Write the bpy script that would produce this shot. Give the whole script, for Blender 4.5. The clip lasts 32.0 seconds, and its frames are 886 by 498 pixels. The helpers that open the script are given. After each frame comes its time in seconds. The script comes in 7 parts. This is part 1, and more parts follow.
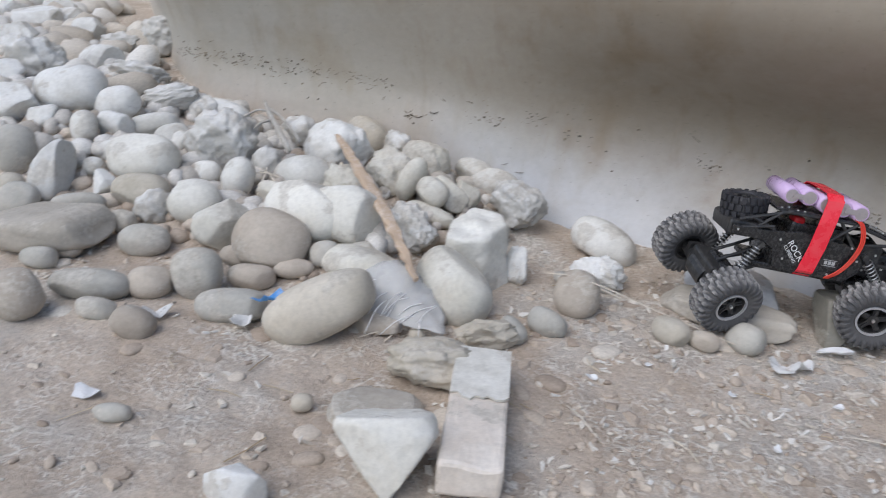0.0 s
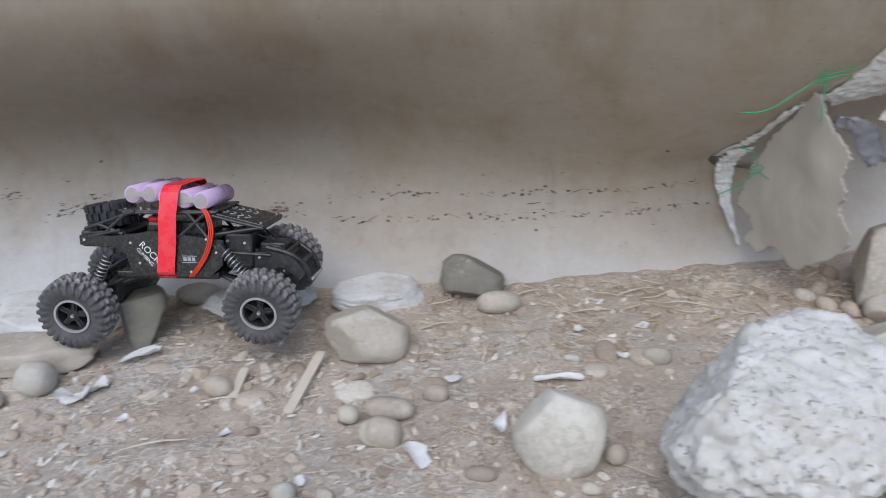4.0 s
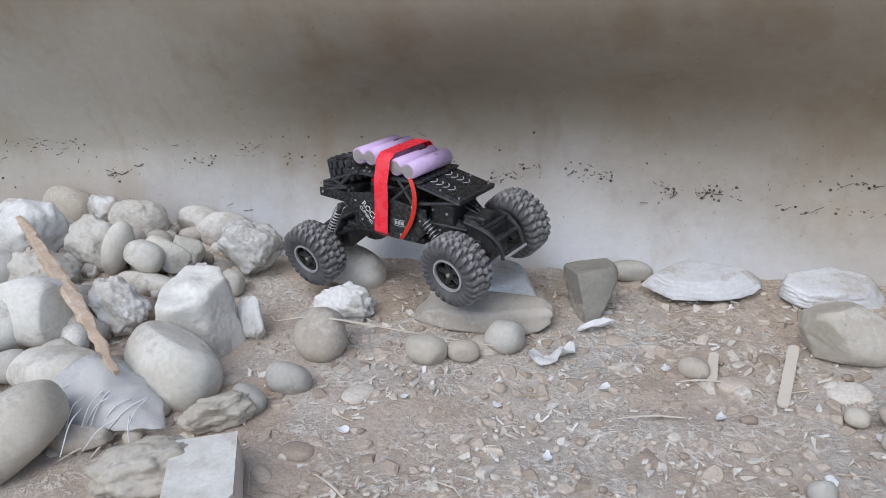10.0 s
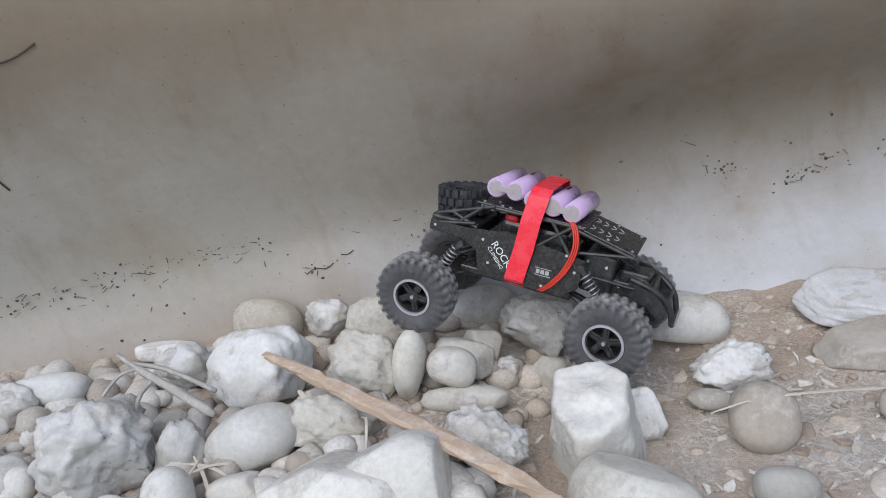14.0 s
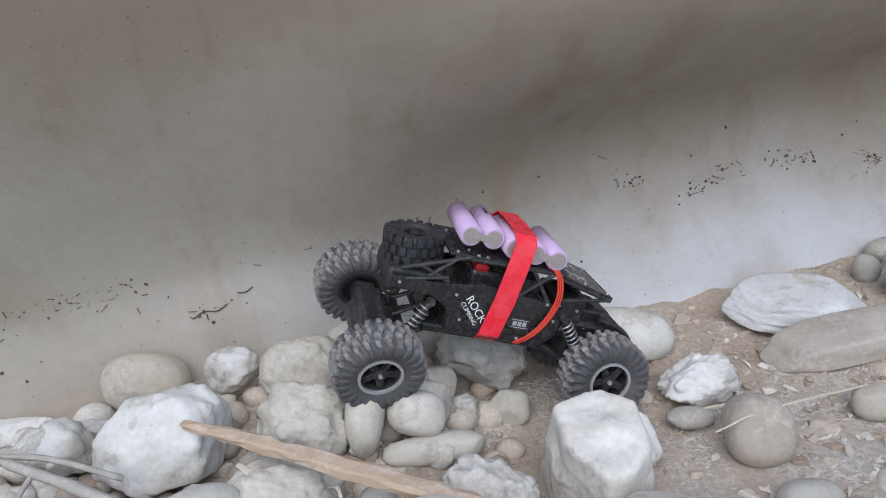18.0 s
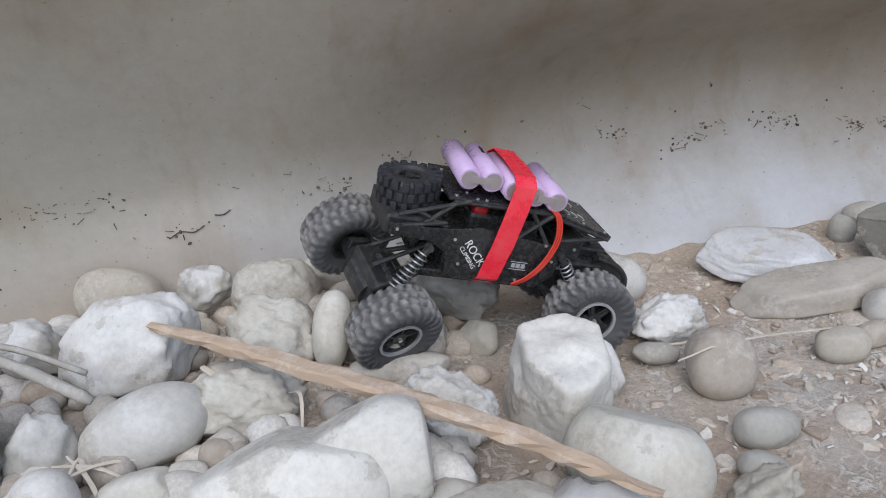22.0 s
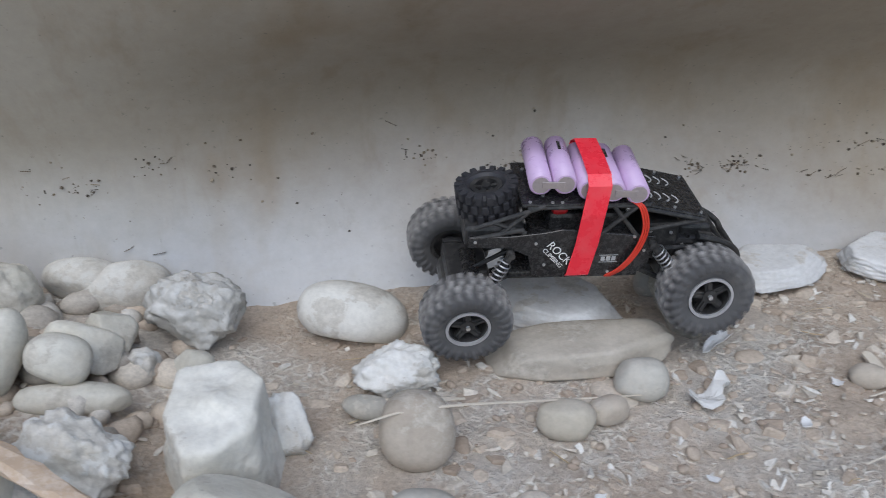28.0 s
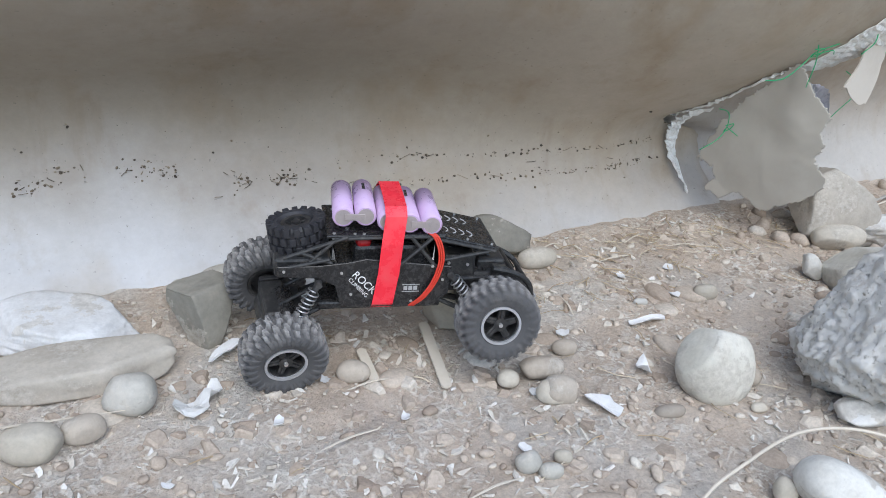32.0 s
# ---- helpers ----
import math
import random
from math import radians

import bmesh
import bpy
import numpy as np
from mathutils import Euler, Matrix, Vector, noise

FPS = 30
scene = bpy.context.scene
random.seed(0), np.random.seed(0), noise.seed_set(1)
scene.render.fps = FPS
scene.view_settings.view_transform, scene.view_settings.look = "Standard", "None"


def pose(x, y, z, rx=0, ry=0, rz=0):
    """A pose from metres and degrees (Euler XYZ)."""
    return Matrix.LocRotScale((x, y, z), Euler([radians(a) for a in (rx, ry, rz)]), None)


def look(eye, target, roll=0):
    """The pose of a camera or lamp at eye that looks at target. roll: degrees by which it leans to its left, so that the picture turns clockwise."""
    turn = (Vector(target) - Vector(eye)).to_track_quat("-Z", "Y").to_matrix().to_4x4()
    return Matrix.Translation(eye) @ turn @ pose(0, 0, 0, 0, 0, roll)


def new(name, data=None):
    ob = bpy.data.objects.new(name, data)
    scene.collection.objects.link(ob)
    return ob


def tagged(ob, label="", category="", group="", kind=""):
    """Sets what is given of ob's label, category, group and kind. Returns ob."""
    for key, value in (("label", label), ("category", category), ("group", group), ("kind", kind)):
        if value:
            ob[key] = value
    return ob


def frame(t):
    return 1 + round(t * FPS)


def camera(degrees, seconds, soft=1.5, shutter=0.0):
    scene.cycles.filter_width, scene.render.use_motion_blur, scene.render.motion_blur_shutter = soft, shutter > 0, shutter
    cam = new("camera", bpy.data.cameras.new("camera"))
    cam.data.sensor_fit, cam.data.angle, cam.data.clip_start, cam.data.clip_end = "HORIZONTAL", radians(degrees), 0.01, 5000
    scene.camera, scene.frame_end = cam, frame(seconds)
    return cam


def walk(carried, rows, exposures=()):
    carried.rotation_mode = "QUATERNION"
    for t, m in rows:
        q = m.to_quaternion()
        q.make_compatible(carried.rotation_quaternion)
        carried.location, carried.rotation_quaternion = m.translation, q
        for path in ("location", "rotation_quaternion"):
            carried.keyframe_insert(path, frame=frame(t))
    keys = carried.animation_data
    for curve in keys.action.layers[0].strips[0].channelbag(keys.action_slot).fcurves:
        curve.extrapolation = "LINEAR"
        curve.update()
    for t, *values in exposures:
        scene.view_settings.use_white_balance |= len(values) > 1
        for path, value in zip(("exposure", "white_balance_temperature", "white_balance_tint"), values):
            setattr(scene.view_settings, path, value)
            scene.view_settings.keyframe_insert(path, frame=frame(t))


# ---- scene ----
cam = camera(58.39, 32.0, soft=0.55, shutter=0.25)
# seconds, eye, target, roll
PATH = [
    (0.0, (0.2052, -0.9365, 0.4521), (-0.1727, -0.1053, 0.0443), 4.65),
    (0.5, (0.3019, -0.9259, 0.4546), (0.0728, -0.0200, 0.0986), 2.87),
    (0.7, (0.3631, -0.9137, 0.4876), (0.2339, 0.0135, 0.1360), 1.24),
    (1.0, (0.3905, -0.9259, 0.5360), (0.3660, 0.0248, 0.2270), -2.51),
    (1.5, (0.4066, -0.9670, 0.5243), (0.4807, -0.0228, 0.2036), -2.28),
    (2.0, (0.4546, -0.9119, 0.4558), (0.5294, 0.0226, 0.1079), -5.06),
    (2.5, (0.5918, -0.8423, 0.4104), (0.7463, 0.0618, 0.0118), -4.23),
    (3.0, (0.6648, -0.8360, 0.4163), (0.9096, 0.0473, 0.0165), -3.22),
    (3.5, (0.6442, -0.8231, 0.4296), (0.8516, 0.0738, 0.0389), -3.49),
    (4.0, (0.5373, -0.8074, 0.4387), (0.6426, 0.1053, 0.0438), -2.58),
    (4.5, (0.4511, -0.8098, 0.4328), (0.4238, 0.1160, 0.0560), -2.80),
    (6.5, (0.3556, -0.8374, 0.4504), (0.2102, 0.0855, 0.0940), -3.33),
    (7.0, (0.3301, -0.8295, 0.4497), (0.1794, 0.0879, 0.0814), -5.43),
    (7.5, (0.2924, -0.8137, 0.4589), (0.1140, 0.1018, 0.0984), -6.68),
    (8.0, (0.2823, -0.8047, 0.4386), (0.1076, 0.1074, 0.0678), -5.93),
    (8.5, (0.2848, -0.7971, 0.4260), (0.1190, 0.1073, 0.0329), -4.64),
    (9.0, (0.2750, -0.7937, 0.4231), (0.1039, 0.1086, 0.0274), -4.43),
    (9.5, (0.2686, -0.7949, 0.4314), (0.0920, 0.1102, 0.0446), -3.97),
    (10.0, (0.2770, -0.7978, 0.4316), (0.1051, 0.1066, 0.0412), -3.95),
    (10.5, (0.2673, -0.7991, 0.4379), (0.0823, 0.1051, 0.0529), -4.24),
    (11.0, (0.1344, -0.7887, 0.4721), (-0.1123, 0.1095, 0.1083), -7.38),
    (11.5, (-0.0130, -0.7295, 0.5180), (-0.1961, 0.1885, 0.1664), -14.69),
    (12.0, (-0.1436, -0.7326, 0.5063), (-0.3457, 0.1787, 0.1474), -13.05),
    (12.2, (-0.1613, -0.7096, 0.5065), (-0.3435, 0.2074, 0.1518), -15.18),
    (12.5, (-0.1706, -0.6729, 0.5204), (-0.2931, 0.2579, 0.1759), -14.28),
    (13.0, (-0.2155, -0.6756, 0.4997), (-0.3326, 0.2520, 0.1448), -13.26),
    (13.5, (-0.1919, -0.6493, 0.4906), (-0.2565, 0.2693, 0.1008), -13.23),
    (14.0, (-0.1893, -0.6293, 0.4793), (-0.2557, 0.2829, 0.0748), -14.02),
    (14.5, (-0.1597, -0.6325, 0.4749), (-0.1407, 0.2777, 0.0612), -11.79),
    (16.5, (-0.2954, -0.4687, 0.4469), (-0.1052, 0.4077, 0.0045), -9.30),
    (17.0, (-0.3670, -0.4687, 0.4675), (-0.1541, 0.4054, 0.0310), -8.34),
    (17.5, (-0.3702, -0.4981, 0.4614), (-0.1387, 0.3708, 0.0239), -6.34),
    (18.0, (-0.3660, -0.5085, 0.4716), (-0.1170, 0.3590, 0.0411), -8.57),
    (18.5, (-0.3874, -0.5041, 0.4608), (-0.1535, 0.3826, 0.0619), -6.47),
    (19.0, (-0.3958, -0.5262, 0.4467), (-0.1863, 0.3741, 0.0651), -4.96),
    (19.5, (-0.4146, -0.5334, 0.4445), (-0.2287, 0.3725, 0.0640), -4.63),
    (20.0, (-0.3879, -0.5349, 0.4421), (-0.1598, 0.3623, 0.0639), -5.40),
    (20.5, (-0.3803, -0.5378, 0.4357), (-0.1460, 0.3467, 0.0321), -6.82),
    (21.0, (-0.3810, -0.5388, 0.4331), (-0.1426, 0.3432, 0.0265), -6.30),
    (21.5, (-0.3732, -0.5387, 0.4160), (-0.1265, 0.3301, -0.0133), -5.97),
    (22.0, (-0.3641, -0.5428, 0.4143), (-0.1114, 0.3217, -0.0203), -5.50),
    (22.5, (-0.3753, -0.5588, 0.4096), (-0.1560, 0.3049, -0.0441), -5.19),
    (23.0, (-0.3775, -0.5662, 0.4352), (-0.1995, 0.3198, 0.0070), -7.48),
    (23.5, (-0.3742, -0.5814, 0.4347), (-0.2163, 0.3096, 0.0091), -6.95),
    (24.0, (-0.3647, -0.5927, 0.4333), (-0.1955, 0.2976, 0.0104), -6.48),
    (24.4, (-0.3406, -0.6002, 0.4283), (-0.1162, 0.2750, -0.0003), -6.35),
    (24.5, (-0.3238, -0.6039, 0.4346), (-0.0907, 0.2667, 0.0014), -6.56),
    (25.0, (-0.2697, -0.6203, 0.4460), (0.0280, 0.2290, 0.0100), -6.09),
    (25.5, (-0.1486, -0.6558, 0.4657), (0.2476, 0.1693, 0.0628), -5.20),
    (27.5, (-0.1143, -0.5292, 0.4058), (0.0791, 0.3425, -0.0445), -5.08),
    (28.0, (-0.0958, -0.5414, 0.4121), (0.1284, 0.3210, -0.0418), -1.08),
    (28.4, (-0.0470, -0.5702, 0.4034), (0.2687, 0.2676, -0.0421), 1.00),
    (28.5, (-0.0275, -0.5709, 0.4111), (0.3033, 0.2531, -0.0490), 2.33),
    (29.0, (0.0684, -0.6131, 0.4006), (0.4992, 0.1468, -0.0862), 5.21),
    (29.5, (0.1120, -0.6348, 0.4169), (0.6089, 0.0995, -0.0457), 5.30),
    (30.0, (0.1125, -0.6509, 0.4189), (0.5972, 0.0960, -0.0363), 4.70),
    (30.5, (0.1018, -0.6599, 0.4263), (0.5971, 0.0778, -0.0324), 5.02),
    (31.0, (0.1017, -0.6598, 0.4269), (0.6030, 0.0766, -0.0274), 5.60),
    (31.5, (0.1001, -0.6509, 0.4314), (0.6058, 0.0857, -0.0176), 5.85),
    (32.0, (0.1029, -0.6503, 0.4404), (0.6087, 0.0922, 0.0012), 5.24),
]
# the camera's own exposure swings a little
EXPOSURE = [(0.0, 0.02, 6450, 10), (1.0, 0.22, 6300, 10), (2.0, 0.28, 6600, 10), (3.0, -0.16, 6400, 10), (4.0, 0.02, 6380, 10), (7.0, 0.20, 6300, 10), (9.0, 0.14, 6320, 10), (12.0, 0.06, 6430, 10), (18.0, 0.05, 6350, 10), (22.0, 0.0, 6420, 10), (25.0, -0.08, 6380, 10), (28.0, -0.10, 6280, 8), (29.0, 0.12, 6230, 7), (30.0, 0.30, 6210, 7), (32.0, 0.32, 6200, 7)]
walk(cam, [(t, look(e, g, r)) for t, e, g, r in PATH], EXPOSURE)

# ---------------------------------------------------------------- light
world = bpy.data.worlds.new("sky")
scene.world = world
world.use_nodes = True
wn = world.node_tree.nodes
sky = wn.new("ShaderNodeTexSky")
sky.sky_type = "NISHITA"
sky.sun_disc = False
sky.sun_elevation = radians(53)
sky.sun_rotation = radians(200)
sky.air_density, sky.dust_density, sky.ozone_density = 1.0, 1.6, 1.0
wn["Background"].inputs["Strength"].default_value = 0.15
world.node_tree.links.new(sky.outputs["Color"], wn["Background"].inputs["Color"])
sun_data = bpy.data.lights.new("sun", "SUN")
sun_data.energy, sun_data.angle, sun_data.color = 1.6, radians(55), (0.985, 0.99, 1.0)
sun = new("sun", sun_data)
sun.matrix_world = look((-0.9, -2.6, 3.7), (0, 0, 0))
scene.view_settings.exposure = 0.0


# ---------------------------------------------------------------- materials
def mat(name, rough=0.8, metal=0.0, color=(0.5, 0.5, 0.5)):
    m = bpy.data.materials.new(name)
    m.use_nodes = True
    b = m.node_tree.nodes["Principled BSDF"]
    b.inputs["Base Color"].default_value = (*color, 1)
    b.inputs["Roughness"].default_value = rough
    b.inputs["Metallic"].default_value = metal
    return m, m.node_tree.nodes, m.node_tree.links, b


def coords(n, l, scale=1.0, kind="Object"):
    tc = n.new("ShaderNodeTexCoord")
    mp = n.new("ShaderNodeMapping")
    mp.inputs["Scale"].default_value = (scale, scale, scale) if isinstance(scale, (int, float)) else scale
    l.new(tc.outputs[kind], mp.inputs["Vector"])
    return mp.outputs["Vector"]


def noise_tex(n, l, vec, scale, detail=5.0, rough=0.6):
    t = n.new("ShaderNodeTexNoise")
    t.inputs["Scale"].default_value, t.inputs["Detail"].default_value, t.inputs["Roughness"].default_value = scale, detail, rough
    l.new(vec, t.inputs["Vector"])
    return t.outputs["Fac"]


def ramp(n, l, fac, *stops):
    r = n.new("ShaderNodeValToRGB")
    e = r.color_ramp.elements
    while len(e) < len(stops):
        e.new(0.5)
    for k, (p, c) in zip(e, stops):
        k.position = p
        k.color = (*c, 1) if not isinstance(c, (int, float)) else (c, c, c, 1)
    l.new(fac, r.inputs["Fac"])
    return r.outputs["Color"]


def mix(n, l, fac, a, b, how="MIX"):
    m = n.new("ShaderNodeMix")
    m.data_type, m.blend_type = "RGBA", how
    for sock, v in ((m.inputs[0], fac), (m.inputs[6], a), (m.inputs[7], b)):
        if isinstance(v, (int, float)):
            sock.default_value = v
        elif isinstance(v, tuple):
            sock.default_value = (*v, 1)
        else:
            l.new(v, sock)
    return m.outputs[2]


def bump(n, l, b, height, strength=0.3, dist=0.002):
    k = n.new("ShaderNodeBump")
    k.inputs["Strength"].default_value, k.inputs["Distance"].default_value = strength, dist
    l.new(height, k.inputs["Height"])
    l.new(k.outputs["Normal"], b.inputs["Normal"])


def stone_mat(name, dark, light, dust=(0.62, 0.61, 0.58), dust_amount=0.5, grain=0.35, dirt=0.35):
    """A stone: two soft tones, fine grain, pale dust in patches on its upward faces, soil smears and a few dark pits."""
    m, n, l, b = mat(name, 0.9)
    v = coords(n, l)
    info = n.new("ShaderNodeObjectInfo")
    add = n.new("ShaderNodeVectorMath")
    add.operation = "ADD"
    l.new(v, add.inputs[0])
    l.new(info.outputs["Random"], add.inputs[1])
    v = add.outputs["Vector"]
    base = ramp(n, l, noise_tex(n, l, v, 18, 4, 0.55), (0.34, dark), (0.66, light))
    vary = n.new("ShaderNodeHueSaturation")
    mr = n.new("ShaderNodeMapRange")
    mr.inputs["To Min"].default_value, mr.inputs["To Max"].default_value = 0.86, 1.12
    l.new(info.outputs["Random"], mr.inputs["Value"])
    l.new(mr.outputs["Result"], vary.inputs["Value"])
    l.new(base, vary.inputs["Color"])
    geo = n.new("ShaderNodeNewGeometry")
    sep = n.new("ShaderNodeSeparateXYZ")
    l.new(geo.outputs["Normal"], sep.inputs["Vector"])
    up = ramp(n, l, sep.outputs["Z"], (0.15, 0.0), (0.85, 1.0))
    patch = ramp(n, l, noise_tex(n, l, v, 34, 5, 0.65), (0.60 - 0.35 * dust_amount, 0.0), (0.84 - 0.25 * dust_amount, 1.0))
    f = mix(n, l, dust_amount, (0, 0, 0), mix(n, l, 1.0, up, patch, "MULTIPLY"))
    col = mix(n, l, f, vary.outputs["Color"], dust)
    soil = ramp(n, l, noise_tex(n, l, v, 14, 7, 0.72), (0.53, 0.0), (0.66, 0.75 * dirt))
    col = mix(n, l, soil, col, (0.44, 0.375, 0.30))
    spot = ramp(n, l, noise_tex(n, l, v, 70, 6, 0.75), (0.31, 1.0), (0.38, 0.0))
    where = ramp(n, l, noise_tex(n, l, v, 11, 3, 0.5), (0.50, 0.0), (0.62, dirt))
    pits = mix(n, l, 1.0, spot, where, "MULTIPLY")
    col = mix(n, l, pits, col, (0.17, 0.15, 0.125))
    ragged = n.new("ShaderNodeMath")
    ragged.operation = "MULTIPLY_ADD"
    l.new(noise_tex(n, l, v, 95, 6, 0.75), ragged.inputs[0])
    ragged.inputs[1].default_value = 0.42
    l.new(noise_tex(n, l, v, 17, 3, 0.5), ragged.inputs[2])
    crust = ramp(n, l, ragged.outputs[0], (0.79 - 0.05 * dirt, 0.0), (0.815 - 0.05 * dirt, 1.0))
    mud = ramp(n, l, noise_tex(n, l, v, 150, 5, 0.7), (0.35, (0.33, 0.295, 0.245)), (0.65, (0.60, 0.565, 0.505)))
    col = mix(n, l, mix(n, l, 0.58, (0, 0, 0), crust), col, mud)
    film = ramp(n, l, noise_tex(n, l, v, 190, 4, 0.7), (0.30, 0.88), (0.62, 1.04))
    l.new(mix(n, l, 1.0, col, film, "MULTIPLY"), b.inputs["Base Color"])
    h = mix(n, l, 0.4, noise_tex(n, l, v, 45, 7, 0.65), noise_tex(n, l, v, 300, 6, 0.7))
    h = mix(n, l, 0.45, h, mix(n, l, 1.0, crust, mud, "MULTIPLY"))
    h = mix(n, l, 0.3, h, mix(n, l, 1.0, (1, 1, 1), pits, "SUBTRACT"))
    bump(n, l, b, h, min(grain * 1.5, 1.0), 0.004)
    return m


STONE_MATS = {
    "pale": stone_mat("pale_limestone", (0.58, 0.565, 0.52), (0.71, 0.695, 0.65), (0.74, 0.735, 0.71), 0.5, 0.22, 0.35),
    "cream": stone_mat("cream_limestone", (0.53, 0.505, 0.435), (0.66, 0.635, 0.565), (0.70, 0.69, 0.65), 0.5, 0.25, 0.45),
    "grey": stone_mat("grey_river_stone", (0.37, 0.355, 0.315), (0.49, 0.47, 0.425), (0.52, 0.51, 0.48), 0.3, 0.2, 0.3),
    "brown": stone_mat("brown_river_stone", (0.375, 0.325, 0.27), (0.48, 0.425, 0.36), (0.47, 0.44, 0.39), 0.3, 0.2, 0.3),
    "tan": stone_mat("tan_river_stone", (0.43, 0.39, 0.32), (0.55, 0.505, 0.43), (0.58, 0.56, 0.51), 0.35, 0.2, 0.35),
    "dark": stone_mat("dark_slate_stone", (0.215, 0.205, 0.175), (0.30, 0.285, 0.245), (0.36, 0.345, 0.31), 0.3, 0.25, 0.3),
    "chalk": stone_mat("lime_dusted_stone", (0.60, 0.59, 0.555), (0.725, 0.72, 0.695), (0.76, 0.755, 0.735), 0.8, 0.35, 0.35),
    "crag": stone_mat("mortar_lump", (0.47, 0.455, 0.415), (0.68, 0.67, 0.64), (0.71, 0.705, 0.69), 0.85, 0.6, 0.8),
    "slab": stone_mat("flat_grey_stone", (0.37, 0.335, 0.285), (0.48, 0.44, 0.38), (0.53, 0.51, 0.47), 0.35, 0.3, 0.3),
    "platy": stone_mat("flat_whitish_stone", (0.58, 0.58, 0.575), (0.70, 0.705, 0.71), (0.72, 0.72, 0.72), 0.6, 0.22, 0.25),
}


def pitted_mat():
    """Old concrete: whitish crumbly matrix, tan grains and many small dark pits."""
    m, n, l, b = mat("old_concrete", 0.95)
    v = coords(n, l)
    c = ramp(n, l, noise_tex(n, l, v, 34, 7, 0.7), (0.3, (0.55, 0.525, 0.48)), (0.5, (0.66, 0.645, 0.61)), (0.7, (0.73, 0.72, 0.70)))
    tan = ramp(n, l, noise_tex(n, l, v, 90, 5, 0.7), (0.56, 0.0), (0.64, 0.6))
    c = mix(n, l, tan, c, (0.58, 0.53, 0.47))
    cell = n.new("ShaderNodeTexVoronoi")
    cell.inputs["Scale"].default_value = 150
    shake = n.new("ShaderNodeTexNoise")
    shake.inputs["Scale"].default_value = 140
    l.new(v, shake.inputs["Vector"])
    warp = n.new("ShaderNodeVectorMath")
    warp.operation = "MULTIPLY_ADD"
    l.new(shake.outputs["Color"], warp.inputs[0])
    warp.inputs[1].default_value = (0.014, 0.014, 0.014)
    l.new(v, warp.inputs[2])
    l.new(warp.outputs["Vector"], cell.inputs["Vector"])
    pit = ramp(n, l, cell.outputs["Distance"], (0.06, 0.2), (0.22, 1.0))
    where = ramp(n, l, noise_tex(n, l, v, 75, 4, 0.6), (0.40, 1.0), (0.50, 0.0))
    pits = mix(n, l, where, pit, (1.0, 1.0, 1.0))
    crack = ramp(n, l, noise_tex(n, l, v, 120, 6, 0.85), (0.34, 0.25), (0.41, 1.0))
    holes = mix(n, l, 1.0, pits, crack, "MULTIPLY")
    l.new(mix(n, l, mix(n, l, 0.55, (0, 0, 0), mix(n, l, 1.0, (1, 1, 1), holes, "SUBTRACT")), c, (0.16, 0.14, 0.12)), b.inputs["Base Color"])
    h = mix(n, l, 0.5, noise_tex(n, l, v, 110, 8, 0.75), holes)
    bump(n, l, b, h, 0.9, 0.004)
    return m


STONE_MATS["boulder"] = pitted_mat()
STONE_MATS["round"] = STONE_MATS["cream"]
STONE_MATS["washed"] = stone_mat("whitewashed_stone", (0.62, 0.595, 0.53), (0.72, 0.70, 0.64), (0.75, 0.735, 0.685), 0.8, 0.22, 0.12)


def ground_mat():
    """Fine brown dust, greyer towards the east, with crowded pale crumbs in patches and a few dark cracks."""
    m, n, l, b = mat("dusty_earth", 0.95)
    v = coords(n, l)
    c = ramp(n, l, noise_tex(n, l, v, 6, 7, 0.6), (0.3, (0.43, 0.342, 0.265)), (0.52, (0.545, 0.452, 0.365)), (0.75, (0.635, 0.55, 0.462)))
    lime_dust = ramp(n, l, noise_tex(n, l, v, 5.0, 5, 0.6), (0.48, 0.0), (0.64, 0.7))
    c = mix(n, l, lime_dust, c, (0.56, 0.53, 0.485))
    fine = ramp(n, l, noise_tex(n, l, v, 240, 6, 0.75), (0.32, 0.72), (0.68, 1.16))
    c = mix(n, l, 1.0, c, fine, "MULTIPLY")
    swirl = n.new("ShaderNodeTexNoise")
    swirl.inputs["Scale"].default_value, swirl.inputs["Detail"].default_value = 60, 4
    l.new(v, swirl.inputs["Vector"])
    warp = n.new("ShaderNodeVectorMath")
    warp.operation = "MULTIPLY_ADD"
    l.new(swirl.outputs["Color"], warp.inputs[0])
    warp.inputs[1].default_value = (0.016, 0.016, 0.016)
    l.new(v, warp.inputs[2])
    crumb = n.new("ShaderNodeTexVoronoi")
    crumb.feature = "DISTANCE_TO_EDGE"
    crumb.inputs["Scale"].default_value = 85
    l.new(warp.outputs["Vector"], crumb.inputs["Vector"])
    rim = ramp(n, l, crumb.outputs["Distance"], (0.05, 1.0), (0.20, 0.0))
    where = ramp(n, l, noise_tex(n, l, v, 9, 7, 0.72), (0.46, 0.03), (0.60, 0.8))
    broken = ramp(n, l, noise_tex(n, l, v, 150, 4, 0.65), (0.43, 0.0), (0.51, 1.0))
    pale = mix(n, l, 1.0, mix(n, l, 1.0, rim, where, "MULTIPLY"), broken, "MULTIPLY")
    c = mix(n, l, pale, c, (0.80, 0.76, 0.69))
    pits = ramp(n, l, noise_tex(n, l, v, 85, 6, 0.75), (0.31, 0.42), (0.39, 1.0))
    c = mix(n, l, 1.0, c, pits, "MULTIPLY")
    l.new(c, b.inputs["Base Color"])
    h = mix(n, l, 0.5, noise_tex(n, l, v, 170, 8, 0.75), mix(n, l, 0.5, pale, noise_tex(n, l, v, 40, 5, 0.6)))
    bump(n, l, b, h, 1.0, 0.006)
    return m


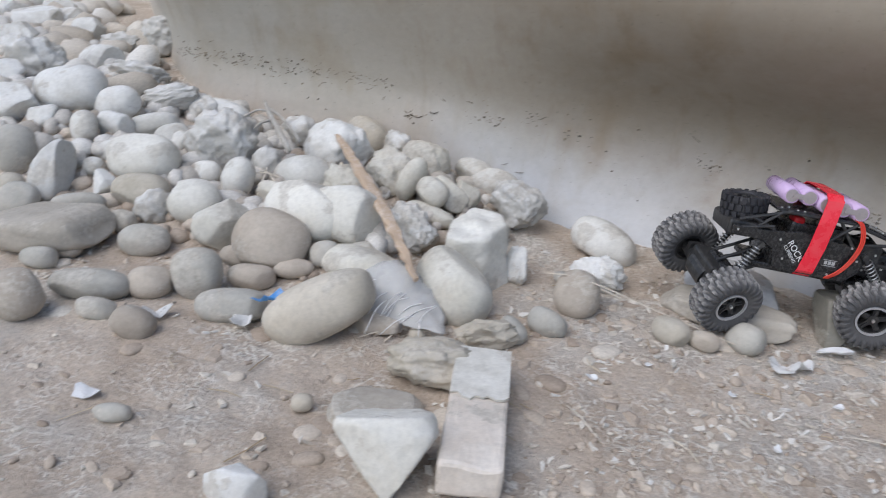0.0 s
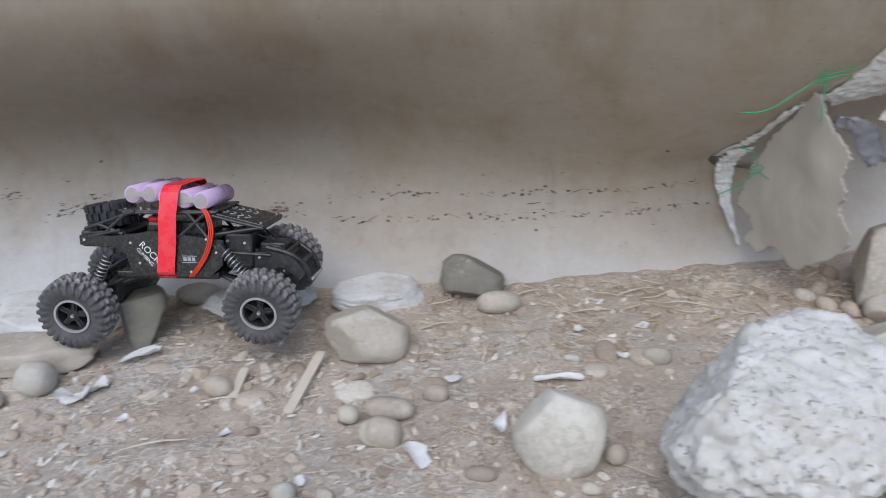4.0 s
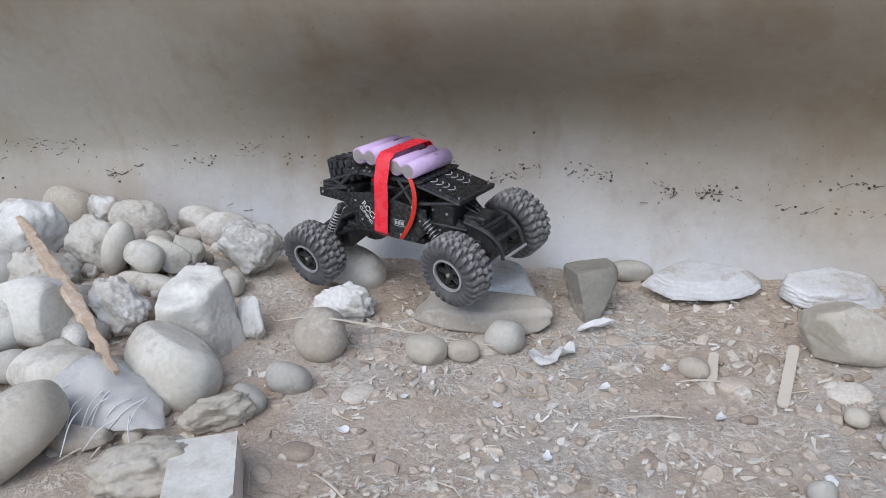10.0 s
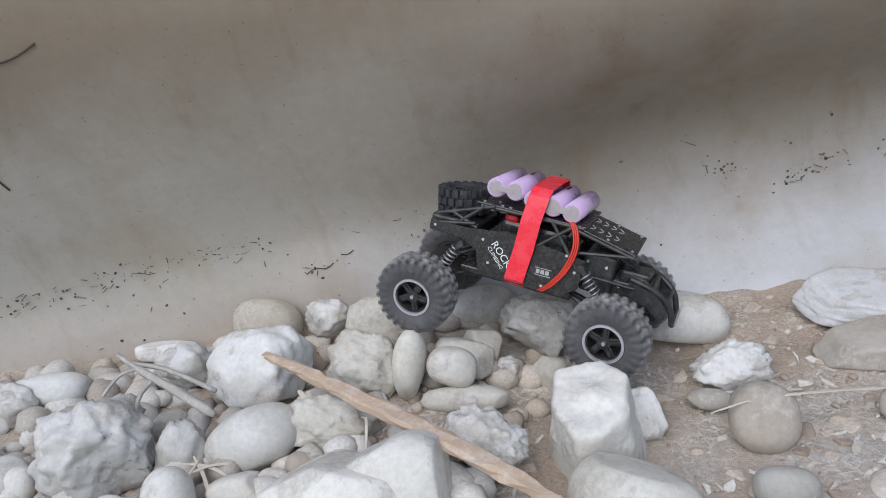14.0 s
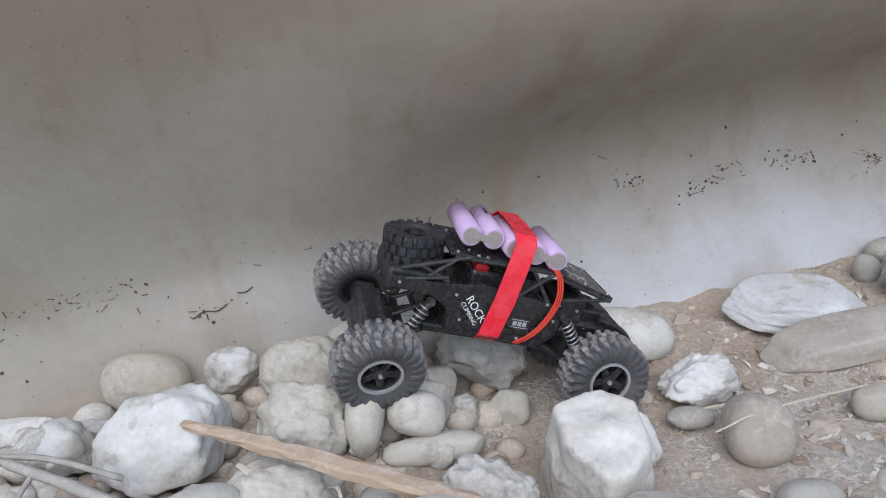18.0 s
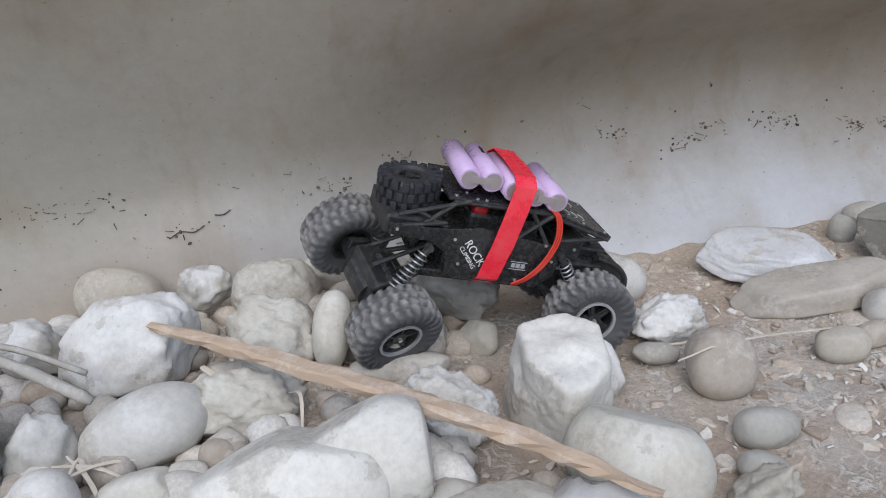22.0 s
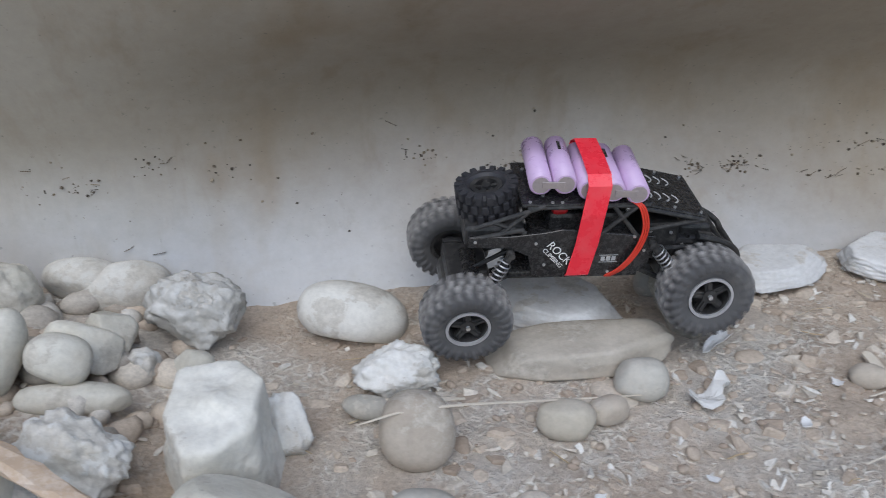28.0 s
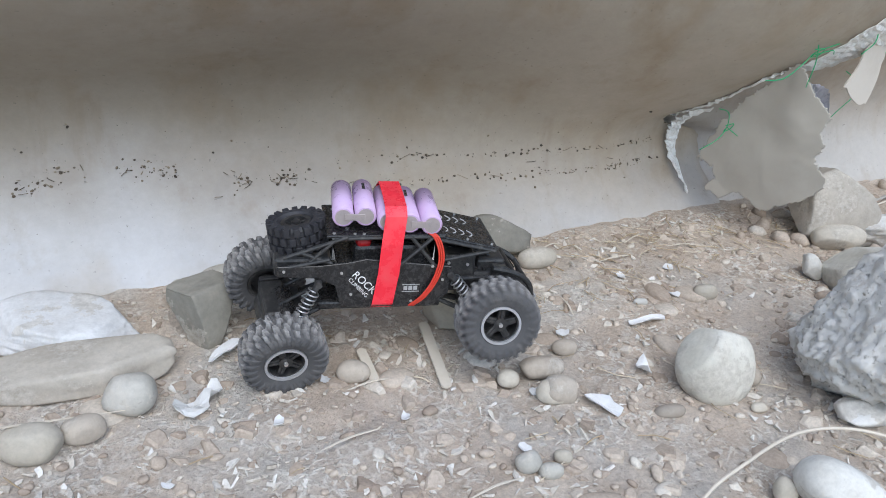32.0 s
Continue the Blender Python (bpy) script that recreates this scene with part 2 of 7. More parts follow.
def island_mat(name, stops, rough=0.9):
    """Loose small pieces in one mesh, each with a tone of its own."""
    m, n, l, b = mat(name, rough)
    geo = n.new("ShaderNodeNewGeometry")
    c = ramp(n, l, geo.outputs["Random Per Island"], *stops)
    fine = ramp(n, l, noise_tex(n, l, coords(n, l), 300, 4, 0.7), (0.3, 0.75), (0.7, 1.1))
    l.new(mix(n, l, 1.0, c, fine, "MULTIPLY"), b.inputs["Base Color"])
    return m


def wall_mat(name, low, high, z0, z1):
    """Moulded plastic sheet: whitish with lime dust low down, brown higher up where clay film and the bulge's shade
    share one painted colour, streaks and smears.
    """
    m, n, l, b = mat(name, 0.42)
    tc = n.new("ShaderNodeTexCoord")
    sep = n.new("ShaderNodeSeparateXYZ")
    l.new(tc.outputs["Object"], sep.inputs["Vector"])
    v = coords(n, l)
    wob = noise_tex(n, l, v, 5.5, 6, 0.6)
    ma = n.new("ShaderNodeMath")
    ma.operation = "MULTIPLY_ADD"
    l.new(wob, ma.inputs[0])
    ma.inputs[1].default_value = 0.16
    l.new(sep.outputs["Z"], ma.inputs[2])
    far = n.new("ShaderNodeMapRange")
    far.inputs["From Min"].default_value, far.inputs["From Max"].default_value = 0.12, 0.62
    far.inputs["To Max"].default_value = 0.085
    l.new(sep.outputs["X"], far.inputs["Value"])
    film_shade_z = n.new("ShaderNodeMath")
    l.new(ma.outputs[0], film_shade_z.inputs[0])
    l.new(far.outputs["Result"], film_shade_z.inputs[1])
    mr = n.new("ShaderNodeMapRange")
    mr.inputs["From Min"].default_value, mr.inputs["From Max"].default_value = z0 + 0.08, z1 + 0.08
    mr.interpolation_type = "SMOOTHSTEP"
    l.new(film_shade_z.outputs[0], mr.inputs["Value"])
    east = n.new("ShaderNodeMapRange")
    east.inputs["From Min"].default_value, east.inputs["From Max"].default_value = -0.40, -0.16
    ax = n.new("ShaderNodeMath")
    ax.operation = "MULTIPLY_ADD"
    l.new(wob, ax.inputs[0])
    ax.inputs[1].default_value = 0.2
    l.new(sep.outputs["X"], ax.inputs[2])
    l.new(ax.outputs[0], east.inputs["Value"])
    east2 = n.new("ShaderNodeMapRange")
    east2.inputs["From Min"].default_value, east2.inputs["From Max"].default_value = -0.52, 0.10
    l.new(ax.outputs[0], east2.inputs["Value"])
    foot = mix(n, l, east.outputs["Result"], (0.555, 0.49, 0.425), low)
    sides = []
    # Brown body and rim tones: clay stain and painted shade together, set by height.
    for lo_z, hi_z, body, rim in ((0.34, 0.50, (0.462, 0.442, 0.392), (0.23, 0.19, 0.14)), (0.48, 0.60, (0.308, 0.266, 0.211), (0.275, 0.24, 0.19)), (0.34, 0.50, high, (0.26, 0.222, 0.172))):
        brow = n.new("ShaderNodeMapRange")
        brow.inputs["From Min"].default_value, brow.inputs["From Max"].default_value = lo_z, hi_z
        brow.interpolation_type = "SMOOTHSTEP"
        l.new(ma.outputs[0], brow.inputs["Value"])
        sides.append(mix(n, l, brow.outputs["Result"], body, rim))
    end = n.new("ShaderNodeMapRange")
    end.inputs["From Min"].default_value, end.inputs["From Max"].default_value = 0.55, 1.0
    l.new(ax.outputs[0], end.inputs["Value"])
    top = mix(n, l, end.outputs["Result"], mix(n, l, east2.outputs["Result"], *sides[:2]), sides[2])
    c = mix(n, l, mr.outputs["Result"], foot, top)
    stain = ramp(n, l, noise_tex(n, l, coords(n, l, (5.0, 5.0, 2.0)), 2.1, 4, 0.55), (0.52, 0.0), (0.72, 0.55))
    c = mix(n, l, stain, c, mix(n, l, 1.0, c, (0.74, 0.62, 0.46), "MULTIPLY"))
    smear = ramp(n, l, noise_tex(n, l, coords(n, l, (2.2, 2.2, 7.0)), 2.4, 5, 0.6), (0.42, 0.0), (0.85, 0.4))
    c = mix(n, l, smear, c, mix(n, l, 1.0, c, (0.72, 0.64, 0.52), "MULTIPLY"))
    drip = ramp(n, l, noise_tex(n, l, coords(n, l, (14.0, 14.0, 1.2)), 1.6, 5, 0.65), (0.56, 0.0), (0.74, 0.36))
    c = mix(n, l, drip, c, mix(n, l, 1.0, c, (0.60, 0.47, 0.32), "MULTIPLY"))
    film = ramp(n, l, noise_tex(n, l, v, 75, 6, 0.8), (0.35, 0.92), (0.7, 1.03))
    c = mix(n, l, 1.0, c, film, "MULTIPLY")
    dirt = ramp(n, l, noise_tex(n, l, v, 190, 4, 0.6), (0.29, 0.35), (0.34, 1.0))
    c = mix(n, l, 0.5, c, mix(n, l, 1.0, c, dirt, "MULTIPLY"))
    l.new(c, b.inputs["Base Color"])
    l.new(ramp(n, l, noise_tex(n, l, v, 20, 5, 0.6), (0.3, 0.38), (0.7, 0.62)), b.inputs["Roughness"])
    bump(n, l, b, noise_tex(n, l, v, 60, 6, 0.7), 0.12, 0.002)
    return m


def worn_plastic(name, color, rough=0.45, dusty=0.35, dust=(0.35, 0.32, 0.28), scale=90, metal=0.0):
    m, n, l, b = mat(name, rough, metal)
    v = coords(n, l)
    f = ramp(n, l, noise_tex(n, l, v, scale, 6, 0.75), (0.48, 0.0), (0.72, dusty))
    l.new(mix(n, l, f, color, dust), b.inputs["Base Color"])
    l.new(ramp(n, l, noise_tex(n, l, v, scale * 2, 4, 0.7), (0.3, max(rough - 0.12, 0.05)), (0.7, min(rough + 0.2, 1.0))), b.inputs["Roughness"])
    bump(n, l, b, noise_tex(n, l, v, 400, 4, 0.7), 0.1, 0.0006)
    return m


M_GROUND = ground_mat()
M_GRAVEL = island_mat("gravel_tones", ((0.0, (0.36, 0.29, 0.23)), (0.45, (0.49, 0.41, 0.335)), (0.8, (0.575, 0.495, 0.41)), (1.0, (0.67, 0.62, 0.545))))
M_FLAKE = island_mat("lime_flakes", ((0.0, (0.50, 0.445, 0.375)), (0.5, (0.645, 0.595, 0.525)), (1.0, (0.77, 0.745, 0.70))))
M_FILL = island_mat("dusty_pebbles", ((0.0, (0.40, 0.355, 0.305)), (0.5, (0.56, 0.525, 0.475)), (1.0, (0.70, 0.68, 0.645))))
M_STRAW = island_mat("dry_straw", ((0.0, (0.36, 0.27, 0.16)), (0.6, (0.52, 0.43, 0.30)), (1.0, (0.64, 0.57, 0.45))))
M_CRUMB = island_mat("soil_crumbs", ((0.0, (0.07, 0.055, 0.045)), (0.7, (0.16, 0.125, 0.09)), (1.0, (0.34, 0.28, 0.2))))
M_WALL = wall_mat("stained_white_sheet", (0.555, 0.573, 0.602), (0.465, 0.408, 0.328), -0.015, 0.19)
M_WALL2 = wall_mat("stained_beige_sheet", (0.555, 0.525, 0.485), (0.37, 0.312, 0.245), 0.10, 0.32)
M_FLAP = worn_plastic("torn_sheet_back", (0.46, 0.425, 0.365), 0.7, 0.4, (0.40, 0.355, 0.295), 9)
M_TONGUE = worn_plastic("pale_beige_sheet", (0.60, 0.55, 0.48), 0.6, 0.4, (0.50, 0.44, 0.37), 25)
M_FIBRE = worn_plastic("torn_fibre_mat", (0.84, 0.83, 0.795), 0.8, 0.6, (0.34, 0.29, 0.23), 150)
M_STRING = mat("green_twine", 0.5, 0.0, (0.015, 0.42, 0.16))[0]
M_TWIG = worn_plastic("dark_twig", (0.075, 0.055, 0.04), 0.9, 0.4, (0.2, 0.17, 0.13), 60)
M_GREYTWIG = worn_plastic("dusty_grey_root", (0.40, 0.375, 0.335), 0.9, 0.9, (0.62, 0.61, 0.58), 70)
M_WOODSTICK = worn_plastic("peeled_wood", (0.50, 0.375, 0.27), 0.8, 0.9, (0.68, 0.60, 0.52), 65)
M_POPSICLE = worn_plastic("flat_birch_stick", (0.64, 0.58, 0.49), 0.75, 0.6, (0.54, 0.47, 0.38), 40)
M_BRICK = stone_mat("worn_brick", (0.56, 0.49, 0.42), (0.66, 0.60, 0.535), (0.68, 0.645, 0.595), 0.5, 0.3, 0.2)
M_PAPER = worn_plastic("white_paper_scrap", (0.74, 0.74, 0.74), 0.7, 0.5, (0.5, 0.47, 0.43), 70)
M_BLUE = worn_plastic("blue_film", (0.05, 0.25, 0.60), 0.3, 0.5, (0.6, 0.65, 0.72), 60)
M_BAG = worn_plastic("grey_plastic_bag", (0.33, 0.33, 0.37), 0.3, 0.4, (0.5, 0.5, 0.52), 50)
M_CLEAR = worn_plastic("thin_clear_film", (0.72, 0.715, 0.70), 0.22, 0.5, (0.60, 0.58, 0.54), 40)
M_CLEAR.node_tree.nodes["Principled BSDF"].inputs["Alpha"].default_value = 0.5
M_FILM = worn_plastic("dusty_clear_film", (0.66, 0.655, 0.64), 0.28, 0.6, (0.52, 0.50, 0.46), 40)



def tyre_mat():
    """Rubber with patches of dry earth, paler towards the outer faces of its lugs."""
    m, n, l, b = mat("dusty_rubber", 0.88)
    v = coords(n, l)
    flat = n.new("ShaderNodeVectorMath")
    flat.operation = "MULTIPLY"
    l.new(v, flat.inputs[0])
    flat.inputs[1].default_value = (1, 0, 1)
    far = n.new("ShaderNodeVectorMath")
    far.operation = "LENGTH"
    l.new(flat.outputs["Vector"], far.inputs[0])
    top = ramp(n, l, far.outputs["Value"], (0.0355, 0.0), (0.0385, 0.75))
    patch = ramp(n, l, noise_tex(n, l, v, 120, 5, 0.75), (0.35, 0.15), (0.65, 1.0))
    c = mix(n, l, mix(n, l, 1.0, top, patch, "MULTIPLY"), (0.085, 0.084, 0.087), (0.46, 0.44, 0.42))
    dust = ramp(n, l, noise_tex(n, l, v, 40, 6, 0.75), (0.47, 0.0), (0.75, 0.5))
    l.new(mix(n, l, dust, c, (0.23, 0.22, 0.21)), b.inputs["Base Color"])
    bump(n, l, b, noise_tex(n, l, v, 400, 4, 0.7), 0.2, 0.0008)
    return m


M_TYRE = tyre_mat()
M_RIM = worn_plastic("silver_bead_ring", (0.46, 0.46, 0.48), 0.38, 0.4, (0.30, 0.28, 0.26), 160, 0.3)
M_BLACK = worn_plastic("black_abs", (0.019, 0.019, 0.020), 0.22, 0.22, (0.17, 0.165, 0.16), 150)
M_BLACK2 = worn_plastic("black_nylon", (0.025, 0.025, 0.026), 0.38, 0.36, (0.20, 0.19, 0.175), 150)
M_SPARE = worn_plastic("clean_rubber", (0.027, 0.027, 0.032), 0.55, 0.3, (0.10, 0.10, 0.105), 150)
M_STEEL = mat("spring_steel", 0.35, 0.9, (0.55, 0.55, 0.56))[0]
M_SCREW = mat("screw_steel", 0.35, 0.8, (0.7, 0.7, 0.7))[0]
M_TAPE = worn_plastic("red_tape", (0.88, 0.030, 0.055), 0.24, 0.22, (0.92, 0.30, 0.30), 45)
M_WIRE = mat("red_wire", 0.4, 0.0, (0.62, 0.045, 0.025))[0]
M_SEAT = mat("red_seat", 0.5, 0.0, (0.45, 0.01, 0.015))[0]
M_CELL = worn_plastic("lilac_sleeve", (0.60, 0.43, 0.66), 0.30, 0.2, (0.72, 0.6, 0.75), 60)
M_CELLEND = worn_plastic("nickel_end", (0.45, 0.40, 0.40), 0.4, 0.4, (0.3, 0.27, 0.26), 160, 0.5)
M_WHITE = mat("white_print", 0.6, 0.0, (0.8, 0.8, 0.8))[0]
M_GREYPRINT = mat("grey_print", 0.6, 0.0, (0.42, 0.42, 0.42))[0]


# ---------------------------------------------------------------- mesh helpers
def mesh_ob(name, me, material, parent=None, smooth=False):
    me.materials.append(material)
    if smooth:
        me.polygons.foreach_set("use_smooth", [True] * len(me.polygons))
    ob = new(name, me)
    if parent is not None:
        ob.parent = parent
    return ob


def part(name, bm, material, parent=None, label="", smooth=False):
    me = bpy.data.meshes.new(name)
    bm.normal_update()
    bm.to_mesh(me)
    bm.free()
    ob = mesh_ob(name, me, material, parent, smooth)
    return tagged(ob, label)


def box(bm, lo, hi, bevel=0.0, m=None):
    c = [(a + b) / 2 for a, b in zip(lo, hi)]
    s = [b - a for a, b in zip(lo, hi)]
    r = bmesh.ops.create_cube(bm, size=1.0, matrix=(m or Matrix()) @ Matrix.Translation(c) @ Matrix.Diagonal((*s, 1)))
    if bevel:
        es = list({e for v in r["verts"] for e in v.link_edges})
        bmesh.ops.bevel(bm, geom=es, offset=bevel, segments=2, affect="EDGES", profile=0.5)
    return bm


def rod(bm, a, b, r1, r2=None, seg=10):
    a, b = Vector(a), Vector(b)
    d = b - a
    m = Matrix.Translation((a + b) / 2) @ d.to_track_quat("Z", "Y").to_matrix().to_4x4()
    bmesh.ops.create_cone(bm, cap_ends=True, segments=seg, radius1=r1, radius2=r1 if r2 is None else r2, depth=d.length, matrix=m)
    return bm


def tube(bm, pts, rad, seg=7):
    """A round tube along points; rad is a number or one for each point."""
    pts = [Vector(p) for p in pts]
    rings = []
    for i, p in enumerate(pts):
        t = (pts[min(i + 1, len(pts) - 1)] - pts[max(i - 1, 0)]).normalized()
        q = t.to_track_quat("Z", "Y")
        r = rad[i] if isinstance(rad, (list, tuple)) else rad
        rings.append([bm.verts.new(p + q @ Vector((r * math.cos(k * math.tau / seg), r * math.sin(k * math.tau / seg), 0))) for k in range(seg)])
    for r0, r1 in zip(rings, rings[1:]):
        for k in range(seg):
            bm.faces.new((r0[k], r0[(k + 1) % seg], r1[(k + 1) % seg], r1[k]))
    bm.faces.new(rings[0][::-1])
    bm.faces.new(rings[-1])
    return bm


def spline(pts, n=8):
    """Points along a smooth curve through the given ones."""
    p = [Vector(q) for q in pts]
    p = [p[0] * 2 - p[1]] + p + [p[-1] * 2 - p[-2]]
    out = []
    for i in range(1, len(p) - 2):
        for k in range(n):
            t = k / n
            a, b, c, d = p[i - 1:i + 3]
            out.append(0.5 * ((2 * b) + (c - a) * t + (2 * a - 5 * b + 4 * c - d) * t * t + (3 * b - a - 3 * c + d) * t ** 3))
    return out + [p[-2]]


def plate(bm, outline, thick, m=None):
    """A flat plate with an outline in its own x and z, as thick as given along y."""
    m = m or Matrix()
    f = [bm.verts.new(m @ Vector((x, -thick / 2, z))) for x, z in outline]
    b = [bm.verts.new(m @ Vector((x, thick / 2, z))) for x, z in outline]
    bm.faces.new(f)
    bm.faces.new(b[::-1])
    k = len(f)
    for i in range(k):
        bm.faces.new((f[i], b[i], b[(i + 1) % k], f[(i + 1) % k]))
    bmesh.ops.recalc_face_normals(bm, faces=bm.faces[:])
    return bm


def thicken(bm, d):
    """Give a sheet of faces its thickness along d."""
    geo = bmesh.ops.extrude_face_region(bm, geom=bm.faces[:])
    bmesh.ops.translate(bm, vec=d, verts=[v for v in geo["geom"] if isinstance(v, bmesh.types.BMVert)])
    bmesh.ops.recalc_face_normals(bm, faces=bm.faces[:])
    return bm


def smooth01(a, b, x):
    t = min(max((x - a) / (b - a), 0.0), 1.0)
    return t * t * (3 - 2 * t)


# ---------------------------------------------------------------- ground
def lie(x, y):
    """Height of the bare ground: flat by the path, a low rubble mound to the west."""
    h = 0.034 * smooth01(-0.14, -0.30, x) * smooth01(-0.27, -0.11, y)
    h += 0.065 * smooth01(-0.5, -1.05, x) * smooth01(-0.30, 0.0, y)
    h += 0.010 * smooth01(0.75, 1.0, x) * smooth01(-0.5, -0.3, y)
    return h


def ground_z(x, y):
    near = 1.0 if -2 < x < 2.5 and -2 < y < 1 else 0.0
    return lie(x, y) + near * (0.0050 * noise.noise((x * 9, y * 9, 3)) + 0.0036 * noise.noise((x * 27, y * 27, 7)) + 0.0016 * noise.noise((x * 62, y * 62, 1)))


def spread(lo, hi, step, far):
    v = list(np.arange(lo, hi, step))
    d, a, b = step, lo, hi
    left, right = [], []
    while a > -far or b < far:
        d *= 1.35
        a, b = a - d, b + d
        left.append(a)
        right.append(b)
    return left[::-1] + v + right


gx, gy = spread(-1.05, 1.45, 0.0050, 300), spread(-0.74, 0.26, 0.0050, 300)
gv = [(x, y, ground_z(x, y)) for y in gy for x in gx]
nx = len(gx)
gf = [(j * nx + i, j * nx + i + 1, (j + 1) * nx + i + 1, (j + 1) * nx + i) for j in range(len(gy) - 1) for i in range(nx - 1)]
me = bpy.data.meshes.new("ground")
me.from_pydata(gv, [], gf)
ground = mesh_ob("ground", me, M_GROUND, smooth=True)
tagged(ground, "dry dusty brown earth mixed with lime grit and chips", "ground", kind="structure")


# ---------------------------------------------------------------- wall
def base_y(x):
    if x > -0.1:
        return 0.167 - 0.12 * x
    d = max(0.0, -0.85 - x)
    return 0.179 + 0.05 * smooth01(-0.1, -0.5, x) - 0.03 * smooth01(-0.55, -0.8, x) + 0.95 * d * d / (d + 0.1)


# height above ground, and how far behind the foot: the flared skirt, the crease, the bulge that hangs over
PROFILE_MID = [(-0.03, -0.03), (0.0, 0.0), (0.04, 0.040), (0.08, 0.074), (0.12, 0.098), (0.16, 0.112), (0.195, 0.106), (0.225, 0.072), (0.25, 0.026), (0.275, -0.020), (0.30, -0.052), (0.34, -0.078), (0.38, -0.086), (0.42, -0.078), (0.48, -0.045), (0.56, 0.012), (0.7, 0.12), (1.0, 0.34), (1.5, 0.7)]
PROFILE_WEST = [(-0.03, -0.02), (0.0, 0.0), (0.06, 0.010), (0.10, 0.016), (0.145, 0.026), (0.155, 0.020), (0.20, 0.008), (0.25, -0.014), (0.30, -0.038), (0.35, -0.060), (0.42, -0.080), (0.50, -0.084), (0.58, -0.06), (0.7, 0.02), (1.0, 0.25), (1.5, 0.65)]
PROFILE_END = [(-0.03, -0.02), (0.0, 0.0), (0.04, 0.030), (0.08, 0.052), (0.11, 0.058), (0.14, 0.040), (0.17, 0.005), (0.20, -0.035), (0.23, -0.075), (0.27, -0.122), (0.32, -0.165), (0.38, -0.190), (0.46, -0.190), (0.56, -0.15), (0.7, -0.05), (1.0, 0.2), (1.5, 0.6)]
PROFILE_EAST = [(-0.03, -0.02), (0.0, 0.0), (0.05, 0.035), (0.10, 0.058), (0.15, 0.052), (0.20, 0.02), (0.25, -0.02), (0.30, -0.045), (0.40, -0.065), (0.52, -0.03), (0.7, 0.08), (1.0, 0.3), (1.5, 0.7)]


def off(profile, z, w=0.034):
    zs, ys = [p[0] for p in profile], [p[1] for p in profile]
    return float(np.mean([np.interp(z + w * d / 4, zs, ys) for d in (-4, -3, -2, -1, -1, 0, 0, 1, 1, 2, 3, 4)]))


def wall_y(x, z):
    """The western sheet: nearly plain in the west, creased in the middle, hanging far over its foot by the tear."""
    k, e = smooth01(0.10, -0.28, x), smooth01(0.45, 0.95, x)
    y = base_y(x) + off(PROFILE_MID, z, 0.058) * (1 - k) * (1 - e) + off(PROFILE_WEST, z) * k + off(PROFILE_END, z) * e
    y += 0.022 * smooth01(0.88, 1.0, x) * smooth01(0.01, 0.06, z) * smooth01(0.17, 0.13, z)
    return y + 0.004 * noise.noise((x * 3, z * 4, 5)) * smooth01(0.0, 0.1, z)


def tear_x(z):
    """Where the western sheet ends: whole at the foot, torn back higher up."""
    x = float(np.interp(z, (0.0, 0.100, 0.112, 0.122, 0.132, 0.15, 0.17, 0.20, 0.24, 0.27, 0.30, 0.33, 0.40, 0.5, 1.5), (1.075, 1.072, 1.05, 0.998, 0.984, 0.994, 1.003, 1.014, 1.024, 1.042, 1.055, 1.08, 1.15, 1.26, 2.2)))
    return x + 0.005 * noise.noise((z * 60, 2, 2)) + 0.003 * noise.noise((z * 190, 4, 2))


def east_y(x, z):
    """The eastern sheet lies behind the tear and carries the wall on beyond it."""
    east = base_y(x) + 0.016 + off(PROFILE_EAST, z) + 0.004 * noise.noise((x * 3, z * 4, 9)) * smooth01(0.0, 0.1, z)
    return max(east, wall_y(x, z) + 0.012) if x < tear_x(z) + 0.03 else east


def sheet(name, xs_of, y_of, zs, material, thick, label):
    """A curved sheet with a front, a back and closed edges; each row runs between its own ends."""
    rows, n = [], 0
    verts, faces = [], []
    for z in zs:
        xs = xs_of(z)
        n = len(xs)
        rows.append((z, xs))
    for d in (0.0, thick):
        for z, xs in rows:
            verts += [(x, y_of(x, z) + d, z) for x in xs]
    k = len(rows) * n
    for j in range(len(rows) - 1):
        for i in range(n - 1):
            a = j * n + i
            faces.append((a, a + 1, a + n + 1, a + n))
            faces.append((k + a, k + a + n, k + a + n + 1, k + a + 1))
    for j in range(len(rows) - 1):
        for i in (0, n - 1):
            a = j * n + i
            faces.append((a, a + n, k + a + n, k + a))
    for i in range(n - 1):
        for a in (i, (len(rows) - 1) * n + i):
            faces.append((a, a + 1, k + a + 1, k + a))
    me = bpy.data.meshes.new(name)
    me.from_pydata(verts, [], faces)
    me.validate()
    ob = mesh_ob(name, me, material, smooth=True)
    return tagged(ob, label, "wall", kind="structure")


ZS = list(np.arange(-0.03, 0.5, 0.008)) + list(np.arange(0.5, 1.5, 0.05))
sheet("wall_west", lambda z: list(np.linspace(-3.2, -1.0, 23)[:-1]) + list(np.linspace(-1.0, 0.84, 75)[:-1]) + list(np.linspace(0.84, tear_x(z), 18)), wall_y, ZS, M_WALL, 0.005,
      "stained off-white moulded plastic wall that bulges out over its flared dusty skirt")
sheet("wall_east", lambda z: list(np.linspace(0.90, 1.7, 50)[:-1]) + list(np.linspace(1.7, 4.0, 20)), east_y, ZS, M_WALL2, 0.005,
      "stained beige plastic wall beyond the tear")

# ---------------------------------------------------------------- stones
BALLS = {}


